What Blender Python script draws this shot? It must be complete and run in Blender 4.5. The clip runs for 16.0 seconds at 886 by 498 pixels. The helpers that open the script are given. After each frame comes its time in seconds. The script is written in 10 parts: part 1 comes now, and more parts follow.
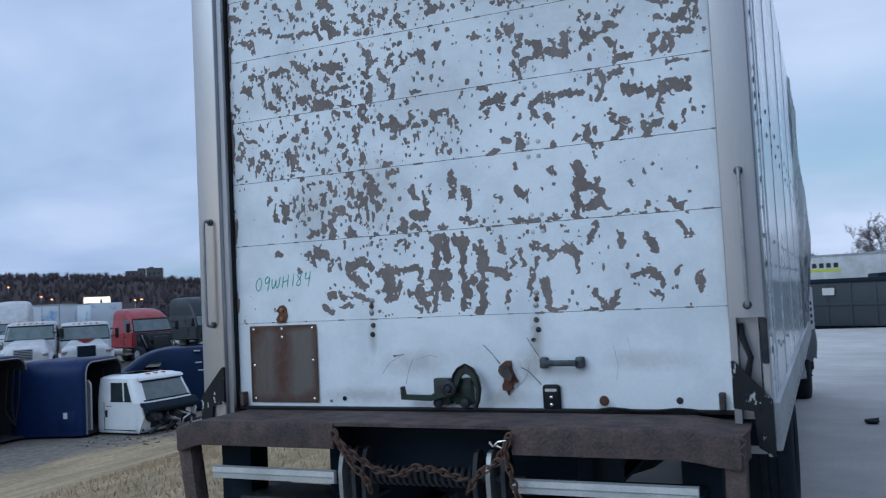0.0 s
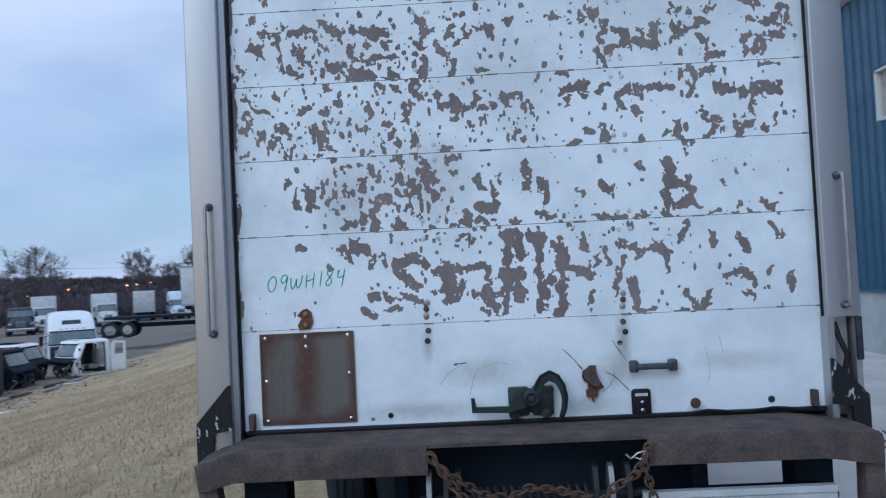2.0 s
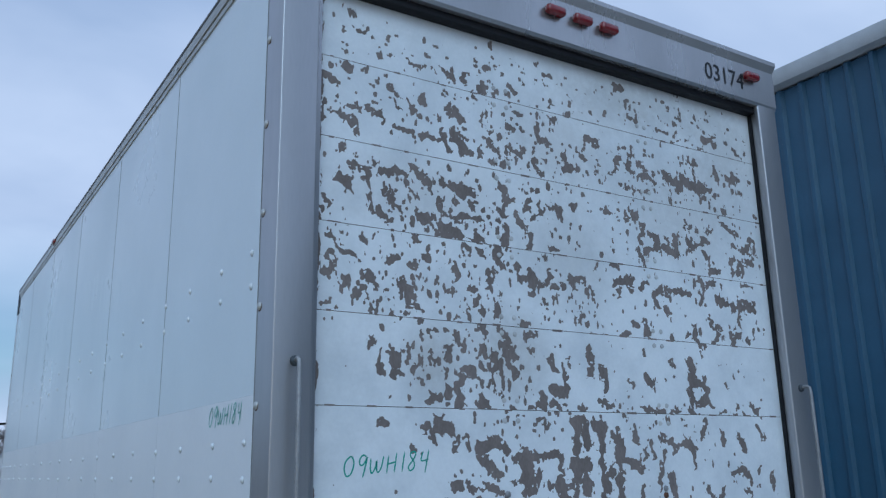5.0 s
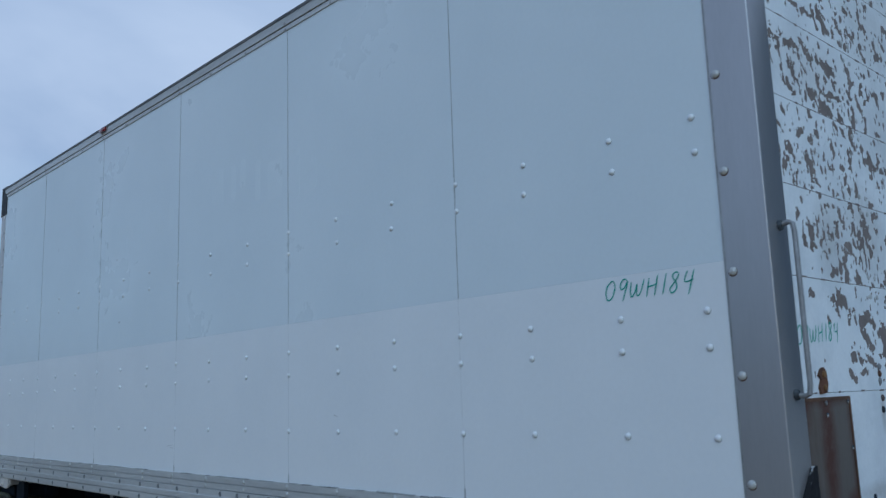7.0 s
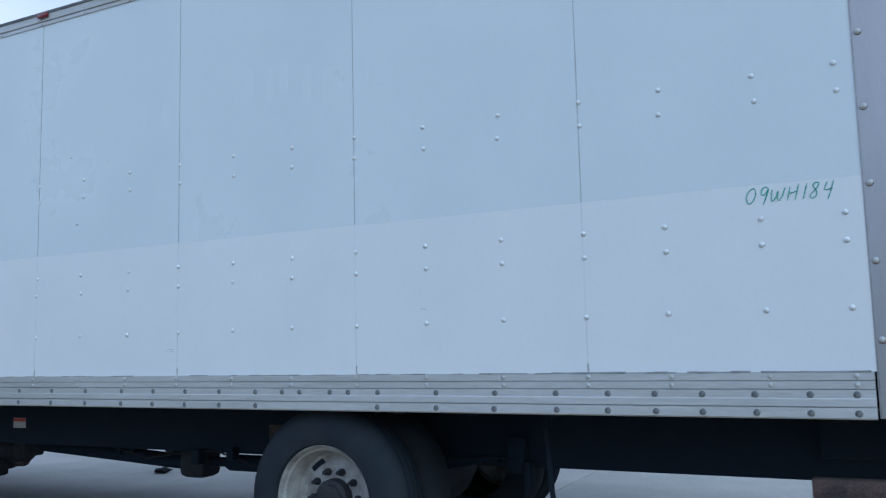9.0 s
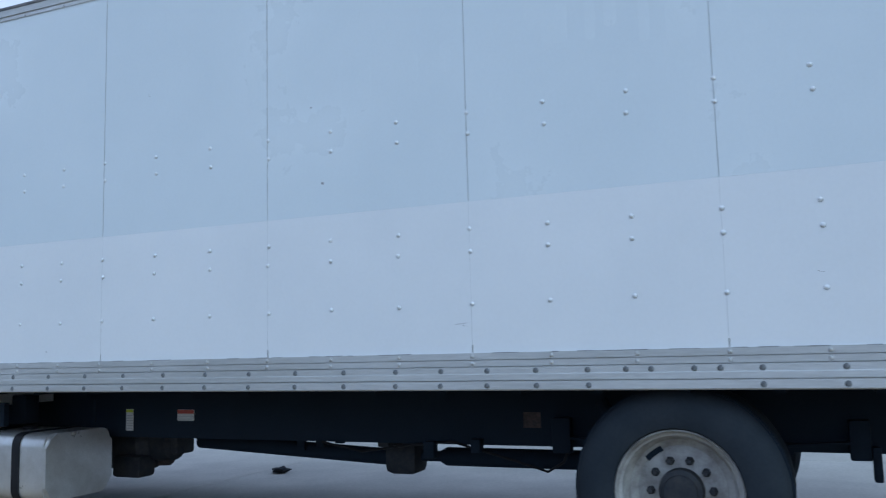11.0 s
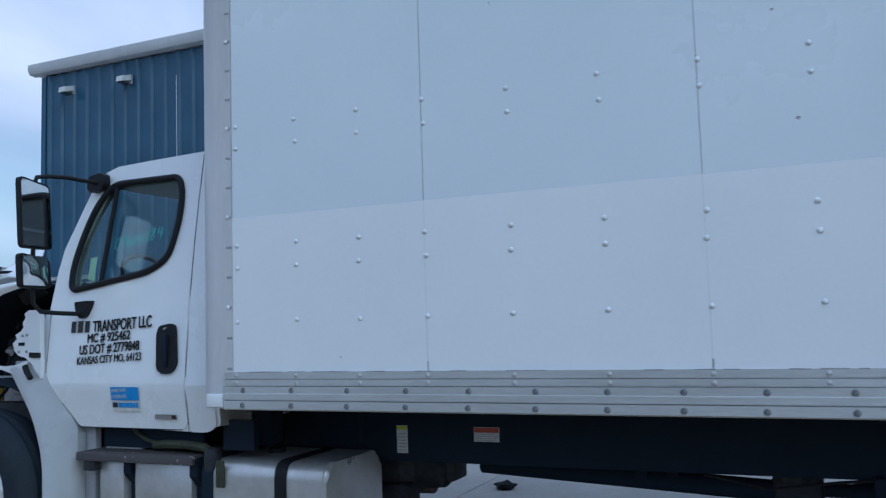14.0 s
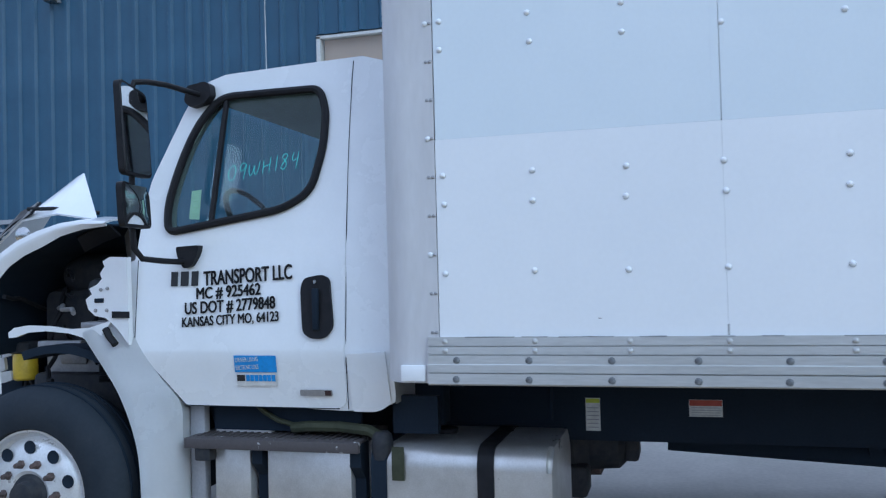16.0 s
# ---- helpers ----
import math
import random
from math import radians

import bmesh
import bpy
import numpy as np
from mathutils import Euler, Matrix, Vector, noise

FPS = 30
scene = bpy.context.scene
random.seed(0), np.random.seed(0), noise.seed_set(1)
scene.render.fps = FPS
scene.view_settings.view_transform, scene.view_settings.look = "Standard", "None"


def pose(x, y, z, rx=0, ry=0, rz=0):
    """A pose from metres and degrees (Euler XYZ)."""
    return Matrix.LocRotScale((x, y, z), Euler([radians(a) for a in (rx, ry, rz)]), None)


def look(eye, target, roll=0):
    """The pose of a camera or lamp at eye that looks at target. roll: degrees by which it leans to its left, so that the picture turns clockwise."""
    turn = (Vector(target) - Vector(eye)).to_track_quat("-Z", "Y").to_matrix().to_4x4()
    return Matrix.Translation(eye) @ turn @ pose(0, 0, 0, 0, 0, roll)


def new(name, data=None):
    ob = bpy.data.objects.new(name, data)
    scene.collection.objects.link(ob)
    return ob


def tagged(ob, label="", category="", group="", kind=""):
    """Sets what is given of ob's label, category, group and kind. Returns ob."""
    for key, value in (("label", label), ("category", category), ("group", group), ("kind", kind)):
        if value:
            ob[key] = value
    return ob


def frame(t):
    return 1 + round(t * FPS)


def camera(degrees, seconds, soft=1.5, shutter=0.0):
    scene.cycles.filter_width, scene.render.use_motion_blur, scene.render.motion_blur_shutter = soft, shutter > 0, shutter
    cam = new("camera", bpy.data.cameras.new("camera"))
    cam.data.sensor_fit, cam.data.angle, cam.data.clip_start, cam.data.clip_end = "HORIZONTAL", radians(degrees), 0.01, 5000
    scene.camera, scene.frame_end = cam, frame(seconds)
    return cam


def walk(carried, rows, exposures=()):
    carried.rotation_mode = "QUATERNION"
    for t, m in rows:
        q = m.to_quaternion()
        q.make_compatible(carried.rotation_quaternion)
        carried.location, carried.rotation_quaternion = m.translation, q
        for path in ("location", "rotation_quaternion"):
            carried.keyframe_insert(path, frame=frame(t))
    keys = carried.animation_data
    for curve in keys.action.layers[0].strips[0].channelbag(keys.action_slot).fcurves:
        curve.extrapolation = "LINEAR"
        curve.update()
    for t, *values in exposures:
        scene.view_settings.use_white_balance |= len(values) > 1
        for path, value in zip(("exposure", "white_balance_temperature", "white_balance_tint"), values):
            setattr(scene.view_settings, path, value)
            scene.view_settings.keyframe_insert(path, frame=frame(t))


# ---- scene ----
# ---- camera ----
cam = camera(54.9, 16.0, soft=1.2, shutter=0.25)
PATH = [
    (0, (2.74, -3.183, 1.589), (1.927, -1.359, 1.697), -2.8),
    (0.5, (2.305, -3.274, 1.626), (1.633, -1.392, 1.713), -3.0),
    (1, (1.9, -3.271, 1.645), (1.397, -1.336, 1.712), -3.1),
    (1.5, (1.456, -3.172, 1.66), (1.174, -1.193, 1.73), -2.9),
    (2, (1.066, -3.186, 1.671), (1.007, -1.188, 1.74), -2.8),
    (2.5, (0.649, -3.1, 1.591), (0.861, -1.116, 1.738), -2.7),
    (3, (0.307, -3.006, 1.648), (0.649, -1.06, 1.962), -2.2),
    (3.2, (0.163, -3.007, 1.637), (0.563, -1.082, 2.004), -2.1),
    (5.3, (-1.018, -2.045, 1.669), (0.092, -0.457, 2.163), -1.1),
    (5.5, (-1.08, -1.847, 1.665), (0.073, -0.286, 2.149), -1.2),
    (6, (-1.412, -1.509, 1.644), (-0.181, -0.003, 2.108), -1.5),
    (6.5, (-1.886, -1.241, 1.584), (-0.583, 0.222, 1.985), -1.8),
    (7, (-2.336, -1.031, 1.539), (-0.985, 0.406, 1.871), -1.9),
    (7.5, (-2.763, -0.919, 1.439), (-1.328, 0.446, 1.714), -1.8),
    (8, (-3.129, -0.617, 1.32), (-1.537, 0.567, 1.571), -1.5),
    (10.3, (-3.987, 1.518, 1.241), (-2.162, 2.308, 1.456), -1.4),
    (10.5, (-3.972, 1.747, 1.192), (-2.145, 2.531, 1.415), -1.4),
    (11, (-3.989, 2.253, 1.173), (-2.162, 3.035, 1.399), -1.5),
    (11.5, (-3.822, 2.677, 1.199), (-1.996, 3.46, 1.435), -1.3),
    (12, (-3.728, 3.007, 1.291), (-1.897, 3.776, 1.526), -1.7),
    (12.5, (-3.699, 3.437, 1.32), (-1.869, 4.208, 1.557), -1.6),
    (13, (-3.613, 3.821, 1.277), (-1.786, 4.601, 1.507), -1.6),
    (13.5, (-3.512, 4.199, 1.301), (-1.687, 4.989, 1.516), -1.8),
    (14, (-3.467, 4.631, 1.349), (-1.644, 5.436, 1.519), -1.8),
    (14.5, (-3.394, 5.051, 1.32), (-1.568, 5.856, 1.447), -2.0),
    (15, (-3.348, 5.457, 1.345), (-1.504, 6.224, 1.441), -1.9),
    (15.5, (-3.329, 5.89, 1.372), (-1.448, 6.565, 1.445), -1.7),
    (16, (-3.182, 6.399, 1.385), (-1.258, 6.94, 1.439), -1.5),
]
walk(cam, [(t, look(eye, target, roll)) for t, eye, target, roll in PATH],
     exposures=[(0.0, 0.16, 6130, 8), (0.5, 0.18, 6160, 9), (1.0, 0.21, 6210, 9), (1.5, 0.26, 6210, 9), (2.0, 0.38, 6185, 9), (2.5, 0.40, 6235, 9), (3.0, 0.07, 6185, 9), (3.2, 0.06, 6185, 9), (5.3, 0.02, 5870, 4), (6.0, -0.08, 5860, 3), (6.5, -0.17, 5840, 3), (7.0, -0.15, 5850, 3), (7.5, -0.07, 5880, 3), (8.0, 0.32, 5950, 4), (10.5, 0.45, 5970, 5), (11.0, 0.42, 5950, 6), (11.5, 0.38, 5940, 7), (12.5, 0.28, 5890, 6), (13.0, 0.28, 5890, 5), (14.0, 0.22, 5870, 6), (14.5, 0.32, 5870, 7), (15.0, 0.40, 5820, 7), (15.5, 0.52, 5850, 8), (16.0, 0.74, 6050, 9)])

# ---- world and light ----
world = bpy.data.worlds.new("world")
scene.world = world
world.use_nodes = True
wt = world.node_tree
wt.nodes.clear()


def wnode(kind, **values):
    n = wt.nodes.new(kind)
    for key, value in values.items():
        n.inputs[key].default_value = value
    return n


SUN_ELEVATION, SUN_TURN = radians(9.0), radians(205.0)
sky = wnode("ShaderNodeTexSky")
sky.sky_type, sky.sun_disc = "NISHITA", False
sky.sun_elevation, sky.sun_rotation = SUN_ELEVATION, SUN_TURN
sky_gain = wnode("ShaderNodeVectorMath")
sky_gain.operation = "SCALE"
sky_gain.inputs["Scale"].default_value = 0.16
wt.links.new(sky.outputs[0], sky_gain.inputs[0])
coord = wnode("ShaderNodeTexCoord")
split = wnode("ShaderNodeSeparateXYZ")
wt.links.new(coord.outputs["Generated"], split.inputs[0])
lift = wnode("ShaderNodeMath")
lift.operation = "ADD"
lift.inputs[1].default_value = 0.3
rise = wnode("ShaderNodeMath")
rise.operation = "MAXIMUM"
rise.inputs[1].default_value = 0.0
wt.links.new(split.outputs[2], rise.inputs[0])
wt.links.new(rise.outputs[0], lift.inputs[0])
flat = []
for n in (0, 1):
    over = wnode("ShaderNodeMath")
    over.operation = "DIVIDE"
    wt.links.new(split.outputs[n], over.inputs[0])
    wt.links.new(lift.outputs[0], over.inputs[1])
    flat.append(over)
join = wnode("ShaderNodeCombineXYZ")
wt.links.new(flat[0].outputs[0], join.inputs[0])
wt.links.new(flat[1].outputs[0], join.inputs[1])
turned = wnode("ShaderNodeMapping", Scale=(0.8, 1.1, 1.0), Rotation=(0, 0, radians(-28)))
wt.links.new(join.outputs[0], turned.inputs[0])
cloud = wnode("ShaderNodeTexNoise", Scale=0.8, Detail=5.0, Roughness=0.5, Distortion=0.5)
wt.links.new(turned.outputs[0], cloud.inputs["Vector"])
cover = wnode("ShaderNodeMapRange")
for n, v in ((1, 0.36), (2, 0.58), (3, 0.18), (4, 0.95)):
    cover.inputs[n].default_value = v
wt.links.new(cloud.outputs[0], cover.inputs[0])
# The cloud closes overhead; it is thinner and broken towards the horizon.
high = wnode("ShaderNodeMapRange")
for n, v in ((1, 0.07), (2, 0.27), (3, 0.0), (4, 0.96)):
    high.inputs[n].default_value = v
wt.links.new(rise.outputs[0], high.inputs[0])
closed = wnode("ShaderNodeMath")
closed.operation = "MAXIMUM"
wt.links.new(cover.outputs[0], closed.inputs[0])
wt.links.new(high.outputs[0], closed.inputs[1])
fine = wnode("ShaderNodeTexNoise", Scale=1.7, Detail=5.0, Roughness=0.5, Distortion=0.3)
wt.links.new(turned.outputs[0], fine.inputs["Vector"])
tone = wnode("ShaderNodeValToRGB")
tone.color_ramp.elements[0].position, tone.color_ramp.elements[1].position = 0.3, 0.7
tone.color_ramp.elements[0].color = (0.365, 0.435, 0.63, 1)
tone.color_ramp.elements[1].color = (0.645, 0.675, 0.85, 1)
wt.links.new(fine.outputs[0], tone.inputs[0])
# Clear air between the clouds, a little of it from the sky model.
clear = wnode("ShaderNodeMix")
clear.data_type = "RGBA"
clear.inputs[0].default_value = 0.72
clear.inputs[7].default_value = (0.195, 0.345, 0.56, 1)
wt.links.new(sky_gain.outputs[0], clear.inputs[6])
blend = wnode("ShaderNodeMix")
blend.data_type = "RGBA"
wt.links.new(closed.outputs[0], blend.inputs[0])
wt.links.new(clear.outputs[2], blend.inputs[6])
wt.links.new(tone.outputs[0], blend.inputs[7])
background = wnode("ShaderNodeBackground", Strength=1.0)
cast = wnode("ShaderNodeVectorMath")
cast.operation = "MULTIPLY"
cast.inputs[1].default_value = (0.90, 1.0, 1.05)
wt.links.new(blend.outputs[2], cast.inputs[0])
# The side of the sky where the low sun stands is the brighter one.
sunward = wnode("ShaderNodeVectorMath")
sunward.operation = "DOT_PRODUCT"
sunward.inputs[1].default_value = (-0.49, -0.87, 0.0)
wt.links.new(coord.outputs["Generated"], sunward.inputs[0])
glow_side = wnode("ShaderNodeMapRange")
for n, v in ((1, -1.0), (2, 1.0), (3, 0.86), (4, 1.11)):
    glow_side.inputs[n].default_value = v
wt.links.new(sunward.outputs["Value"], glow_side.inputs[0])
sided = wnode("ShaderNodeVectorMath")
sided.operation = "SCALE"
wt.links.new(cast.outputs[0], sided.inputs[0])
wt.links.new(glow_side.outputs[0], sided.inputs["Scale"])
# The cloud is thin and pale over the far end of the lot.
thin_way = wnode("ShaderNodeVectorMath")
thin_way.operation = "DOT_PRODUCT"
thin_way.inputs[1].default_value = (0.6, 0.8, 0.0)
wt.links.new(coord.outputs["Generated"], thin_way.inputs[0])
thin = wnode("ShaderNodeMapRange")
thin.interpolation_type = "SMOOTHSTEP"
for n, v in ((1, 0.60), (2, 0.90), (3, 0.0), (4, 1.0)):
    thin.inputs[n].default_value = v
wt.links.new(thin_way.outputs["Value"], thin.inputs[0])
paler = wnode("ShaderNodeMix")
paler.data_type = "RGBA"
paler.blend_type = "MULTIPLY"
paler.inputs[7].default_value = (1.29, 1.23, 1.17, 1)
wt.links.new(thin.outputs[0], paler.inputs[0])
wt.links.new(sided.outputs[0], paler.inputs[6])
wt.links.new(paler.outputs[2], background.inputs[0])
wt.links.new(background.outputs[0], wnode("ShaderNodeOutputWorld").inputs[0])

sun_data = bpy.data.lights.new("sun", "SUN")
sun_data.energy, sun_data.angle, sun_data.color = 0.75, radians(40), (0.68, 0.89, 1.0)
sun = new("sun", sun_data)
sun.matrix_world = look((-9.0, -16.0, 14.0), (0, 0, 0))


# ---- materials ----
def material(name, base, rough=0.6, metal=0.0, second=None, scale=6.0, grain=90.0, mix=(0.35, 0.65), bump=0.15, bump_depth=0.002,
             stretch=(1, 1, 1), coat=0.0, varied=0.0, rough_var=0.12, speck=0.08, gloss=0.5):
    """A surface with a base colour, a second colour in broad stains, fine grain and relief, in metres."""
    m = bpy.data.materials.new(name)
    m.use_nodes = True
    nt = m.node_tree
    bsdf = nt.nodes["Principled BSDF"]
    bsdf.inputs["Metallic"].default_value = metal
    bsdf.inputs["Coat Weight"].default_value = coat
    bsdf.inputs["Specular IOR Level"].default_value = gloss
    bsdf.inputs["Coat Roughness"].default_value = 0.12
    tc = nt.nodes.new("ShaderNodeTexCoord")
    mp = nt.nodes.new("ShaderNodeMapping")
    mp.inputs["Scale"].default_value = stretch
    nt.links.new(tc.outputs["Object"], mp.inputs[0])
    broad = nt.nodes.new("ShaderNodeTexNoise")
    broad.inputs["Scale"].default_value, broad.inputs["Detail"].default_value, broad.inputs["Roughness"].default_value = scale, 7, 0.62
    small = nt.nodes.new("ShaderNodeTexNoise")
    small.inputs["Scale"].default_value, small.inputs["Detail"].default_value = grain, 4
    for n in (broad, small):
        nt.links.new(mp.outputs[0], n.inputs["Vector"])
    ramp = nt.nodes.new("ShaderNodeValToRGB")
    ramp.color_ramp.elements[0].position, ramp.color_ramp.elements[1].position = mix
    second = second or tuple(0.82 * c for c in base)
    ramp.color_ramp.elements[0].color, ramp.color_ramp.elements[1].color = (*second, 1), (*base, 1)
    nt.links.new(broad.outputs[0], ramp.inputs[0])
    tint = nt.nodes.new("ShaderNodeHueSaturation")
    nt.links.new(ramp.outputs[0], tint.inputs["Color"])
    value = nt.nodes.new("ShaderNodeMapRange")
    value.inputs[1].default_value, value.inputs[2].default_value = 0.25, 0.75
    value.inputs[3].default_value, value.inputs[4].default_value = 1 - speck, 1 + speck
    nt.links.new(small.outputs[0], value.inputs[0])
    if varied:
        info = nt.nodes.new("ShaderNodeObjectInfo")
        vr = nt.nodes.new("ShaderNodeMapRange")
        vr.inputs[3].default_value, vr.inputs[4].default_value = 1 - varied, 1 + varied
        nt.links.new(info.outputs["Random"], vr.inputs[0])
        mul = nt.nodes.new("ShaderNodeMath")
        mul.operation = "MULTIPLY"
        nt.links.new(vr.outputs[0], mul.inputs[0])
        nt.links.new(value.outputs[0], mul.inputs[1])
        nt.links.new(mul.outputs[0], tint.inputs["Value"])
    else:
        nt.links.new(value.outputs[0], tint.inputs["Value"])
    nt.links.new(tint.outputs[0], bsdf.inputs["Base Color"])
    rr = nt.nodes.new("ShaderNodeMapRange")
    rr.inputs[1].default_value, rr.inputs[2].default_value = 0.3, 0.7
    rr.inputs[3].default_value, rr.inputs[4].default_value = min(1, rough + rough_var), max(0.03, rough - rough_var)
    nt.links.new(broad.outputs[0], rr.inputs[0])
    nt.links.new(rr.outputs[0], bsdf.inputs["Roughness"])
    if bump:
        bp = nt.nodes.new("ShaderNodeBump")
        bp.inputs["Strength"].default_value, bp.inputs["Distance"].default_value = bump, bump_depth
        nt.links.new(small.outputs[0], bp.inputs["Height"])
        nt.links.new(bp.outputs[0], bsdf.inputs["Normal"])
    return m


def glow(name, colour, strength):
    m = bpy.data.materials.new(name)
    m.use_nodes = True
    b = m.node_tree.nodes["Principled BSDF"]
    b.inputs["Base Color"].default_value = (*colour, 1)
    b.inputs["Emission Color"].default_value = (*colour, 1)
    b.inputs["Emission Strength"].default_value = strength
    return m


def glass(name, tint=(0.8, 0.9, 0.92), rough=0.02):
    m = bpy.data.materials.new(name)
    m.use_nodes = True
    nt = m.node_tree
    nt.nodes.clear()
    out = nt.nodes.new("ShaderNodeOutputMaterial")
    see = nt.nodes.new("ShaderNodeBsdfTransparent")
    see.inputs[0].default_value = (*tint, 1)
    gloss = nt.nodes.new("ShaderNodeBsdfGlossy")
    gloss.inputs["Roughness"].default_value = rough
    facing_node = nt.nodes.new("ShaderNodeLayerWeight")
    facing_node.inputs[0].default_value = 0.5
    steep = nt.nodes.new("ShaderNodeMath")
    steep.operation = "POWER"
    steep.inputs[1].default_value = 5.0
    nt.links.new(facing_node.outputs["Facing"], steep.inputs[0])
    fres = nt.nodes.new("ShaderNodeMath")
    fres.operation = "MULTIPLY_ADD"
    fres.inputs[1].default_value, fres.inputs[2].default_value = 0.55, 0.03
    nt.links.new(steep.outputs[0], fres.inputs[0])
    mixer = nt.nodes.new("ShaderNodeMixShader")
    nt.links.new(fres.outputs[0], mixer.inputs[0])
    nt.links.new(see.outputs[0], mixer.inputs[1])
    nt.links.new(gloss.outputs[0], mixer.inputs[2])
    nt.links.new(mixer.outputs[0], out.inputs[0])
    return m


WHITE = material("white_side_paint", (0.70, 0.76, 0.795), 0.34, second=(0.66, 0.725, 0.765), scale=0.9, grain=60, bump=0.04, coat=0.25, speck=0.012)
WHITE_GHOST = material("less_faded_white_paint", (0.704, 0.764, 0.798), 0.35, second=(0.672, 0.737, 0.775), scale=5.0, grain=60, mix=(0.3, 0.7), bump=0.04, coat=0.25, speck=0.012)
DENTED = material("shiny_dented_sheet", (0.80, 0.83, 0.85), 0.30, 0.35, second=(0.72, 0.76, 0.79), scale=1.6, grain=40, bump=0.25, coat=0.6)
WHITE_LOW = material("white_vinyl_band", (0.79, 0.81, 0.83), 0.40, second=(0.75, 0.775, 0.80), scale=1.3, grain=50, bump=0.05, speck=0.012)
POST_PAINT = material("scuffed_white_post", (0.60, 0.60, 0.615), 0.45, second=(0.49, 0.485, 0.495), scale=2.2, grain=40, stretch=(1, 1, 0.25), bump=0.08, speck=0.04)
WHITE_CAB = material("white_cab_paint", (0.78, 0.80, 0.82), 0.26, second=(0.70, 0.725, 0.74), scale=1.4, grain=70, bump=0.02, coat=0.5, rough_var=0.06, speck=0.012)
WHITE_OLD = material("weathered_white_paint", (0.60, 0.61, 0.62), 0.5, second=(0.46, 0.46, 0.46), scale=2.0, varied=0.12)
ALU = material("brushed_aluminium", (0.58, 0.59, 0.595), 0.48, 0.3, second=(0.42, 0.425, 0.42), scale=3.5, grain=120, stretch=(1, 0.12, 1))
ALU_DARK = material("dull_rivet_metal", (0.36, 0.36, 0.37), 0.5, 0.6, scale=20)
TANK = material("polished_aluminium_tank", (0.66, 0.66, 0.655), 0.38, 0.65, second=(0.50, 0.49, 0.475), scale=4.0, grain=150, bump=0.05)
RIM_ALU = material("polished_aluminium_rim", (0.74, 0.75, 0.76), 0.35, 0.4, second=(0.60, 0.605, 0.61), scale=7.0, grain=150, bump=0.05)
STEEL = material("stainless_post", (0.45, 0.445, 0.455), 0.31, 0.72, second=(0.385, 0.38, 0.39), scale=1.6, grain=130, stretch=(1, 1, 0.15), bump=0.03, speck=0.03)
CHROME = material("scratched_chrome", (0.62, 0.62, 0.62), 0.2, 0.95, scale=12)
RUST = material("brown_rusty_steel", (0.118, 0.082, 0.074), 0.85, 0.05, second=(0.066, 0.054, 0.054), scale=9, grain=85, mix=(0.38, 0.62), bump=0.8, bump_depth=0.006, speck=0.3, gloss=0.3)
RUST_RED = material("orange_rust", (0.15, 0.062, 0.032), 0.9, 0.0, second=(0.065, 0.036, 0.027), scale=14, grain=160, bump=0.5, bump_depth=0.003)
RUST_CHAIN = material("rusted_chain", (0.13, 0.066, 0.042), 0.85, 0.1, second=(0.06, 0.038, 0.032), scale=30, grain=160, bump=0.5, bump_depth=0.002)
RUST_STREAK = material("dark_rust_streak", (0.125, 0.062, 0.036), 0.85, 0.0, second=(0.075, 0.045, 0.032), scale=14, grain=120, stretch=(1.5, 1, 0.4), bump=0.3)
OCHRE = material("ochre_rusty_bolt", (0.34, 0.19, 0.07), 0.6, 0.3, second=(0.14, 0.07, 0.035), scale=60, bump=0.2)
PLATE = material("rust_streaked_plate", (0.135, 0.118, 0.106), 0.7, 0.1, second=(0.105, 0.075, 0.058), scale=5.5, grain=120, stretch=(1.5, 1, 0.25), mix=(0.30, 0.50), bump=0.25)


def streaked(m, colour, centres):
    """Lays long soft stains over a material: x and z of each middle, half width and half height."""
    nt = m.node_tree
    bsdf = nt.nodes["Principled BSDF"]
    under = bsdf.inputs["Base Color"].links[0].from_socket
    tc = nt.nodes.new("ShaderNodeTexCoord")
    ragged = nt.nodes.new("ShaderNodeTexNoise")
    ragged.inputs["Scale"].default_value, ragged.inputs["Detail"].default_value, ragged.inputs["Roughness"].default_value = 30, 8, 0.7
    nt.links.new(tc.outputs["Object"], ragged.inputs["Vector"])
    for x, z, w, h, strength in centres:
        mp = nt.nodes.new("ShaderNodeMapping")
        mp.inputs["Location"].default_value, mp.inputs["Scale"].default_value = (-x / w, 0, -z / h), (1 / w, 0, 1 / h)
        nt.links.new(tc.outputs["Object"], mp.inputs[0])
        ball = nt.nodes.new("ShaderNodeTexGradient")
        ball.gradient_type = "SPHERICAL"
        nt.links.new(mp.outputs[0], ball.inputs[0])
        mul = nt.nodes.new("ShaderNodeMath")
        mul.operation = "MULTIPLY"
        nt.links.new(ball.outputs["Fac"], mul.inputs[0])
        nt.links.new(ragged.outputs[0], mul.inputs[1])
        cut = nt.nodes.new("ShaderNodeMapRange")
        cut.inputs[1].default_value, cut.inputs[2].default_value, cut.inputs[4].default_value = 0.04, 0.40, strength
        nt.links.new(mul.outputs[0], cut.inputs[0])
        over = nt.nodes.new("ShaderNodeMix")
        over.data_type = "RGBA"
        over.inputs[7].default_value = (*colour, 1)
        nt.links.new(cut.outputs[0], over.inputs[0])
        nt.links.new(under, over.inputs[6])
        under = over.outputs[2]
    nt.links.new(under, bsdf.inputs["Base Color"])
    return m


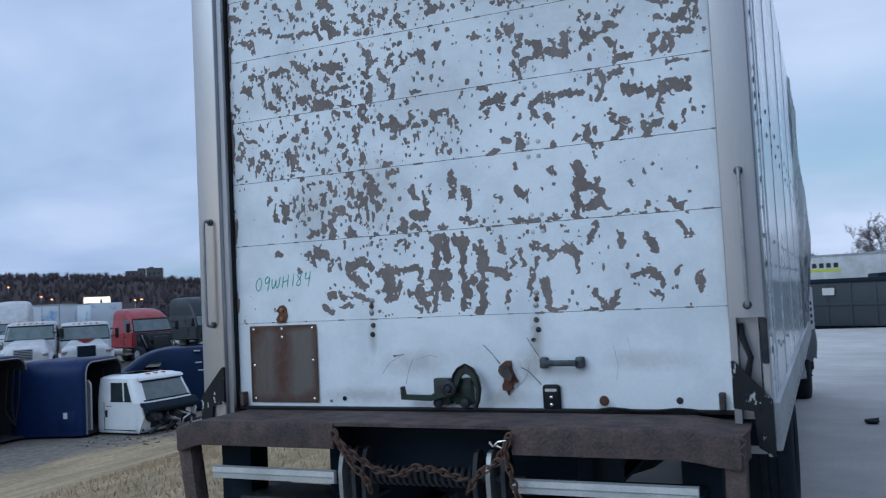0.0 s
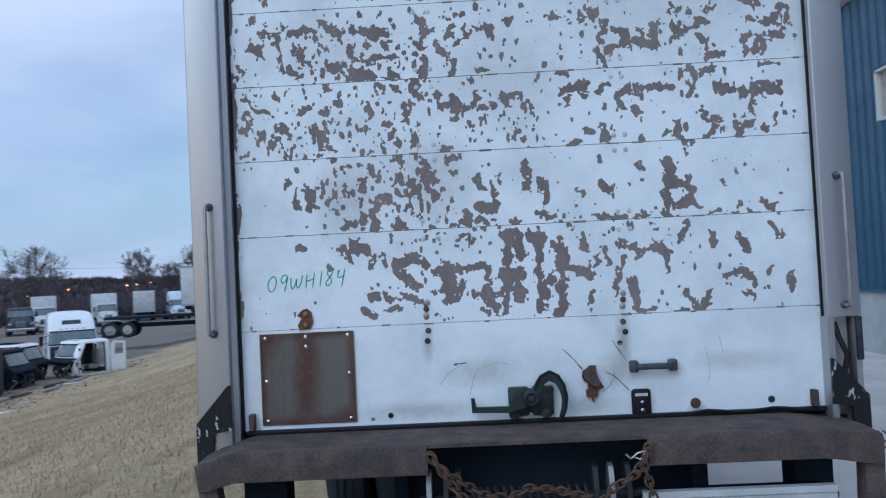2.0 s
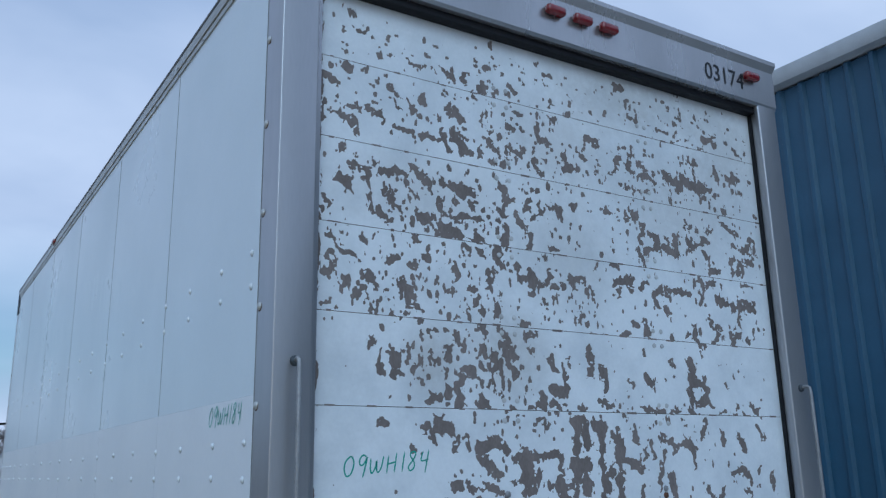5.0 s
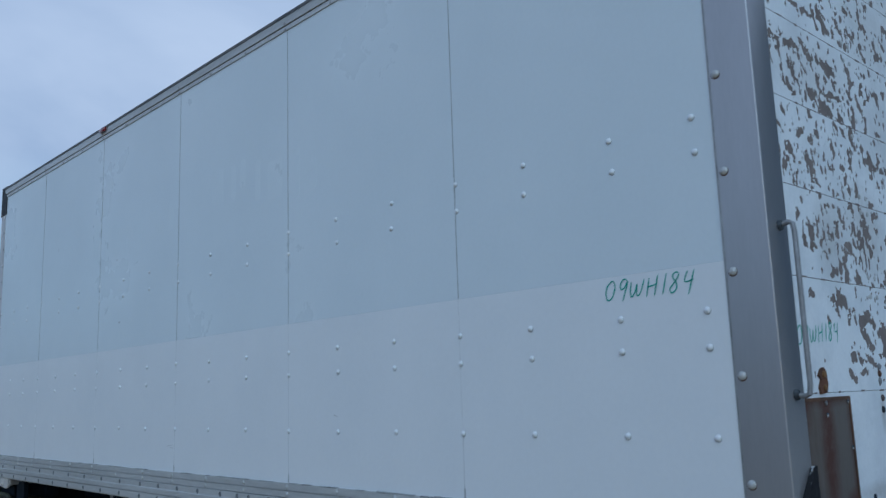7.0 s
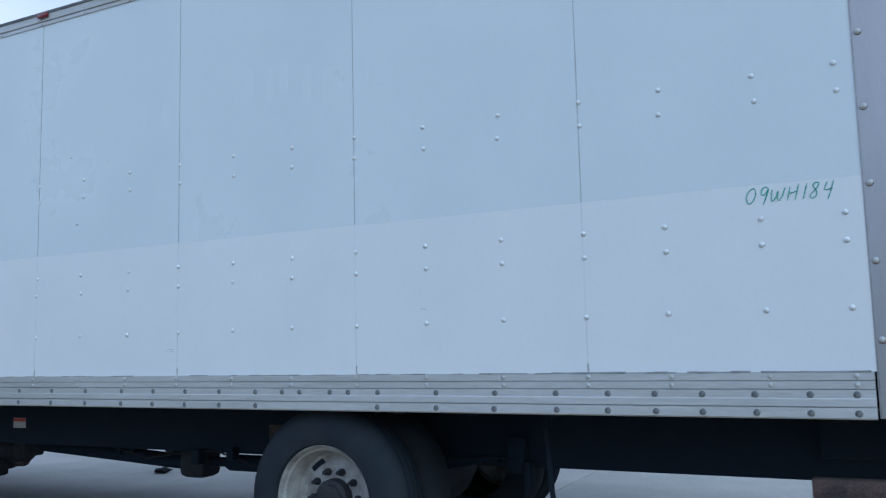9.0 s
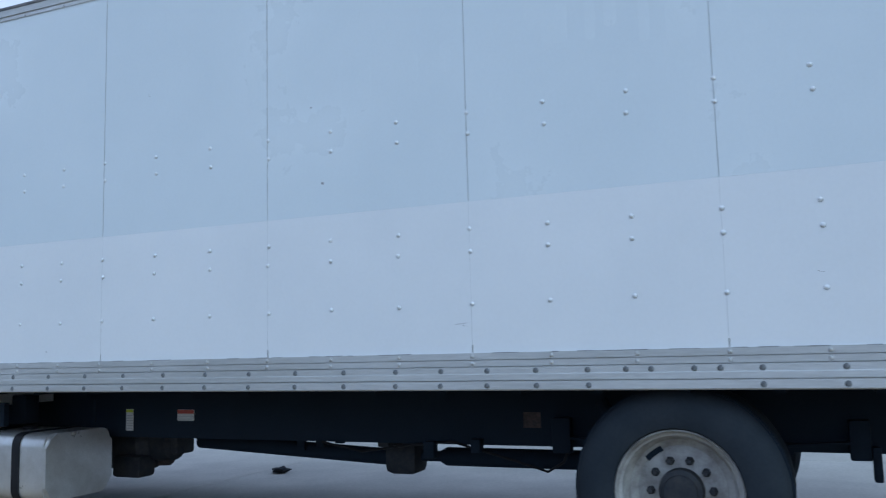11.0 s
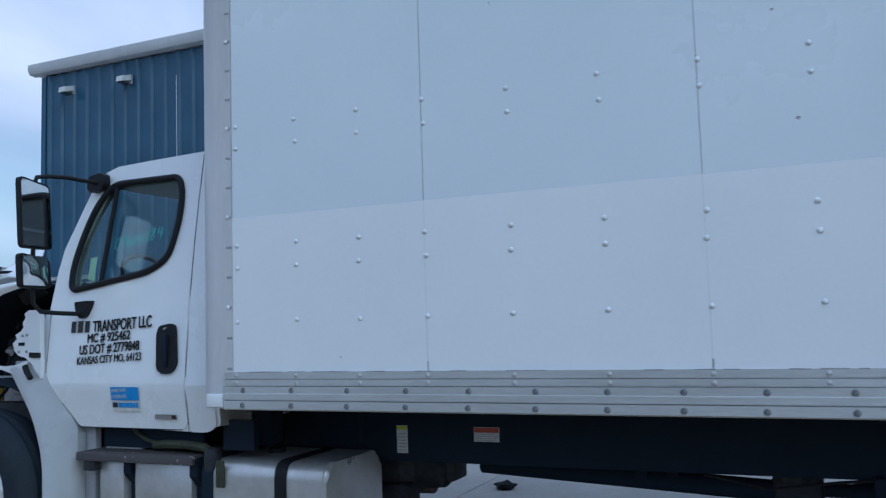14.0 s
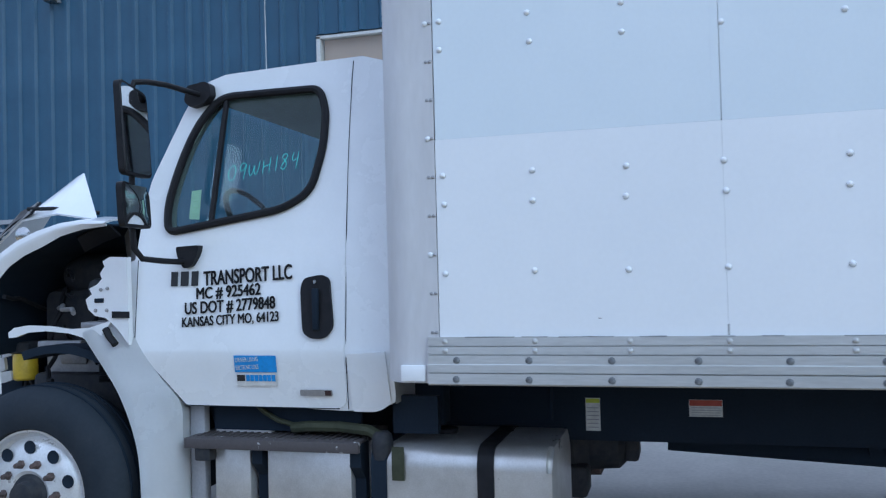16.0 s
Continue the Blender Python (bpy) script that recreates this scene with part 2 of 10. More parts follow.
streaked(PLATE, (0.085, 0.034, 0.024), ((0.41, 1.33, 0.075, 0.40, 0.95), (0.605, 1.33, 0.05, 0.42, 1.0), (0.24, 1.46, 0.09, 0.12, 1.0), (0.41, 1.495, 0.38, 0.05, 1.0), (0.23, 1.3, 0.035, 0.42, 1.0), (0.41, 1.125, 0.38, 0.05, 1.0), (0.58, 1.15, 0.10, 0.06, 0.9)))

BLACK = material("black_chassis_paint", (0.010, 0.018, 0.030), 0.8, second=(0.015, 0.024, 0.037), scale=5, bump=0.3, gloss=0.15)
BLACK_CHIP = material("chipped_black_paint", (0.010, 0.011, 0.014), 0.6, second=(0.42, 0.43, 0.45), scale=34, grain=90, mix=(0.385, 0.40), stretch=(1, 1, 0.5), bump=0.4, gloss=0.3)
STEP_PAINT = material("flaking_step_paint", (0.080, 0.072, 0.074), 0.7, second=(0.44, 0.44, 0.45), scale=13, grain=90, mix=(0.34, 0.38), bump=0.5, gloss=0.3)
PLASTIC = material("black_plastic", (0.012, 0.013, 0.016), 0.5, second=(0.020, 0.020, 0.023), scale=15, bump=0.1, gloss=0.15)
RUBBER = material("tyre_rubber", (0.016, 0.023, 0.032), 0.8, second=(0.026, 0.033, 0.042), scale=7, grain=60, bump=0.3, gloss=0.2)
RIM_WHITE = material("scuffed_white_rim", (0.42, 0.42, 0.41), 0.55, 0.1, second=(0.19, 0.18, 0.17), scale=9, mix=(0.3, 0.6))
# Grease on machinery; also the painted shade inside the cab shells.
GREASE = material("dark_grease_and_inner_shade", (0.015, 0.020, 0.028), 0.65, second=(0.042, 0.042, 0.045), scale=22, bump=0.4, gloss=0.3)
SEALANT = material("grimy_sealant", (0.36, 0.375, 0.38), 0.8, second=(0.19, 0.195, 0.195), scale=14, bump=0.3)
GREEN_LOCK = material("green_lock_paint", (0.008, 0.036, 0.024), 0.5, second=(0.009, 0.011, 0.011), scale=18, mix=(0.4, 0.62), bump=0.2)
DULL_HANDLE = material("dull_grey_handle", (0.085, 0.10, 0.115), 0.55, 0.3, second=(0.035, 0.042, 0.05), scale=25, grain=120, bump=0.2)
# Shadow along the rounded roof edge, put into its dark colour.
ROOF_SHADE = material("shaded_roof_edge", (0.055, 0.060, 0.068), 0.75, second=(0.14, 0.135, 0.135), scale=9, grain=60, mix=(0.4, 0.68), bump=0.2)
FAINT_SEAM = material("faint_dirty_seam", (0.50, 0.53, 0.55), 0.7, second=(0.36, 0.38, 0.39), scale=8, bump=0.1)
DULL_RIVET = material("dull_zinc_rivet", (0.20, 0.215, 0.23), 0.6, 0.3, second=(0.11, 0.115, 0.12), scale=30, bump=0.2)
INK = material("green_marker_ink", (0.01, 0.30, 0.22), 0.6, second=(0.02, 0.38, 0.30), scale=40, bump=0)
INK_GLASS = material("teal_window_marker", (0.03, 0.52, 0.44), 0.6, second=(0.05, 0.62, 0.55), scale=40, bump=0)
LETTER = material("black_vinyl_lettering", (0.015, 0.016, 0.02), 0.5, scale=30, bump=0)
BLUE_STICKER = material("blue_sticker", (0.012, 0.27, 0.68), 0.4, scale=30, bump=0)
PAPER = material("white_label", (0.62, 0.62, 0.6), 0.6, scale=30, bump=0)
PAPER_YELLOW = material("pale_green_note", (0.45, 0.62, 0.42), 0.6, scale=30, bump=0)
RED_LABEL = material("red_label", (0.42, 0.06, 0.035), 0.5, scale=30, bump=0)
RED_LENS = material("red_lens", (0.22, 0.008, 0.012), 0.2, scale=30, bump=0, coat=0.6)
YELLOW = material("yellow_filter_paint", (0.62, 0.42, 0.03), 0.4, scale=20, bump=0.05)
GREY_TRIM = material("grey_sheet_trim", (0.36, 0.37, 0.39), 0.5, 0.1, second=(0.27, 0.28, 0.30), scale=2)
EAVES = material("pale_eaves_paint", (0.58, 0.59, 0.60), 0.5, 0.0, second=(0.48, 0.49, 0.50), scale=2)
BLUE_WALL = material("blue_ribbed_cladding", (0.020, 0.085, 0.150), 0.42, second=(0.016, 0.070, 0.125), scale=1.2, grain=50, bump=0.04, varied=0.06)
CONCRETE_WALL = material("grey_concrete_wall", (0.43, 0.44, 0.44), 0.85, second=(0.33, 0.34, 0.34), scale=2, grain=50, bump=0.3)
BLIND = material("beige_blind", (0.48, 0.36, 0.28), 0.7, second=(0.43, 0.32, 0.245), scale=2, bump=0)
CONCRETE = material("worn_concrete", (0.60, 0.565, 0.52), 0.85, second=(0.47, 0.445, 0.415), scale=0.8, grain=30, bump=0.4, bump_depth=0.004, varied=0.05)
CAB_GLASS = glass("cab_glass", (0.84, 0.93, 0.92))
CLEAR_GLASS = glass("clear_pane", (0.96, 0.97, 0.97))
DARK_GLASS = material("dark_window_glass", (0.03, 0.04, 0.045), 0.08, scale=2, bump=0, rough_var=0.03)
MIRROR = material("mirror_glass", (0.85, 0.87, 0.88), 0.03, 1.0, second=(0.82, 0.84, 0.85), scale=3, bump=0, rough_var=0.01)
TEAL_GLASS = material("dusty_green_windscreen", (0.15, 0.19, 0.195), 0.2, second=(0.10, 0.135, 0.14), scale=2, bump=0, rough_var=0.06)
SEAT = material("grey_seat_cloth", (0.24, 0.25, 0.26), 0.9, scale=20)
NAVY = material("navy_cab_paint", (0.0015, 0.016, 0.055), 0.5, second=(0.001, 0.012, 0.042), scale=1.5, gloss=0.2, varied=0.2)
ROYAL = material("royal_blue_paint", (0.004, 0.020, 0.085), 0.5, second=(0.003, 0.015, 0.06), scale=1.5, gloss=0.2)
GREEN_DARK = material("dark_green_paint", (0.012, 0.021, 0.025), 0.45, second=(0.017, 0.025, 0.028), scale=2)
OLIVE_STRAP = material("olive_webbing", (0.045, 0.052, 0.028), 0.8, second=(0.03, 0.036, 0.02), scale=12, grain=120)
OLIVE = material("dark_olive_paint", (0.016, 0.020, 0.018), 0.6, second=(0.028, 0.030, 0.026), scale=3)
RED_CAB = material("red_cab_paint", (0.33, 0.016, 0.026), 0.4, second=(0.24, 0.012, 0.02), scale=2, coat=0.2)
MAROON = material("maroon_steel", (0.05, 0.022, 0.022), 0.7, scale=3)
CONTAINER = material("slate_container_paint", (0.026, 0.036, 0.046), 0.6, second=(0.036, 0.044, 0.054), scale=3, grain=40)
PALE_BLUE = material("pale_blue_paint", (0.20, 0.38, 0.58), 0.5, second=(0.56, 0.61, 0.65), scale=1.1, mix=(0.54, 0.66))
LIME = material("lime_yellow_paint", (0.55, 0.62, 0.05), 0.5, scale=10, bump=0)
BARK = material("grey_bark", (0.075, 0.065, 0.06), 0.9, second=(0.05, 0.045, 0.042), scale=8, bump=0.4)
TWIG = material("grey_brown_twigs", (0.165, 0.142, 0.14), 0.95, second=(0.125, 0.108, 0.107), scale=2, bump=0, gloss=0.05)
WOODS = material("bare_winter_woods", (0.122, 0.103, 0.108), 0.98, second=(0.098, 0.084, 0.089), scale=0.03, grain=0.3, bump=0, gloss=0.05)
# Thickets of thin twigs take light from every side alike.
thicket = WOODS.node_tree
through_light = thicket.nodes.new("ShaderNodeBsdfTranslucent")
thicket.links.new(thicket.nodes["Principled BSDF"].inputs["Base Color"].links[0].from_socket, through_light.inputs["Color"])
both_sides = thicket.nodes.new("ShaderNodeMixShader")
thicket.links.new(thicket.nodes["Principled BSDF"].outputs[0], both_sides.inputs[1])
thicket.links.new(through_light.outputs[0], both_sides.inputs[2])
thicket.links.new(both_sides.outputs[0], next(n for n in thicket.nodes if n.type == "OUTPUT_MATERIAL").inputs[0])
BRICK_FAR = material("pale_brick", (0.105, 0.095, 0.10), 0.9, scale=0.2, bump=0)
SNOW = material("old_snow", (0.72, 0.75, 0.78), 0.8, scale=6, bump=0.3)
LAMP_ORANGE = glow("sodium_lamp", (1.0, 0.30, 0.08), 5.0)
LAMP_WHITE = glow("lit_sign_face", (1.0, 0.82, 0.66), 1.05)
AMBER = material("amber_lens", (0.62, 0.22, 0.02), 0.25, scale=20, bump=0)


DOOR_PAINT = material("old_white_door_paint", (0.79, 0.825, 0.86), 0.5, second=(0.655, 0.695, 0.735), scale=3.2, grain=70, mix=(0.34, 0.56), bump=0.08, speck=0.03)
streaked(DOOR_PAINT, (0.34, 0.33, 0.31), ((1.65, 1.40, 0.04, 0.14, 0.8), (1.62, 1.28, 0.10, 0.10, 0.6), (0.89, 1.42, 0.03, 0.10, 0.6), (1.92, 1.11, 0.05, 0.05, 0.9), (1.50, 1.15, 0.14, 0.06, 0.5), (2.1, 1.30, 0.25, 0.06, 0.35), (1.1, 1.30, 0.2, 0.08, 0.4), (0.85, 1.16, 0.3, 0.05, 0.5), (0.60, 2.02, 0.16, 0.20, 0.42), (0.92, 2.07, 0.26, 0.22, 0.42), (1.23, 2.46, 0.34, 0.30, 0.25), (1.6, 3.22, 0.6, 0.24, 0.4), (1.2, 2.90, 0.5, 0.32, 0.28), (0.6, 2.62, 0.5, 0.2, 0.25), (1.9, 2.75, 0.5, 0.34, 0.3), (2.2, 3.1, 0.4, 0.4, 0.35)))

BARE_PLY = material("bare_brown_ply", (0.225, 0.188, 0.175), 0.8, second=(0.165, 0.137, 0.128), scale=9, grain=120, stretch=(1, 1, 0.5), bump=0.3, speck=0.15)


def ground_material():
    """Dry grass beside the lot, gravel and dirt in the yard, concrete where the lot goes on, woods on the hills."""
    m = bpy.data.materials.new("dry_grass_and_gravel")
    m.use_nodes = True
    nt = m.node_tree
    bsdf = nt.nodes["Principled BSDF"]
    bsdf.inputs["Roughness"].default_value = 0.95
    bsdf.inputs["Specular IOR Level"].default_value = 0.05
    tc = nt.nodes.new("ShaderNodeTexCoord")
    sep = nt.nodes.new("ShaderNodeSeparateXYZ")
    nt.links.new(tc.outputs["Object"], sep.inputs[0])

    def noise_node(scale, detail=6, rough=0.6):
        n = nt.nodes.new("ShaderNodeTexNoise")
        n.inputs["Scale"].default_value, n.inputs["Detail"].default_value, n.inputs["Roughness"].default_value = scale, detail, rough
        nt.links.new(tc.outputs["Object"], n.inputs["Vector"])
        return n.outputs[0]

    def calc(op, a, b):
        n = nt.nodes.new("ShaderNodeMath")
        n.operation = op
        for i, v in enumerate((a, b)):
            if isinstance(v, (int, float)):
                n.inputs[i].default_value = v
            else:
                nt.links.new(v, n.inputs[i])
        return n.outputs[0]

    def ramp(fac, p0, c0, p1, c1):
        n = nt.nodes.new("ShaderNodeValToRGB")
        n.color_ramp.elements[0].position, n.color_ramp.elements[1].position = p0, p1
        n.color_ramp.elements[0].color, n.color_ramp.elements[1].color = (*c0, 1), (*c1, 1)
        nt.links.new(fac, n.inputs[0])
        return n.outputs[0]

    def mixed(fac, a, b):
        n = nt.nodes.new("ShaderNodeMix")
        n.data_type = "RGBA"
        nt.links.new(fac, n.inputs[0])
        nt.links.new(a, n.inputs[6])
        nt.links.new(b, n.inputs[7])
        return n.outputs[2]

    def step(v, lo, hi):
        n = nt.nodes.new("ShaderNodeMapRange")
        n.inputs[1].default_value, n.inputs[2].default_value = lo, hi
        nt.links.new(v, n.inputs[0])
        return n.outputs[0]

    wobble = calc("MULTIPLY", calc("SUBTRACT", noise_node(0.35), 0.5), 6.0)
    fuzz = noise_node(9.0, 8, 0.75)
    grass = ramp(fuzz, 0.3, (0.31, 0.23, 0.14), 0.72, (0.60, 0.46, 0.295))
    grass = mixed(step(noise_node(0.7), 0.45, 0.7), grass, ramp(fuzz, 0.3, (0.25, 0.19, 0.12), 0.7, (0.46, 0.365, 0.24)))
    swath = nt.nodes.new("ShaderNodeMapping")
    swath.inputs["Scale"].default_value, swath.inputs["Rotation"].default_value = (1.6, 0.22, 1.0), (0, 0, radians(-6))
    nt.links.new(tc.outputs["Object"], swath.inputs[0])
    mown = nt.nodes.new("ShaderNodeTexNoise")
    mown.inputs["Scale"].default_value, mown.inputs["Detail"].default_value, mown.inputs["Roughness"].default_value = 1.3, 8, 0.65
    nt.links.new(swath.outputs[0], mown.inputs["Vector"])
    grass = mixed(step(mown.outputs[0], 0.46, 0.72), grass, ramp(fuzz, 0.3, (0.17, 0.125, 0.078), 0.7, (0.33, 0.255, 0.16)))
    gravel = ramp(noise_node(5.0, 8, 0.7), 0.3, (0.12, 0.106, 0.092), 0.7, (0.28, 0.25, 0.215))
    lot = ramp(noise_node(2.0, 8, 0.6), 0.3, (0.33, 0.33, 0.33), 0.7, (0.45, 0.45, 0.45))
    far = ramp(noise_node(0.04, 8, 0.7), 0.3, (0.060, 0.050, 0.050), 0.7, (0.082, 0.068, 0.066))
    x, y = sep.outputs[0], sep.outputs[1]
    yard_x = step(calc("ADD", calc("ADD", calc("MULTIPLY", x, -1.0), calc("MULTIPLY", y, -0.10)), wobble), 12.0, 13.5)
    yard_y = step(calc("ADD", calc("ADD", y, calc("MULTIPLY", x, -0.35)), wobble), 52.0, 54.0)
    colour = mixed(calc("MAXIMUM", yard_x, yard_y), grass, gravel)
    colour = mixed(step(calc("ADD", x, calc("MULTIPLY", wobble, 0.06)), 0.40, 0.55), colour, lot)
    n = nt.nodes.new("ShaderNodeVectorMath")
    n.operation = "LENGTH"
    nt.links.new(tc.outputs["Object"], n.inputs[0])
    colour = mixed(step(n.outputs["Value"], 112.0, 126.0), colour, far)
    nt.links.new(colour, bsdf.inputs["Base Color"])
    bp = nt.nodes.new("ShaderNodeBump")
    bp.inputs["Strength"].default_value, bp.inputs["Distance"].default_value = 0.7, 0.04
    nt.links.new(fuzz, bp.inputs["Height"])
    nt.links.new(bp.outputs[0], bsdf.inputs["Normal"])
    return m


GROUND = ground_material()


# ---- mesh helpers ----
def finish(bm, name, mat, smooth=None):
    bmesh.ops.recalc_face_normals(bm, faces=bm.faces)
    me = bpy.data.meshes.new(name)
    bm.to_mesh(me)
    bm.free()
    me.materials.append(mat)
    if smooth:
        me.shade_smooth()
        me.set_sharp_from_angle(angle=radians(smooth))
    return me


def part(name, bm, mat, parent, label="", smooth=35):
    """One mesh under a thing or a part, in the thing's own coordinates."""
    ob = new(name, finish(bm, name, mat, smooth))
    ob.parent = parent
    return tagged(ob, label)


def spot(name, mesh, parent, m, label=""):
    """A piece that shares a mesh with others of its kind."""
    ob = new(name, mesh)
    ob.parent = parent
    ob.matrix_basis = m
    return tagged(ob, label)


def thing(name, m, label, category, group="", kind=""):
    ob = new(name)
    ob.empty_display_size = 0.2
    ob.matrix_basis = m
    return tagged(ob, label, category, group, kind)


def whole(name, bm, mat, label, category="", kind="", m=None, smooth=35, group=""):
    ob = new(name, finish(bm, name, mat, smooth))
    if m is not None:
        ob.matrix_basis = m
    return tagged(ob, label, category, group, kind)


def box(bm, x0, x1, y0, y1, z0, z1, bevel=0.0, seg=2):
    made = bmesh.ops.create_cube(bm, size=1.0, matrix=Matrix.LocRotScale(((x0 + x1) / 2, (y0 + y1) / 2, (z0 + z1) / 2), None, (abs(x1 - x0), abs(y1 - y0), abs(z1 - z0))))
    if bevel:
        edges = {e for v in made["verts"] for e in v.link_edges}
        bmesh.ops.bevel(bm, geom=list(edges), offset=bevel, segments=seg, affect="EDGES", profile=0.5)
    return bm


def boxes(*rows, bevel=0.0):
    bm = bmesh.new()
    for r in rows:
        box(bm, *r, bevel=bevel)
    return bm


def prism(bm, poly, axis, a, b):
    """Extrudes a polygon along an axis. poly holds the two other coordinates, in the order x, y, z."""
    def at(p, v):
        return {"x": (v, p[0], p[1]), "y": (p[0], v, p[1]), "z": (p[0], p[1], v)}[axis]
    lo, hi = [bm.verts.new(at(p, a)) for p in poly], [bm.verts.new(at(p, b)) for p in poly]
    n = len(poly)
    bm.faces.new(lo)
    bm.faces.new(hi)
    for i in range(n):
        bm.faces.new((lo[i], lo[(i + 1) % n], hi[(i + 1) % n], hi[i]))
    return bm


def tube(bm, pts, r, seg=8, r_end=None):
    """A round bar along a line of points."""
    pts = [Vector(p) for p in pts]
    rings = []
    for i, p in enumerate(pts):
        d = (pts[min(i + 1, len(pts) - 1)] - pts[max(i - 1, 0)]).normalized()
        side = d.orthogonal().normalized() if not rings else (last - d * last.dot(d)).normalized()
        last = side
        other = d.cross(side)
        rad = r if r_end is None else r + (r_end - r) * i / max(1, len(pts) - 1)
        rings.append([bm.verts.new(p + rad * (side * math.cos(2 * math.pi * k / seg) + other * math.sin(2 * math.pi * k / seg))) for k in range(seg)])
    for a, b in zip(rings, rings[1:]):
        for k in range(seg):
            bm.faces.new((a[k], a[(k + 1) % seg], b[(k + 1) % seg], b[k]))
    bm.faces.new(rings[0])
    bm.faces.new(rings[-1])
    return bm


def lathe(bm, profile, seg=40, axis="x", at=(0, 0, 0), caps=(True, True)):
    """Turns a line of (along, radius) round an axis through a place."""
    rings = []
    for along, rad in profile:
        ring = []
        for k in range(seg):
            c, s = rad * math.cos(2 * math.pi * k / seg), rad * math.sin(2 * math.pi * k / seg)
            p = {"x": (along, c, s), "y": (c, along, s), "z": (c, s, along)}[axis]
            ring.append(bm.verts.new(Vector(at) + Vector(p)))
        rings.append(ring)
    for a, b in zip(rings, rings[1:]):
        for k in range(seg):
            bm.faces.new((a[k], a[(k + 1) % seg], b[(k + 1) % seg], b[k]))
    for ring, wanted in ((rings[0], caps[0]), (rings[-1], caps[1])):
        if wanted:
            bm.faces.new(ring)
    return bm


def rounded(points, radius, seg=5):
    """A polygon with rounded corners."""
    out = []
    n = len(points)
    for i, p in enumerate(points):
        p, a, b = Vector(p), Vector(points[i - 1]), Vector(points[(i + 1) % n])
        r = radius[i] if isinstance(radius, (list, tuple)) else radius
        if r <= 0:
            out.append(tuple(p))
            continue
        u, v = (a - p), (b - p)
        r1 = min(r, 0.45 * u.length, 0.45 * v.length)
        s, e = p + u.normalized() * r1, p + v.normalized() * r1
        for k in range(seg + 1):
            f = k / seg
            out.append(tuple((1 - f) ** 2 * s + 2 * f * (1 - f) * p + f * f * e))
    return out


def plate(outer, holes, thick, shape, cuts=()):
    """A sheet with holes. shape turns (u, v, depth) into a place; depth runs from 0 to thick."""
    bm = bmesh.new()
    edges = []
    for loop in (outer, *holes):
        vs = [bm.verts.new((u, v, 0)) for u, v in loop]
        edges += [bm.edges.new((vs[i], vs[(i + 1) % len(vs)])) for i in range(len(vs))]
    bmesh.ops.triangle_fill(bm, edges=edges, use_beauty=True, use_dissolve=False)
    for v in cuts:
        bmesh.ops.bisect_plane(bm, geom=bm.verts[:] + bm.edges[:] + bm.faces[:], plane_co=(0, v, 0), plane_no=(0, 1, 0))
    faces = list(bm.faces)
    got = bmesh.ops.extrude_face_region(bm, geom=faces)
    for v in (g for g in got["geom"] if isinstance(g, bmesh.types.BMVert)):
        v.co.z = thick
    for v in bm.verts:
        v.co = shape(*v.co)
    return bm


def letters(text, height, mat, name, parent, m, stretch=1.0, depth=0.0008, align="LEFT", label="", heavy=0.0):
    """Lettering in the built-in font, as a thin mesh, reading along local x with local y up."""
    cu = bpy.data.curves.new(name, "FONT")
    cu.body, cu.align_x, cu.extrude = text, align, depth
    cu.size = height / 0.72
    tmp = bpy.data.objects.new("tmp", cu)
    scene.collection.objects.link(tmp)
    dg = bpy.context.evaluated_depsgraph_get()
    me = bpy.data.meshes.new_from_object(tmp.evaluated_get(dg))
    bpy.data.objects.remove(tmp)
    me.transform(Matrix.Diagonal((stretch, 1, 1, 1)))
    if heavy:
        thick = bmesh.new()
        for dx, dy in ((0, 0), (1.6, 0), (-1.6, 0), (0, 0.8), (0, -0.8), (1.2, 0.6), (-1.2, 0.6), (1.2, -0.6), (-1.2, -0.6)):
            known = len(thick.verts)
            thick.from_mesh(me)
            thick.verts.ensure_lookup_table()
            bmesh.ops.translate(thick, vec=(dx * heavy * height, dy * heavy * height, 0), verts=thick.verts[known:])
        thick.to_mesh(me)
        thick.free()
    me.materials.clear()
    me.materials.append(mat)
    return spot(name, me, parent, m, label)


STROKES = {
    "0": [[(0.5, 1.0), (0.1, 0.75), (0.05, 0.35), (0.3, 0.0), (0.65, 0.1), (0.8, 0.55), (0.65, 0.9), (0.45, 1.0)]],
    "9": [[(0.72, 0.88), (0.42, 1.0), (0.16, 0.78), (0.26, 0.52), (0.55, 0.56), (0.76, 0.9), (0.70, 0.45), (0.58, -0.12)]],
    "W": [[(0.0, 0.82), (0.04, 0.35), (0.22, 0.05), (0.46, 0.28), (0.54, 0.66), (0.60, 0.22), (0.80, 0.06), (1.0, 0.40), (1.08, 0.88)]],
    "H": [[(0.1, 0.9), (0.1, 0.0)], [(0.8, 1.0), (0.75, 0.0)], [(0.1, 0.45), (0.8, 0.52)]],
    "1": [[(0.4, 1.0), (0.35, 0.0)]],
    "8": [[(0.7, 0.9), (0.4, 1.0), (0.2, 0.8), (0.6, 0.45), (0.65, 0.15), (0.35, 0.0), (0.15, 0.2), (0.55, 0.6), (0.7, 0.9)]],
    "4": [[(0.25, 1.0), (0.15, 0.5), (0.8, 0.55)], [(0.75, 1.05), (0.6, -0.15)]],
}


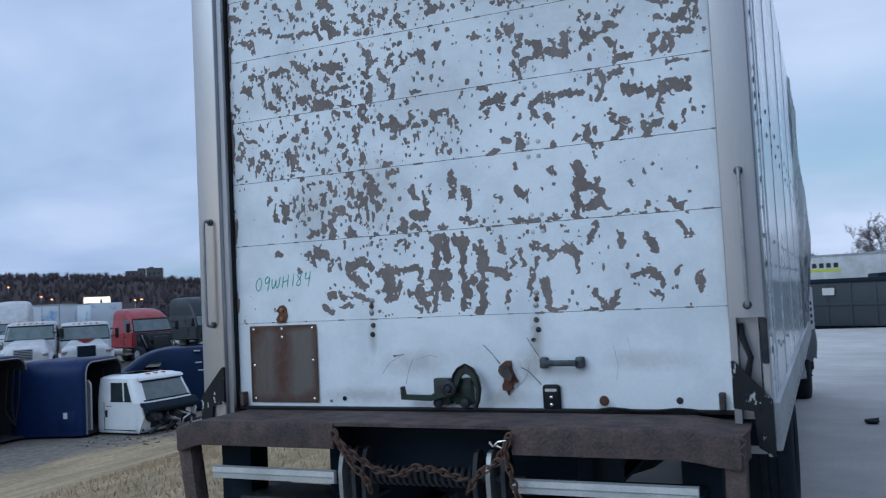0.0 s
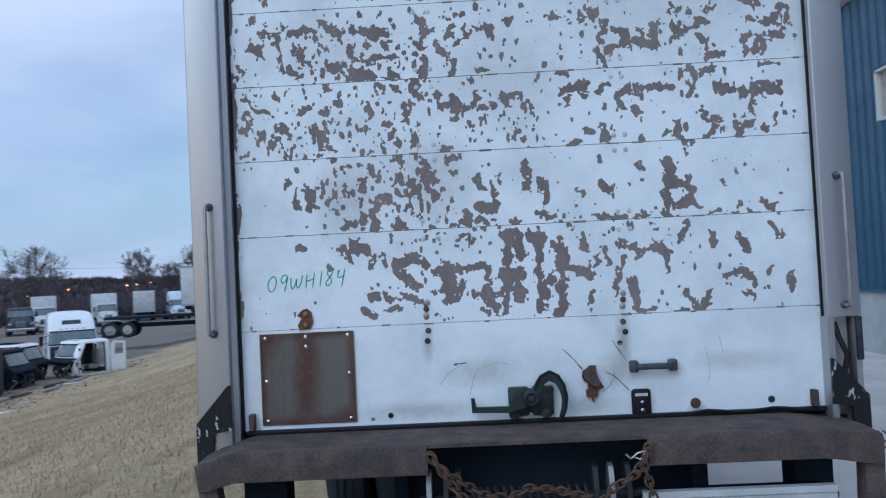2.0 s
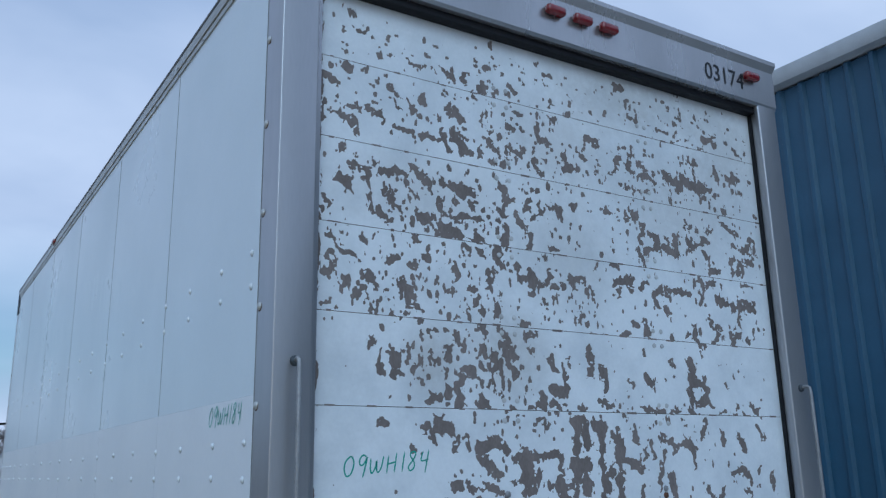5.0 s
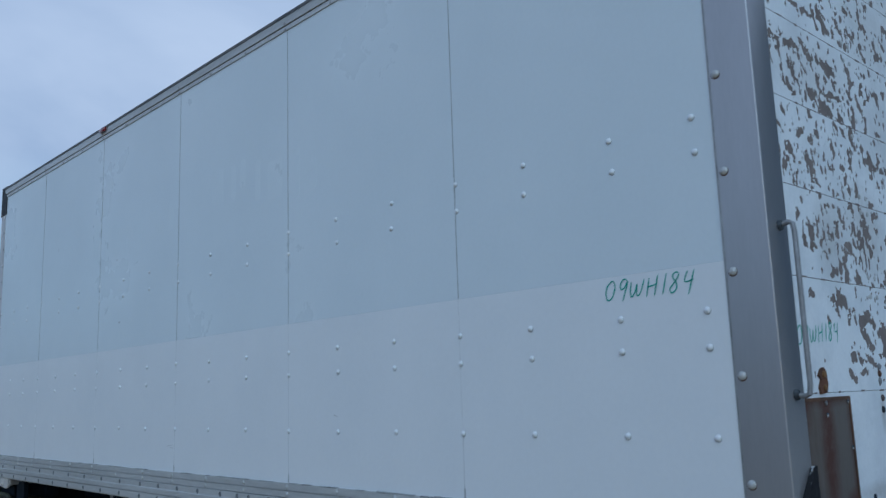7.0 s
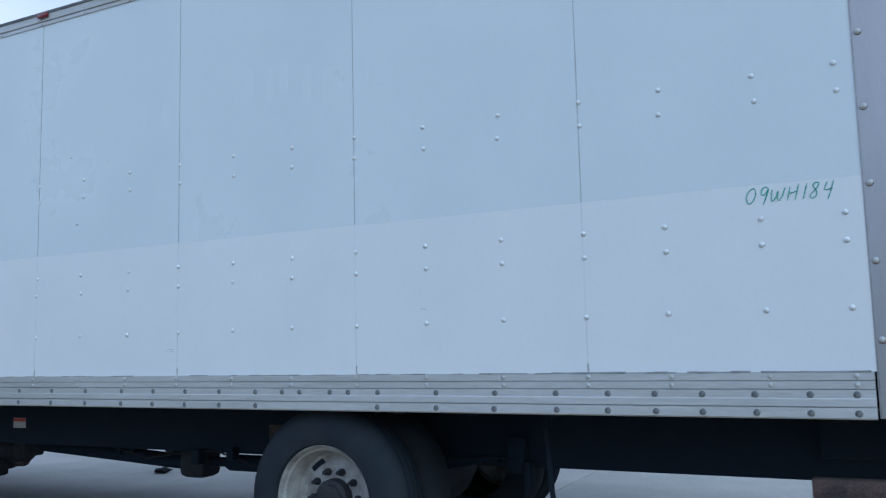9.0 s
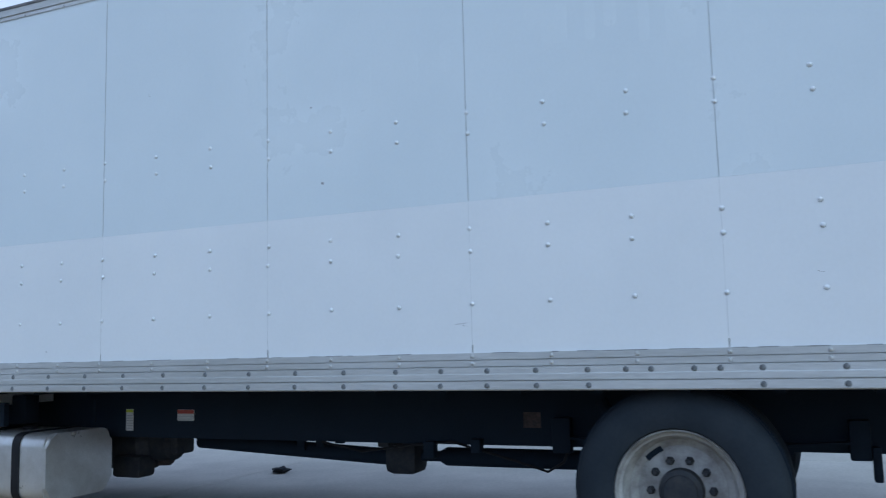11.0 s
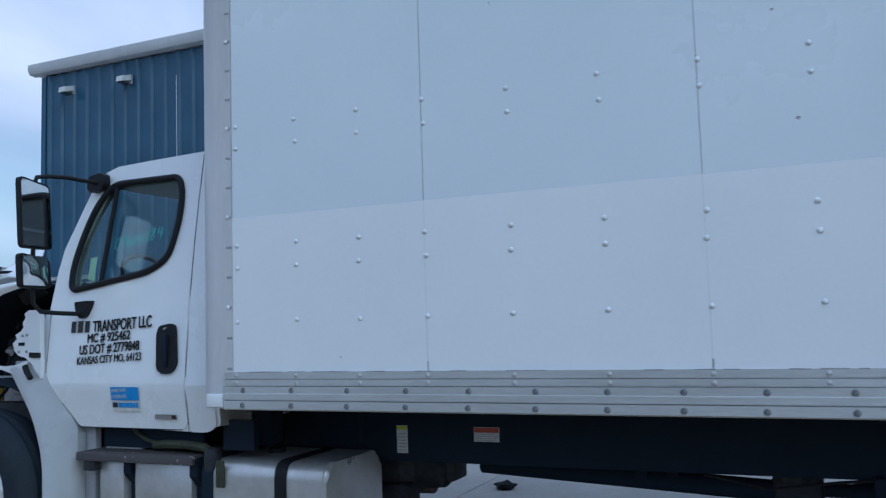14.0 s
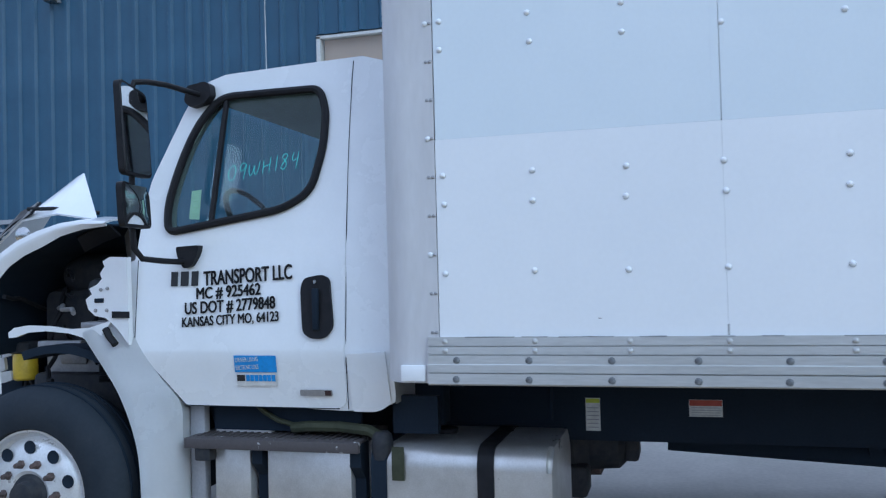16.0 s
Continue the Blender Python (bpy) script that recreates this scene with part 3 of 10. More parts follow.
def scrawl(text, height, pen, mat, name, parent, m, slant=0.15, label=""):
    """Marker handwriting, a thin raised line for each stroke."""
    bm = bmesh.new()
    x = 0.0
    rnd = random.Random(5)
    for ch in text:
        for stroke in STROKES[ch]:
            pts = []
            for u, v in stroke:
                pts.append(Vector((x + (u * 0.70 + slant * v) * height, v * height + rnd.uniform(-0.02, 0.02) * height, 0)))
            fine_pts = []
            for i in range(len(pts) - 1):
                p0, p1, p2, p3 = pts[max(i - 1, 0)], pts[i], pts[i + 1], pts[min(i + 2, len(pts) - 1)]
                for k in range(4):
                    f = k / 4
                    fine_pts.append(0.5 * ((2 * p1) + (p2 - p0) * f + (2 * p0 - 5 * p1 + 4 * p2 - p3) * f * f + (3 * p1 - p0 - 3 * p2 + p3) * f ** 3))
            fine_pts.append(pts[-1])
            left, right = [], []
            for i, p in enumerate(fine_pts):
                d = (fine_pts[min(i + 1, len(fine_pts) - 1)] - fine_pts[max(i - 1, 0)]).normalized()
                nrm = Vector((-d.y, d.x, 0)) * pen * (0.5 if i in (0, len(fine_pts) - 1) else 1.0)
                left.append(bm.verts.new(p + nrm))
                right.append(bm.verts.new(p - nrm))
            for i in range(len(left) - 1):
                bm.faces.new((left[i], left[i + 1], right[i + 1], right[i]))
        x += height * (0.52 if ch == "1" else 0.98 if ch == "W" else 0.76)
    me = finish(bm, name, mat)
    return spot(name, me, parent, m, label)


def facing(origin, right, up):
    """A pose whose x runs along right and y along up."""
    r, u = Vector(right).normalized(), Vector(up).normalized()
    n = r.cross(u).normalized()
    u = n.cross(r)
    return Matrix(((r.x, u.x, n.x, origin[0]), (r.y, u.y, n.y, origin[1]), (r.z, u.z, n.z, origin[2]), (0, 0, 0, 1)))


# ---- ground ----
def ease(u):
    u = min(max(u, 0.0), 1.0)
    return u * u * (3 - 2 * u)


def ground_z(x, y):
    """The yard lies lower than the lot, down a grass bank; beyond the lot the ground falls gently."""
    z = -1.85 * ease((-x - 1.5 - 0.22 * max(y - 20.0, 0.0)) / 12.0) * (1.0 if y > 0 else ease((y + 30) / 30))
    z -= 0.055 * min(max(y - 24.0, 0.0), 25.0) * ease((x + 1.0) / 4.0)
    z += 0.48 * ease((-x - 22.0) / 8.0) * ease((62.0 - y) / 15.0)
    far = math.hypot(x, y)
    if far > 160:
        az = math.degrees(math.atan2(-x, y))
        top = 8.0 + 9.5 * ease((az - 14) / 38.0) * ease((120 - az) / 40) + (0.0 if az > 0 else -2.5) + 4.0 * ease((az - 36) / 14) * ease((120 - az) / 40)
        z += ease((far - 160) / 300) * (top + 3.0 * (noise.noise((x * 0.004, y * 0.004, 0.0))))
    if far < 60 and x < -1.5:
        z += 0.05 * noise.noise((x * 0.35, y * 0.35, 3.0)) * ease((-x - 1.5) / 2)
    return z


def build_ground():
    bm = bmesh.new()
    radii = [0.0] + [1.2 * 1.085 ** n for n in range(96)]
    turns = 144
    rings = []
    for r in radii[1:]:
        ring = []
        for k in range(turns):
            a = 2 * math.pi * k / turns
            x, y = -4.0 + r * math.cos(a), 10.0 + r * math.sin(a)
            ring.append(bm.verts.new((x, y, ground_z(x, y) - (0.05 if 0.6 < x else 0.0))))
        rings.append(ring)
    mid = bm.verts.new((-4.0, 10.0, ground_z(-4.0, 10.0)))
    for k in range(turns):
        bm.faces.new((mid, rings[0][k], rings[0][(k + 1) % turns]))
    for a, b in zip(rings, rings[1:]):
        for k in range(turns):
            bm.faces.new((a[k], b[k], b[(k + 1) % turns], a[(k + 1) % turns]))
    whole("ground", bm, GROUND, "dry tan grass bank falling to a gravel truck yard", kind="structure", smooth=60)


build_ground()
pavement = thing("pavement", pose(0, 0, 0), "worn grey concrete lot under the truck", "pavement", kind="structure")


# ---- the building beside the lot ----
WALL_X, WALL_END, EAVE = 8.1, 17.95, 6.28
building = thing("building", pose(WALL_X, WALL_END, 0), "blue ribbed metal warehouse on a grey concrete base", "building")
BY0 = -40.0


def bw(x, y, z):
    return (x - WALL_X, y - WALL_END, z)


WIN_Y0, WIN_Y1, WIN_Z0, WIN_Z1 = 8.575, 11.375, 4.0, 4.81
base_wall = part("base_wall", boxes((0, 0.35, BY0 - WALL_END, 0, 0, 1.1), (0.35, 14, -0.35, 0, 0, 1.1)), CONCRETE_WALL, building, "grey concrete base wall")
part("inner_wall", boxes((0.22, 0.26, BY0 - WALL_END, WIN_Y0 - WALL_END, 1.1, EAVE), (0.22, 0.26, WIN_Y1 - WALL_END, -0.05, 1.1, EAVE),
                         (0.22, 0.26, WIN_Y0 - WALL_END, WIN_Y1 - WALL_END, 1.1, WIN_Z0), (0.22, 0.26, WIN_Y0 - WALL_END, WIN_Y1 - WALL_END, WIN_Z1, EAVE)), GREY_TRIM, building)
cladding = part("cladding", boxes((0.02, 14.0, -0.22, -0.02, 1.1, EAVE)), BLUE_WALL, building)
part("roof", prism(bmesh.new(), [(-0.12, EAVE), (7.0, EAVE + 0.85), (14.1, EAVE), (14.1, EAVE + 0.18), (7.0, EAVE + 1.05), (-0.12, EAVE + 0.18)], "y", BY0 - WALL_END, 0.25), EAVES, building, "pale grey metal roof edge")
part("gutter", prism(bmesh.new(), [(-0.16, EAVE), (-0.02, EAVE - 0.02), (0.0, EAVE + 0.16), (-0.2, EAVE + 0.18), (-0.2, EAVE + 0.06)], "y", BY0 - WALL_END, 0.22), EAVES, building, "pale grey eaves gutter")
part("base_flashing", boxes((-0.05, 0.02, BY0 - WALL_END, 0.0, 1.07, 1.12)), BLUE_WALL, building)
part("corner_trim", boxes((-0.055, 0.06, -0.09, 0.02, 1.12, EAVE - 0.06)), BLUE_WALL, building)


def ribbed(width, z0, z1):
    """A cladding sheet with three trapezoid ribs."""
    bm = bmesh.new()
    line = []
    for n in range(3):
        y = n * width / 3
        line += [(0.0, y), (0.0, y + 0.17), (-0.045, y + 0.20), (-0.045, y + 0.25), (0.0, y + 0.28)]
    line.append((0.0, width))
    back = [(0.012, p[1]) for p in (line[-1], line[0])]
    return prism(bm, line + back, "z", z0, z1)


full = finish(ribbed(0.93, 1.12, EAVE - 0.04), "wall_panel", BLUE_WALL)
under = finish(ribbed(0.93, 1.12, WIN_Z0 - 0.04), "wall_panel", BLUE_WALL)
over_window = finish(ribbed(0.93, WIN_Z1 + 0.04, EAVE - 0.04), "wall_panel", BLUE_WALL)
y = WALL_END - 0.06
while y > BY0:
    y -= 0.93
    rows = (under, over_window) if (y + 0.9 > WIN_Y0 and y + 0.03 < WIN_Y1) else (full,)
    for mesh in rows:
        spot("wall_panel", mesh, cladding, pose(*bw(WALL_X, y, 0)))
window = part("window", boxes((-0.03, 0.2, WIN_Y0 - WALL_END, WIN_Y1 - WALL_END, WIN_Z0 - 0.05, WIN_Z0), (-0.03, 0.2, WIN_Y0 - WALL_END, WIN_Y1 - WALL_END, WIN_Z1 - 0.03, WIN_Z1 + 0.012),
                              (-0.03, 0.2, WIN_Y0 - WALL_END, WIN_Y0 + 0.06 - WALL_END, WIN_Z0, WIN_Z1), (-0.03, 0.2, WIN_Y1 - 0.06 - WALL_END, WIN_Y1 - WALL_END, WIN_Z0, WIN_Z1),
                              (-0.02, 0.2, (WIN_Y0 + WIN_Y1) / 2 - 0.04 - WALL_END, (WIN_Y0 + WIN_Y1) / 2 + 0.04 - WALL_END, WIN_Z0, WIN_Z1)), PAPER, building, "white window frame")
for n in range(2):
    y0 = WIN_Y0 + 0.06 + n * 1.37 - WALL_END
    part("blind", boxes((0.085, 0.095, y0, y0 + 1.29, WIN_Z0, WIN_Z1)), BLIND, window, "closed beige blind")
    p = part("pane", boxes((0.03, 0.036, y0, y0 + 1.29, WIN_Z0, WIN_Z1)), CLEAR_GLASS, window)
    p.visible_shadow = False
louver = part("wall_vent", boxes((-0.09, 0.05, -1.35, -1.28, 1.15, 2.4), (-0.09, 0.05, -0.16, -0.09, 1.15, 2.4), (-0.09, 0.05, -1.28, -0.16, 2.33, 2.4), (-0.09, 0.05, -1.28, -0.16, 1.15, 1.2)), GREY_TRIM, building, "grey louvred wall vent")
slat = finish(prism(bmesh.new(), [(-0.085, 0.0), (-0.005, 0.07), (0.0, 0.062), (-0.08, -0.01)], "y", -1.28, -0.16), "slat", GREY_TRIM)
for n in range(10):
    spot("slat", slat, louver, pose(0, 0, 1.21 + n * 0.112))


def wall_lamp(y):
    lamp = thing("wall_lamp", pose(WALL_X - 0.05, y, 5.84), "white floodlight bracketed on the blue cladding", "lamp", "floodlights under the eaves")
    part("bracket", boxes((-0.02, 0.04, -0.06, 0.06, -0.04, 0.12)), GREY_TRIM, lamp)
    part("head", prism(bmesh.new(), [(-0.24, -0.05), (-0.02, 0.01), (-0.02, 0.10), (-0.22, 0.05)], "y", -0.075, 0.075), PAPER, lamp, "white lamp head")
    part("lens", boxes((-0.2, -0.05, -0.06, 0.06, -0.075, -0.04)), DARK_GLASS, lamp)


wall_lamp(17.2)
wall_lamp(15.8)

annex = thing("annex_building", pose(13.0, 29.0, 0), "low blue metal shed with a pale base", "building")
part("wall", boxes((0, 16, 0, 12, ground_z(14, 30) - 0.3, 1.5)), CONCRETE_WALL, annex)
part("cladding", boxes((-0.03, 16.03, -0.03, 12.03, 1.5, 3.4)), BLUE_WALL, annex)
part("roof", boxes((-0.2, 16.2, -0.2, 12.2, 3.4, 3.55)), GREY_TRIM, annex)


# ---- the box truck ----
W = 2.535
truck = thing("box_truck", pose(0, 0, 0), "white box truck with a peeling rear door and wrecked hood", "truck")
RIVET_Y = [0.298, 0.612, 1.005] + [1.369 + 0.4064 * n for n in range(13)] + [6.59, 6.938, 7.287]
SEAMS = [0.229, 1.375, 2.594, 3.814, 5.033, 6.252, 7.315]


def dome(r, h, mat, name):
    bm = bmesh.new()
    lathe(bm, [(0.0, r), (-0.35 * h, 0.95 * r), (-0.8 * h, 0.62 * r), (-h, 0.12 * r)], 10, "x")
    return finish(bm, name, mat, 60)


def grimy(me, r, mat):
    """Adds a thin dark collar, set low round a rivet's foot: grime and painted shade."""
    bm = bmesh.new()
    bm.from_mesh(me)
    known = len(bm.faces)
    lathe(bm, [(0.0004, r + 0.0014), (-0.0008, r + 0.0012), (-0.0008, r - 0.001)], 10, "x", (0, 0, -0.0020))
    bm.faces.ensure_lookup_table()
    for face in bm.faces[known:]:
        face.material_index = 1
    bm.to_mesh(me)
    bm.free()
    me.materials.append(mat)
    return me


# The collars show below the heads, as grime and as shade put into colour.
DOME_WHITE = grimy(dome(0.0108, 0.0075, WHITE_LOW, "rivet"), 0.0108, FAINT_SEAM)
DOME_METAL = dome(0.0108, 0.007, ALU, "rivet")
FLAT_DARK = grimy(dome(0.0135, 0.005, DULL_RIVET, "rivet"), 0.0135, SEALANT)
SMALL_DARK = dome(0.007, 0.005, ALU_DARK, "rivet")
POST_RIVET = grimy(dome(0.0135, 0.009, ALU, "rivet"), 0.0135, RUST_STREAK)

left_wall = part("side_wall", boxes((0.018, 0.05, 0.24, 7.31, 0.96, 3.5)), WHITE, truck, "white sheet-metal cargo side with rivet rows")
for a, b in zip(SEAMS, SEAMS[1:]):
    part("side_panel", boxes((0.0, 0.016, a + 0.0007, b - 0.0011, 1.900, 3.455), bevel=0.001), WHITE, left_wall, smooth=None)
    part("lower_panel", boxes((-0.0015, 0.014, a + 0.0003, b - 0.0003, 1.133, 1.8995), bevel=0.0003), WHITE_LOW, left_wall, "brighter white lower band", smooth=None)
for y in SEAMS[1:-1]:
    part("seam_lap", boxes((-0.0007, 0.0, y + 0.0006, y + 0.030, 1.905, 3.45), bevel=0.0003), WHITE, left_wall, "lapped edge of a side panel", smooth=None)
    part("seam_sealant", boxes((-0.0013, 0.014, y - 0.0008, y + 0.0004, 1.903, 3.45)), SEALANT, left_wall, "grimy sealant in the panel seam", smooth=None)
for y in SEAMS[1:-1]:
    part("lower_seam", boxes((-0.0020, 0.0, y - 0.0007, y + 0.0007, 1.136, 1.372), (-0.0018, 0.0, y - 0.0004, y + 0.0004, 1.372, 1.898)), FAINT_SEAM, left_wall, "grimy seam in the lower band", smooth=None)
    part("dirt_streak", boxes((-0.0019, 0.0, y - 0.004, y + 0.003, 1.136, 1.175)), SEALANT, left_wall, smooth=None)
for y, z, w, h, lean in ((4.739, 2.515, 0.012, 0.008, 0), (4.671, 2.079, 0.016, 0.012, 20), (3.871, 1.282, 0.06, 0.002, -6), (3.85, 1.27, 0.03, 0.0015, 10), (5.9, 2.75, 0.02, 0.002, 60), (2.2, 1.45, 0.03, 0.0015, 12), (6.7, 1.2, 0.012, 0.004, 0)):
    spot("scuff", finish(boxes((-0.0006, 0.0, -w / 2, w / 2, -h / 2, h / 2)), "scuff", ALU_DARK), left_wall, pose(-0.0015 if z < 1.9 else 0.0, y, z, lean, 0, 0))
for y in RIVET_Y:
    for z, x in ((2.362, 0.0), (2.252, 0.0), (1.758, -0.0025), (1.648, -0.0025), (1.38, -0.0025)):
        dy = random.uniform(-0.004, 0.004)
        spot("rivet", DOME_WHITE, left_wall, pose(x, y + dy, z + random.uniform(-0.003, 0.003)))
for y, z, w, h in ((3.33, 2.75, 0.13, 0.20), (3.15, 2.74, 0.05, 0.20), (3.05, 2.77, 0.06, 0.16), (2.89, 2.70, 0.05, 0.22), (2.72, 2.67, 0.14, 0.20), (2.52, 2.66, 0.06, 0.26), (2.40, 2.63, 0.12, 0.17),
                   (5.12, 2.68, 0.10, 0.26), (4.93, 2.66, 0.06, 0.26), (4.78, 2.66, 0.12, 0.22), (4.58, 2.62, 0.06, 0.18), (4.42, 2.62, 0.12, 0.18), (4.15, 2.66, 0.14, 0.16), (3.92, 2.68, 0.06, 0.17)):
    bar = rounded([(y - w / 2, z - h / 2), (y - w / 2, z + h / 2), (y + w / 2, z + h / 2), (y + w / 2, z - h / 2)], 0.025, 3)
    part("lettering_ghost", prism(bmesh.new(), bar, "x", -0.0005, 0.001), WHITE_GHOST, left_wall, "faint pale ghost of removed lettering", smooth=None)
seal_bm = bmesh.new()
y = 0.25
while y < 7.2:
    run = random.uniform(0.03, 0.10)
    thick = 1.0 if y < 1.9 else 0.35
    if random.random() < (0.95 if y < 1.9 else 0.5):
        box(seal_bm, -0.0128, 0.0, y, y + run + 0.004, 1.1315 - thick * random.uniform(0.0, 0.003), 1.1345 + thick * random.uniform(0.0005, 0.0045), bevel=0.001, seg=1)
    y += run
tagged(part("dirty_sealant", seal_bm, SEALANT, left_wall, "grimy sealant along the bottom seam", smooth=None), kind="stuff")
side_rail = part("side_rail", prism(bmesh.new(), [(-0.012, 1.134), (-0.012, 1.101), (-0.004, 1.1005), (-0.004, 1.0975), (-0.013, 1.097), (-0.013, 1.068), (-0.004, 1.0675), (-0.004, 1.0645), (-0.018, 1.063), (-0.018, 1.032),
                                                  (-0.022, 1.028), (-0.022, 1.000), (-0.010, 0.9995), (-0.010, 0.9955), (-0.022, 0.995), (-0.022, 0.956), (-0.016, 0.950), (0.06, 0.950), (0.06, 1.134)], "y", 0.24, 7.36), ALU, truck, "grooved aluminium bottom rail", smooth=None)
for y in RIVET_Y:
    for z in (1.117, 1.082):
        spot("rivet", DOME_METAL, side_rail, pose(-0.0125, y + 0.004, z))
RAIL_Y = [0.306, 0.473, 0.675, 0.883, 1.081, 1.288, 1.522, 1.826, 2.131, 2.463, 3.23, 3.483, 3.733, 3.983] + [4.238 + 0.3032 * n for n in range(10)] + [7.246]
for y in RAIL_Y + [2.635, 2.75, 2.939, 3.052]:
    spot("rivet", FLAT_DARK, side_rail, pose(-0.018, y + random.uniform(-0.003, 0.003), 1.046))
for y in RAIL_Y:
    spot("rivet", FLAT_DARK, side_rail, pose(-0.022, y + random.uniform(-0.003, 0.003), 0.974))
top_rail = part("top_rail", prism(bmesh.new(), [(0.02, 3.450), (-0.006, 3.450), (-0.006, 3.4735), (-0.001, 3.4745), (-0.001, 3.478), (-0.011, 3.479), (-0.014, 3.522), (0.02, 3.540), (0.08, 3.545), (0.08, 3.450)], "y", 0.24, 7.33), ALU, truck, "thin aluminium top rail", smooth=None)
# This strip's near-black colour paints in the shadow over the top rail.
part("roof_edge", prism(bmesh.new(), [(-0.016, 3.521), (-0.018, 3.530), (-0.013, 3.542), (-0.002, 3.551), (0.02, 3.557), (0.06, 3.558), (0.06, 3.523)], "y", 0.2, 7.34), ROOF_SHADE, top_rail, "rounded roof edge coloured dark as shade", smooth=60)
for a, b in zip(SEAMS, SEAMS[1:]):
    for n in range(3):
        spot("rivet", SMALL_DARK, top_rail, pose(-0.006, a + 0.012 + (b - a) * n / 3, 3.457))
    spot("rivet", SMALL_DARK, top_rail, pose(-0.012, a + 0.012, 3.490))
part("side_marker", boxes((-0.034, -0.012, 4.97, 5.07, 3.496, 3.528), bevel=0.01), RED_LENS, truck, "red side marker lamp")
right_wall = part("side_wall", boxes((W - 0.05, W, 0.24, 5.2, 1.13, 3.5)), DENTED, truck, "shiny pale cargo side with rivet rows")
bulge = bmesh.new()
grid = [[bulge.verts.new((W + 0.065 * ease((i - 1) / 6) * math.sin(math.pi * min(1, j / 9 + 0.05)) ** 2 + 0.02 * math.sin(i * 2.3 + j), 5.2 + 2.1 * i / 10, 1.1 + 2.4 * j / 10)) for j in range(11)] for i in range(11)]
for i in range(10):
    for j in range(10):
        bulge.faces.new((grid[i][j], grid[i + 1][j], grid[i + 1][j + 1], grid[i][j + 1]))
bmesh.ops.solidify(bulge, geom=bulge.faces, thickness=0.02)
part("torn_side_sheet", bulge, DENTED, truck, "buckled white sheet bulging outwards", smooth=50)
right_rail = part("side_rail", boxes((W - 0.06, W + 0.02, 0.24, 7.3, 0.95, 1.13), bevel=0.006), ALU, truck)
for y in RIVET_Y[:12]:
    for z in (2.362, 2.252, 1.758, 1.648, 1.38, 1.117):
        spot("rivet", FLAT_DARK if z > 2 else DOME_METAL, right_wall, pose(W, y, z, 0, 0, 180))
for n in range(22):
    spot("rivet", DOME_METAL if n % 3 else FLAT_DARK, right_wall, pose(W + 0.003, 0.262 + 0.012 * (n % 2), 1.0 + 0.108 * n, 0, 0, 180))
for n in range(24):
    spot("rivet", DOME_METAL, right_wall, pose(W, 0.62 + 0.19 * n, 1.30 + 0.018 * math.sin(n * 1.9), 0, 0, 180))
for y in (0.42, 0.62, 1.375, 2.594, 3.814):
    part("seam_strip", boxes((W, W + 0.004, y - 0.012, y + 0.012, 1.13, 3.48), bevel=0.001), DENTED, right_wall, smooth=None)
torn = bmesh.new()
rows = [[torn.verts.new((2.40 + 0.036 * i + 0.008 * math.sin(i * 2.2 + j), 8.55 + 0.03 * i, 0.56 + 0.06 * j + 0.02 * math.sin(i * 1.7) - 0.03 * (j == 0) * (i % 2))) for j in range(7)] for i in range(6)]
for i in range(5):
    for j in range(6):
        torn.faces.new((rows[i][j], rows[i + 1][j], rows[i + 1][j + 1], rows[i][j + 1]))
bmesh.ops.solidify(torn, geom=torn.faces, thickness=0.006)
part("torn_flap", torn, GREY_TRIM, truck, "torn grey sheet hanging from the side", smooth=None)
bent = part("bent_door_skin", boxes((2.40, 2.575, 8.60, 8.612, 0.93, 1.46), bevel=0.004), WHITE_LOW, truck, "white door skin bent outwards with dark lettering")
for n, z in enumerate((1.24, 1.16, 1.08, 1.00)):
    for k in range(4):
        part("lettering_bar", boxes((2.425 + 0.036 * k, 2.447 + 0.036 * k, 8.596, 8.6, z, z + 0.045)), LETTER, bent, smooth=None)
for n in range(20):
    spot("rivet", DOME_METAL, right_rail, pose(W + 0.02, 0.35 + 0.254 * n, 1.0, 0, 0, 180))
part("roof", boxes((0.03, W - 0.03, 0.2, 7.55, 3.5, 3.545)), ALU, truck)
part("cargo_floor", boxes((0.05, W - 0.05, 0.2, 7.4, 0.97, 1.1)), BLACK, truck)
part("front_wall", boxes((0.15, W - 0.15, 7.48, 7.572, 0.97, 3.52)), WHITE, truck)
corner = bmesh.new()
arc = [(0.0, 7.318)] + [(0.0 + 0.19 - 0.19 * math.cos(radians(a)), 7.425 + 0.15 * math.sin(radians(a))) for a in range(0, 91, 10)] + [(0.24, 7.575), (0.24, 7.55), (0.05, 7.36), (0.03, 7.318)]
prism(corner, arc, "z", 0.955, 3.30)
other = prism(bmesh.new(), [(W - p[0], p[1]) for p in arc], "z", 0.955, 3.30)
part("front_corner", other, WHITE_LOW, truck, smooth=40)
nose = part("front_corner", corner, POST_PAINT, truck, "rounded white front corner post", smooth=40)
for flip in (False, True):
    ring = [(-0.006, 7.30)] + [(0.19 - 0.197 * math.cos(radians(a)), 7.425 + 0.158 * math.sin(radians(a))) for a in range(0, 91, 10)] + [(0.26, 7.583), (0.26, 7.30)]
    part("corner_cap", prism(bmesh.new(), [(W - p[0], p[1]) if flip else p for p in ring], "z", 3.29, 3.555), PLASTIC, truck, "dark cast corner cap", smooth=40)
part("corner_foot", boxes((-0.012, 0.02, 7.375, 7.475, 0.962, 1.025), bevel=0.004), WHITE_LOW, nose, "scuffed white patch at the post's foot")
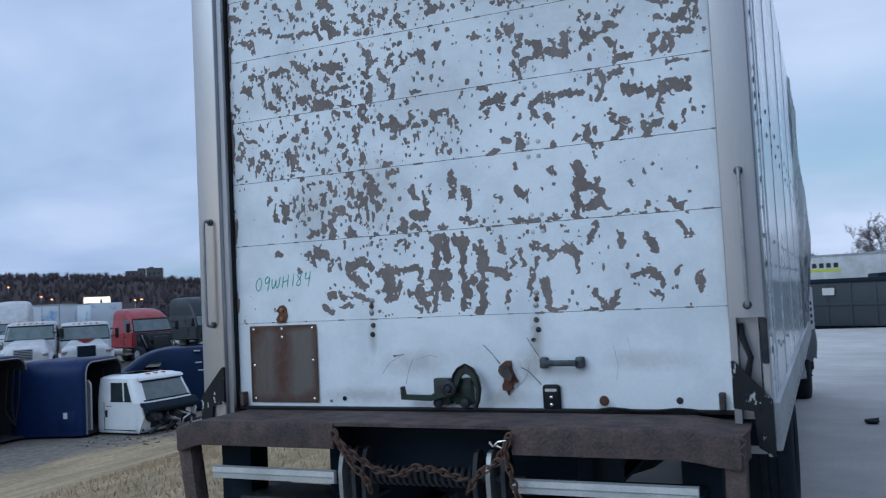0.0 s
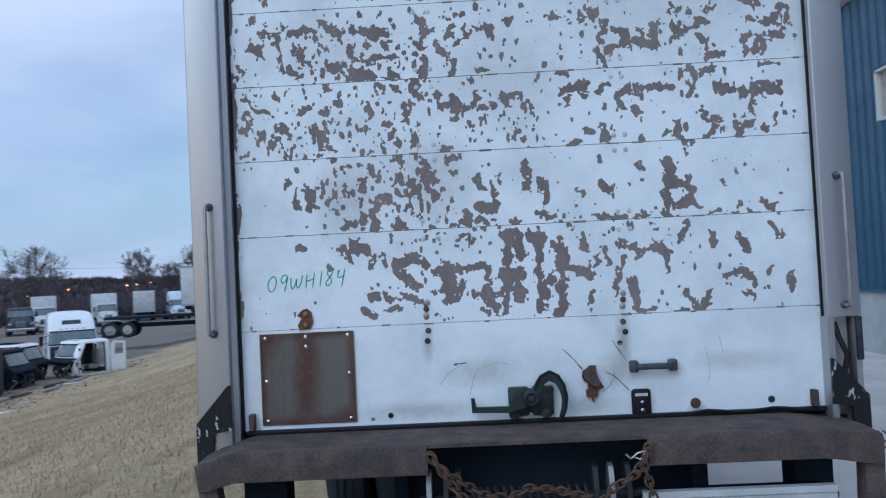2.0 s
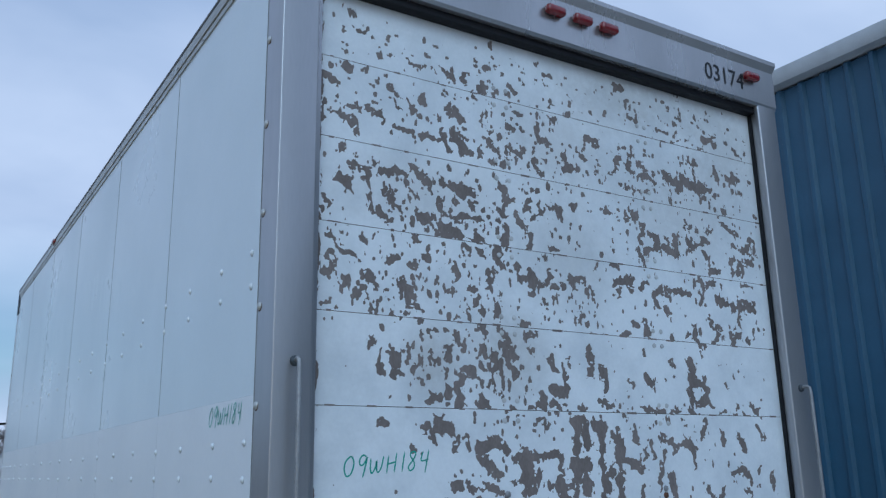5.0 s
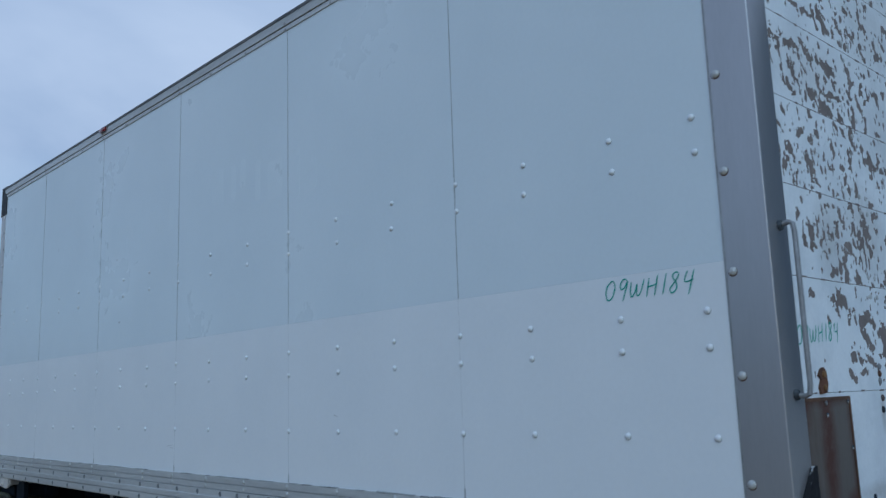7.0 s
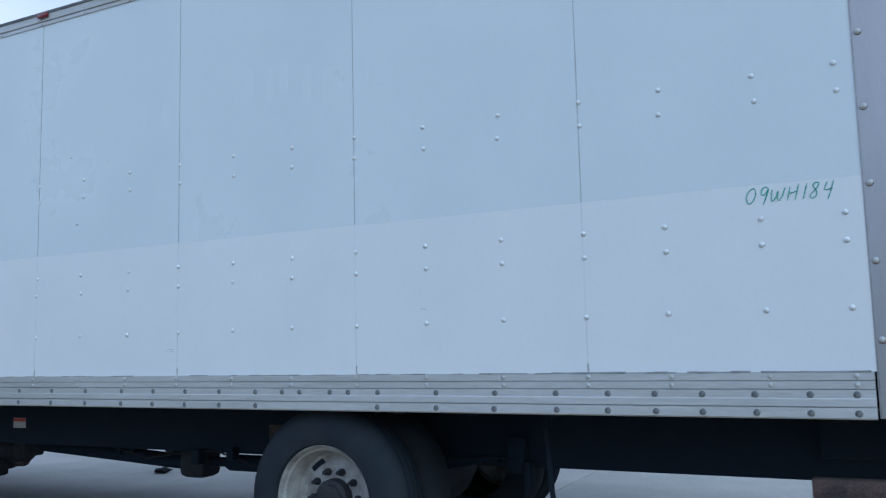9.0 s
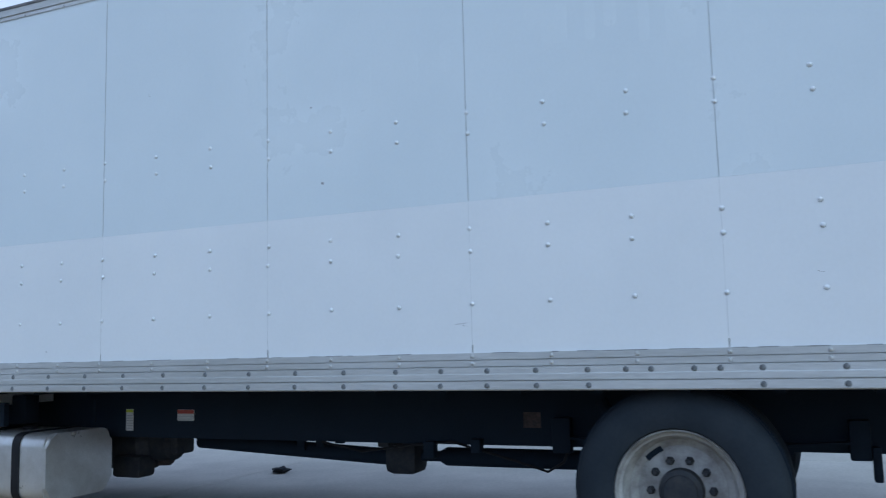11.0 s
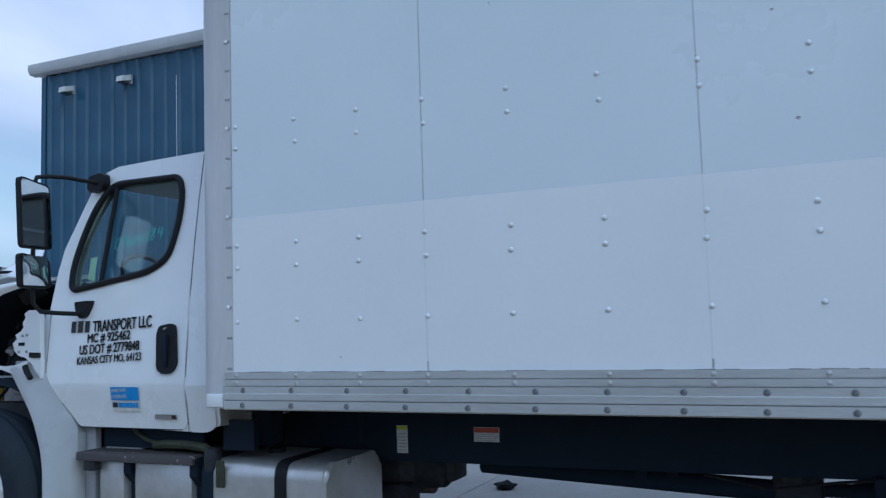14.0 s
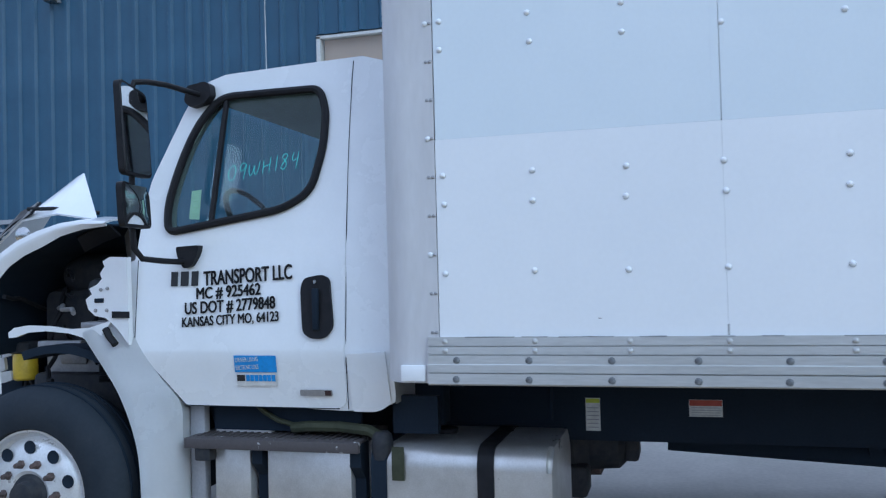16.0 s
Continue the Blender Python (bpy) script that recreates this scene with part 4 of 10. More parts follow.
for n in range(16):
    spot("rivet", SMALL_DARK, nose, pose(-0.001, 7.328, 1.0 + 0.151 * n))
    spot("rivet", DOME_WHITE if n % 3 == 0 else SMALL_DARK, nose, pose(0.0, 7.345, 1.0 + 0.151 * n))

# Rear frame.
def post_plan(x_out, x_face, x_in):
    """Plan of a rear post: the outer side, the wide rear face and the door track beside it."""
    d = 1 if x_face > x_out else -1
    return rounded([(x_out, 0.232), (x_out, 0.086), (x_face, 0.086), (x_face + 0.002 * d, 0.108), (x_in, 0.114), (x_in, 0.2), (x_out + 0.06 * d, 0.232)], [0, 0.005, 0.008, 0, 0, 0, 0], 3)


post_left = part("rear_post", prism(bmesh.new(), post_plan(-0.002, 0.128, 0.150), "z", 0.955, 3.34), STEEL, truck, "dull stainless rear corner post")
post_right = part("rear_post", prism(bmesh.new(), post_plan(W, 2.407, 2.420), "z", 1.455, 3.34), STEEL, truck, "dull stainless rear corner post with an open pocket")
for row in ((2.407, 2.432, 0.088, 0.245, 0.955, 1.455), (W - 0.022, W, 0.101, 0.245, 0.955, 1.453), (2.433, W - 0.031, 0.15, 0.17, 0.955, 1.453)):
    part("pocket_wall", boxes(row), STEEL, post_right)
for n in range(7):
    spot("rivet", POST_RIVET, post_left, pose(-0.002, 0.205, 1.253 + 0.3057 * n))
for z in (1.032, 0.966):
    spot("rivet", SMALL_DARK, post_left, pose(-0.002, 0.198, z))
part("post_sealant", boxes((-0.0035, 0.0, 0.2255, 0.2285, 0.96, 3.45)), SEALANT, post_left, "grimy sealant beside the post", smooth=None)
part("pocket_flap", boxes((W - 0.022, W + 0.003, 0.086, 0.1, 1.288, 1.452), bevel=0.005), GREASE, post_right, "bent dark pocket flap")
part("cable", tube(bmesh.new(), [(W - 0.09, 0.12, 1.43), (W - 0.085, 0.10, 1.38), (W - 0.06, 0.09, 1.31), (W - 0.075, 0.09, 1.24), (W - 0.06, 0.085, 1.2), (W - 0.035, 0.08, 1.12)], 0.011), PLASTIC, post_right, "black cable hanging from the pocket")
header_poly = [(0.088, 3.335), (0.082, 3.35), (0.082, 3.53), (0.06, 3.56), (0.06, 3.58), (0.30, 3.60), (0.30, 3.335)]
header_bm = bmesh.new()
lo, hi = [], []
for (y, z) in header_poly:
    lo.append(header_bm.verts.new((-0.008, y, z)))
    hi.append(header_bm.verts.new((W + 0.008, y, z)))
header_bm.faces.new(lo)
header_bm.faces.new(hi)
for i in range(len(lo)):
    header_bm.faces.new((lo[i], lo[(i + 1) % len(lo)], hi[(i + 1) % len(lo)], hi[i]))
header = part("rear_header", header_bm, STEEL, truck, "dull stainless rear header", smooth=None)
letters("03174", 0.085, LETTER, "fleet_number", header, facing((2.045, 0.0805, 3.395), (1, 0, 0.0), (0, 0, 1)), 0.92, label="black fleet number")
for x in (0.18, 1.15, 1.295, 1.44, W - 0.18):
    lens = bmesh.new()
    box(lens, x - 0.048, x + 0.048, 0.045, 0.083, 3.445, 3.485, bevel=0.014, seg=3)
    part("marker_lamp", lens, RED_LENS, header, "red marker lamp")

# Roll-up door: brown ply sections under a film of white paint that has flaked off in patches.
SECTIONS = [(1.108, 1.497), (1.500, 1.866), (1.869, 2.166), (2.169, 2.464), (2.467, 2.762), (2.765, 3.058), (3.061, 3.335)]
# Bare patches of each section: a line from x, z to x, z and its half width.
BARE_A1 = [(0.4, 1.82, 0.42, 1.82, 0.01), (0.56, 1.8, 0.58, 1.81, 0.012), (0.59, 1.8, 0.6, 1.75, 0.01), (0.62, 1.81, 0.67, 1.79, 0.026), (0.68, 1.74, 0.7, 1.78, 0.013), (0.73, 1.77, 0.74, 1.73, 0.012), (0.78, 1.73, 0.84, 1.76, 0.016), (0.84, 1.76, 0.89, 1.73, 0.019), (0.79, 1.7, 0.87, 1.64, 0.017), (0.74, 1.63, 0.74, 1.59, 0.011), (0.67, 1.62, 0.7, 1.61, 0.013), (0.74, 1.59, 0.81, 1.6, 0.009), (0.81, 1.61, 0.85, 1.59, 0.017), (0.65, 1.56, 0.69, 1.54, 0.013), (0.73, 1.56, 0.78, 1.56, 0.008), (0.92, 1.7, 0.93, 1.69, 0.013), (0.93, 1.62, 0.93, 1.61, 0.01), (0.97, 1.71, 0.99, 1.6, 0.027), (0.96, 1.71, 1.0, 1.59, 0.02), (1.01, 1.7, 1.12, 1.72, 0.015)]
BARE_A2 = [(1.14, 1.7, 1.15, 1.64, 0.013), (1.09, 1.6, 1.17, 1.6, 0.011), (1.12, 1.62, 1.16, 1.55, 0.02), (1.12, 1.55, 1.13, 1.52, 0.011), (1.04, 1.65, 1.03, 1.61, 0.013), (1.22, 1.83, 1.21, 1.68, 0.022), (1.26, 1.83, 1.27, 1.76, 0.022), (1.22, 1.68, 1.2, 1.52, 0.017), (1.25, 1.68, 1.26, 1.59, 0.028), (1.31, 1.82, 1.34, 1.82, 0.018), (1.35, 1.81, 1.34, 1.66, 0.018), (1.34, 1.62, 1.35, 1.53, 0.015), (1.38, 1.66, 1.36, 1.59, 0.013), (1.42, 1.78, 1.43, 1.69, 0.025), (1.43, 1.67, 1.41, 1.49, 0.017), (1.44, 1.69, 1.5, 1.67, 0.02), (1.49, 1.67, 1.54, 1.65, 0.018), (1.51, 1.81, 1.52, 1.76, 0.014), (1.57, 1.75, 1.56, 1.7, 0.014), (1.6, 1.76, 1.61, 1.7, 0.012)]
BARE_A3 = [(1.66, 1.77, 1.71, 1.76, 0.016), (1.72, 1.73, 1.78, 1.75, 0.013), (1.8, 1.76, 1.84, 1.74, 0.02), (1.84, 1.71, 1.84, 1.65, 0.014), (1.67, 1.72, 1.63, 1.58, 0.011), (1.69, 1.63, 1.71, 1.53, 0.018), (1.72, 1.51, 1.77, 1.52, 0.011), (1.92, 1.84, 1.9, 1.78, 0.012), (2.02, 1.8, 2.02, 1.75, 0.016), (2.12, 1.79, 2.15, 1.73, 0.015), (2.25, 1.82, 2.27, 1.78, 0.016), (2.07, 1.63, 2.13, 1.66, 0.014), (2.13, 1.66, 2.16, 1.6, 0.016), (2.13, 1.57, 2.16, 1.54, 0.012), (1.91, 1.56, 1.95, 1.5, 0.015), (2.0, 1.57, 1.97, 1.52, 0.014), (1.84, 1.5, 1.9, 1.5, 0.009), (2.31, 1.62, 2.31, 1.56, 0.014), (1.54, 1.59, 1.54, 1.55, 0.013), (1.07, 1.84, 1.07, 1.82, 0.013)]
BARE_B1 = [(0.36, 2.08, 0.36, 2.06, 0.013), (0.4, 2.05, 0.4, 1.99, 0.011), (0.46, 2.04, 0.46, 1.99, 0.021), (0.51, 2.07, 0.5, 2.01, 0.008), (0.53, 2.0, 0.52, 1.98, 0.011), (0.56, 2.12, 0.55, 2.11, 0.013), (0.59, 2.05, 0.59, 2.02, 0.008), (0.6, 1.91, 0.58, 1.89, 0.013), (0.66, 1.93, 0.66, 1.9, 0.011), (0.7, 1.92, 0.71, 1.89, 0.018), (0.71, 1.96, 0.73, 1.97, 0.013), (0.68, 2.08, 0.66, 2.04, 0.011), (0.73, 2.0, 0.75, 1.99, 0.015), (0.8, 2.16, 0.82, 2.13, 0.015), (0.81, 2.08, 0.82, 2.06, 0.017), (0.91, 2.13, 0.92, 2.06, 0.016), (0.94, 2.09, 0.95, 2.06, 0.011), (1.02, 2.09, 1.03, 2.08, 0.014), (1.02, 2.14, 1.04, 2.15, 0.011), (0.87, 2.02, 0.85, 1.99, 0.011)]
BARE_B2 = [(0.85, 1.99, 0.85, 1.93, 0.009), (0.91, 2.03, 0.95, 1.99, 0.013), (0.8, 2.02, 0.82, 2.0, 0.013), (0.78, 1.88, 0.82, 1.87, 0.011), (0.65, 2.0, 0.65, 1.97, 0.013), (0.8, 1.9, 0.82, 1.89, 0.011), (1.11, 2.06, 1.14, 2.01, 0.011), (1.17, 2.04, 1.18, 1.94, 0.016), (1.12, 1.94, 1.17, 1.93, 0.022), (1.11, 1.9, 1.15, 1.88, 0.011), (1.2, 2.06, 1.21, 2.04, 0.008), (1.3, 2.1, 1.32, 2.04, 0.015), (1.3, 2.02, 1.32, 2.02, 0.011), (1.36, 2.03, 1.39, 1.95, 0.012), (1.35, 1.91, 1.37, 1.9, 0.011), (1.38, 1.89, 1.41, 1.9, 0.011), (1.6, 2.01, 1.62, 1.98, 0.019), (1.6, 2.11, 1.6, 2.09, 0.009), (1.75, 2.07, 1.77, 2.06, 0.013), (1.5, 1.99, 1.52, 1.97, 0.012)]
BARE_B3 = [(1.86, 2.08, 1.87, 2.02, 0.02), (1.85, 2.02, 1.85, 1.86, 0.019), (1.88, 1.99, 1.94, 1.98, 0.02), (1.94, 2.01, 1.94, 1.99, 0.011), (1.88, 1.91, 1.94, 1.93, 0.021), (1.94, 1.95, 1.97, 1.9, 0.014), (1.73, 1.87, 1.78, 1.88, 0.009), (2.07, 2.0, 2.08, 1.97, 0.007), (2.13, 1.91, 2.13, 1.89, 0.012), (2.22, 1.9, 2.25, 1.88, 0.015), (2.01, 1.88, 2.05, 1.88, 0.011), (1.92, 2.17, 1.95, 2.16, 0.013), (2.09, 1.86, 2.12, 1.86, 0.012), (1.25, 1.89, 1.26, 1.87, 0.014), (1.62, 1.88, 1.63, 1.87, 0.013), (1.05, 1.93, 1.07, 1.91, 0.011)]
BARE_C1 = [(0.2, 2.42, 0.22, 2.4, 0.009), (0.23, 2.4, 0.26, 2.37, 0.008), (0.27, 2.37, 0.31, 2.35, 0.011), (0.2, 2.34, 0.22, 2.31, 0.01), (0.2, 2.3, 0.22, 2.28, 0.01), (0.33, 2.44, 0.33, 2.42, 0.009), (0.34, 2.31, 0.37, 2.27, 0.009), (0.37, 2.27, 0.39, 2.26, 0.008), (0.34, 2.25, 0.35, 2.22, 0.008), (0.29, 2.22, 0.3, 2.2, 0.008), (0.36, 2.2, 0.36, 2.18, 0.009), (0.18, 2.19, 0.21, 2.2, 0.007), (0.43, 2.36, 0.46, 2.37, 0.013), (0.53, 2.45, 0.56, 2.44, 0.011), (0.57, 2.38, 0.59, 2.37, 0.011), (0.51, 2.35, 0.53, 2.34, 0.011), (0.5, 2.27, 0.51, 2.21, 0.017), (0.51, 2.21, 0.56, 2.2, 0.008), (0.69, 2.39, 0.7, 2.33, 0.011), (0.69, 2.3, 0.67, 2.27, 0.011)]
BARE_C2 = [(0.74, 2.45, 0.74, 2.41, 0.007), (0.74, 2.21, 0.75, 2.18, 0.011), (0.8, 2.44, 0.82, 2.42, 0.008), (0.89, 2.45, 0.89, 2.41, 0.016), (0.85, 2.34, 0.84, 2.3, 0.011), (0.88, 2.22, 0.86, 2.19, 0.009), (0.99, 2.19, 0.99, 2.17, 0.011), (1.04, 2.39, 1.05, 2.3, 0.018), (0.99, 2.35, 1.04, 2.36, 0.016), (0.97, 2.4, 0.98, 2.39, 0.014), (1.13, 2.4, 1.12, 2.35, 0.009), (1.14, 2.33, 1.16, 2.34, 0.011), (1.19, 2.35, 1.19, 2.32, 0.009), (1.22, 2.37, 1.3, 2.38, 0.016), (1.23, 2.35, 1.25, 2.35, 0.013), (1.15, 2.29, 1.15, 2.28, 0.008), (1.27, 2.24, 1.27, 2.2, 0.007), (1.24, 2.23, 1.25, 2.21, 0.009), (1.34, 2.34, 1.34, 2.33, 0.011), (1.44, 2.45, 1.48, 2.46, 0.012)]
BARE_C3 = [(1.46, 2.38, 1.55, 2.4, 0.02), (1.54, 2.36, 1.56, 2.35, 0.012), (1.6, 2.37, 1.65, 2.41, 0.013), (1.68, 2.34, 1.73, 2.38, 0.016), (1.69, 2.33, 1.7, 2.31, 0.013), (1.76, 2.38, 1.89, 2.38, 0.016), (1.97, 2.38, 1.97, 2.34, 0.009), (1.96, 2.45, 1.98, 2.4, 0.012), (2.02, 2.43, 2.04, 2.44, 0.022), (2.1, 2.44, 2.1, 2.42, 0.01), (2.07, 2.36, 2.12, 2.35, 0.018), (2.17, 2.34, 2.31, 2.35, 0.021), (2.22, 2.37, 2.25, 2.37, 0.018), (1.74, 2.3, 1.76, 2.28, 0.012), (1.48, 2.35, 1.48, 2.33, 0.009), (1.55, 2.22, 1.58, 2.22, 0.012), (1.62, 2.24, 1.62, 2.18, 0.014), (1.77, 2.19, 1.77, 2.17, 0.01), (1.85, 2.19, 1.87, 2.2, 0.011), (1.9, 2.23, 1.91, 2.17, 0.013)]
BARE_C4 = [(2.0, 2.28, 2.02, 2.24, 0.009), (2.04, 2.24, 2.07, 2.24, 0.012), (2.05, 2.21, 2.02, 2.17, 0.014), (2.13, 2.21, 2.14, 2.17, 0.016), (2.15, 2.2, 2.19, 2.22, 0.014), (2.28, 2.24, 2.29, 2.21, 0.009), (2.23, 2.19, 2.25, 2.2, 0.01), (2.2, 2.31, 2.2, 2.27, 0.01), (1.49, 2.18, 1.52, 2.18, 0.011), (2.24, 2.45, 2.31, 2.45, 0.01)]
BARE_D1 = [(0.29, 2.68, 0.35, 2.67, 0.015), (0.33, 2.64, 0.35, 2.65, 0.011), (0.36, 2.69, 0.39, 2.7, 0.008), (0.41, 2.67, 0.45, 2.69, 0.016), (0.49, 2.67, 0.5, 2.65, 0.013), (0.52, 2.71, 0.55, 2.69, 0.015), (0.55, 2.69, 0.6, 2.66, 0.013), (0.64, 2.68, 0.72, 2.66, 0.013), (0.7, 2.65, 0.73, 2.65, 0.022), (0.7, 2.62, 0.7, 2.6, 0.009), (0.74, 2.67, 0.79, 2.64, 0.016), (0.76, 2.62, 0.78, 2.6, 0.009), (0.68, 2.73, 0.69, 2.73, 0.011), (0.23, 2.63, 0.27, 2.61, 0.013), (0.27, 2.6, 0.3, 2.57, 0.006), (0.19, 2.54, 0.2, 2.53, 0.011), (0.43, 2.6, 0.45, 2.55, 0.013), (0.39, 2.53, 0.41, 2.51, 0.013), (0.35, 2.62, 0.36, 2.6, 0.006), (0.52, 2.63, 0.53, 2.61, 0.011)]
BARE_D2 = [(0.64, 2.6, 0.64, 2.57, 0.013), (0.54, 2.54, 0.55, 2.53, 0.012), (0.57, 2.54, 0.59, 2.51, 0.016), (0.69, 2.55, 0.76, 2.55, 0.013), (0.76, 2.56, 0.83, 2.55, 0.015), (0.65, 2.51, 0.7, 2.49, 0.022), (0.63, 2.48, 0.72, 2.48, 0.011), (0.75, 2.48, 0.83, 2.48, 0.009), (0.79, 2.51, 0.81, 2.49, 0.009), (0.92, 2.7, 0.93, 2.65, 0.019), (0.93, 2.64, 0.96, 2.65, 0.014), (0.9, 2.61, 0.93, 2.58, 0.015), (0.93, 2.54, 0.92, 2.47, 0.02), (1.04, 2.66, 1.03, 2.63, 0.013), (0.98, 2.6, 1.0, 2.57, 0.014), (1.01, 2.56, 1.03, 2.55, 0.009), (1.04, 2.59, 1.1, 2.61, 0.009), (1.1, 2.67, 1.1, 2.63, 0.009), (1.05, 2.52, 1.04, 2.48, 0.015), (1.14, 2.49, 1.17, 2.49, 0.013)]
BARE_D3 = [(1.14, 2.65, 1.16, 2.65, 0.011), (1.18, 2.67, 1.2, 2.62, 0.014), (1.27, 2.69, 1.27, 2.66, 0.014), (1.43, 2.69, 1.46, 2.67, 0.011), (1.55, 2.68, 1.56, 2.66, 0.011), (1.62, 2.71, 1.62, 2.68, 0.011), (1.65, 2.65, 1.62, 2.57, 0.016), (1.61, 2.54, 1.64, 2.47, 0.011), (1.69, 2.62, 1.73, 2.6, 0.016), (1.66, 2.54, 1.73, 2.56, 0.017), (1.72, 2.59, 1.72, 2.55, 0.014), (1.77, 2.61, 1.79, 2.58, 0.012), (1.83, 2.62, 1.83, 2.58, 0.016), (1.77, 2.56, 1.83, 2.55, 0.021), (1.91, 2.63, 1.94, 2.58, 0.012), (1.96, 2.61, 2.02, 2.62, 0.016), (2.01, 2.64, 2.04, 2.62, 0.014), (2.0, 2.58, 2.04, 2.53, 0.015), (2.03, 2.67, 2.07, 2.68, 0.009), (2.04, 2.49, 2.1, 2.5, 0.012)]
BARE_D4 = [(2.15, 2.72, 2.2, 2.7, 0.014), (2.21, 2.69, 2.25, 2.69, 0.01), (2.2, 2.64, 2.23, 2.62, 0.014), (2.27, 2.61, 2.31, 2.62, 0.019), (2.31, 2.64, 2.33, 2.68, 0.012), (2.35, 2.66, 2.35, 2.61, 0.01), (2.29, 2.56, 2.33, 2.56, 0.014), (2.24, 2.55, 2.23, 2.5, 0.014), (2.24, 2.55, 2.28, 2.54, 0.012), (2.17, 2.55, 2.2, 2.56, 0.01), (2.19, 2.55, 2.19, 2.5, 0.01), (1.91, 2.7, 1.9, 2.67, 0.007), (1.94, 2.69, 1.93, 2.66, 0.007)]
BARE_E1 = [(0.18, 2.99, 0.21, 2.97, 0.014), (0.26, 3.04, 0.27, 3.03, 0.013), (0.17, 2.84, 0.18, 2.83, 0.01), (0.22, 2.86, 0.26, 2.86, 0.016), (0.25, 2.86, 0.29, 2.83, 0.014), (0.31, 2.9, 0.32, 2.88, 0.009), (0.34, 2.9, 0.38, 2.89, 0.01), (0.39, 2.89, 0.41, 2.86, 0.009), (0.43, 3.0, 0.46, 2.99, 0.009), (0.45, 2.95, 0.47, 2.92, 0.009), (0.51, 2.96, 0.53, 2.93, 0.011), (0.57, 3.0, 0.57, 2.96, 0.014), (0.46, 2.85, 0.53, 2.84, 0.01), (0.56, 2.84, 0.64, 2.84, 0.011), (0.68, 2.98, 0.69, 2.95, 0.01), (0.63, 2.93, 0.64, 2.91, 0.009), (0.71, 2.96, 0.74, 2.94, 0.014), (0.65, 2.87, 0.68, 2.81, 0.012), (0.7, 2.88, 0.75, 2.81, 0.014), (0.87, 2.86, 0.9, 2.85, 0.019)]
BARE_E2 = [(0.95, 2.96, 0.97, 2.94, 0.013), (0.97, 2.86, 1.0, 2.84, 0.012), (0.82, 2.83, 0.81, 2.79, 0.008), (1.1, 2.99, 1.11, 2.93, 0.014), (1.12, 2.92, 1.17, 2.92, 0.008), (1.36, 2.98, 1.4, 2.97, 0.02), (1.25, 2.84, 1.3, 2.84, 0.016), (1.07, 2.83, 1.09, 2.81, 0.013), (1.32, 2.9, 1.34, 2.89, 0.011), (1.67, 2.88, 1.73, 2.85, 0.015), (1.62, 2.81, 1.61, 2.79, 0.012), (1.8, 2.9, 1.89, 2.86, 0.022), (1.95, 2.88, 2.08, 2.87, 0.027), (2.13, 2.99, 2.14, 2.94, 0.014), (2.21, 2.94, 2.29, 2.96, 0.017), (1.6, 2.92, 1.59, 2.9, 0.009)]
BARE_F1 = [(0.51, 3.12, 0.57, 3.11, 0.009), (0.66, 3.12, 0.7, 3.1, 0.012), (0.96, 3.13, 0.98, 3.12, 0.01), (0.98, 3.11, 1.01, 3.1, 0.01), (1.55, 3.27, 1.59, 3.26, 0.015), (1.6, 3.2, 1.61, 3.17, 0.009), (1.61, 3.14, 1.64, 3.12, 0.009), (2.08, 3.11, 2.15, 3.14, 0.018), (2.04, 3.07, 2.07, 3.07, 0.01), (1.17, 3.11, 1.19, 3.1, 0.009), (1.79, 3.11, 1.83, 3.11, 0.01)]
BARE = {1: BARE_A1 + BARE_A2 + BARE_A3, 2: BARE_B1 + BARE_B2 + BARE_B3, 3: BARE_C1 + BARE_C2 + BARE_C3 + BARE_C4, 4: BARE_D1 + BARE_D2 + BARE_D3 + BARE_D4, 5: BARE_E1 + BARE_E2, 6: BARE_F1}
# Fields of small flakes: x from, x to, z from, z to (as shares of the section's height), flakes, radius, links, upright share.
SMALL = {}
SMALL[1] = [(0.45, 2.36, 0.05, 1.0, 45, 0.0055, 2, 0.6), (0.75, 1.75, 0.0, 1.0, 60, 0.0042, 1, 0.7), (0.5, 1.8, 0.85, 1.0, 22, 0.007, 2, 0.4), (0.18, 2.39, 0.0, 1.0, 40, 0.0037, 2, 0.6)]
SMALL[2] = [(0.42, 1.02, 0.0, 1.0, 85, 0.0050, 2, 0.8), (0.5, 0.95, 0.0, 0.9, 30, 0.0075, 2, 0.7), (1.0, 2.36, 0.0, 1.0, 40, 0.0045, 1, 0.6), (0.8, 1.7, 0.0, 0.08, 30, 0.007, 2, 0.1), (0.18, 2.39, 0.0, 1.0, 60, 0.0037, 2, 0.6)]
SMALL[3] = [(0.18, 1.0, 0.0, 1.0, 138, 0.0052, 2, 0.8), (0.3, 0.9, 0.0, 0.5, 62, 0.0065, 2, 0.8), (1.0, 2.38, 0.0, 1.0, 75, 0.0055, 2, 0.6), (0.5, 1.4, 0.1, 0.7, 62, 0.0036, 1, 0.95), (0.18, 2.39, 0.0, 1.0, 90, 0.0037, 2, 0.6)]
SMALL[4] = [(0.18, 1.1, 0.05, 0.9, 82, 0.0060, 2, 0.7), (1.1, 2.38, 0.05, 0.95, 68, 0.0055, 2, 0.6), (0.4, 0.9, 0.0, 0.5, 45, 0.0055, 2, 0.7), (0.18, 2.39, 0.0, 1.0, 130, 0.0037, 2, 0.6)]
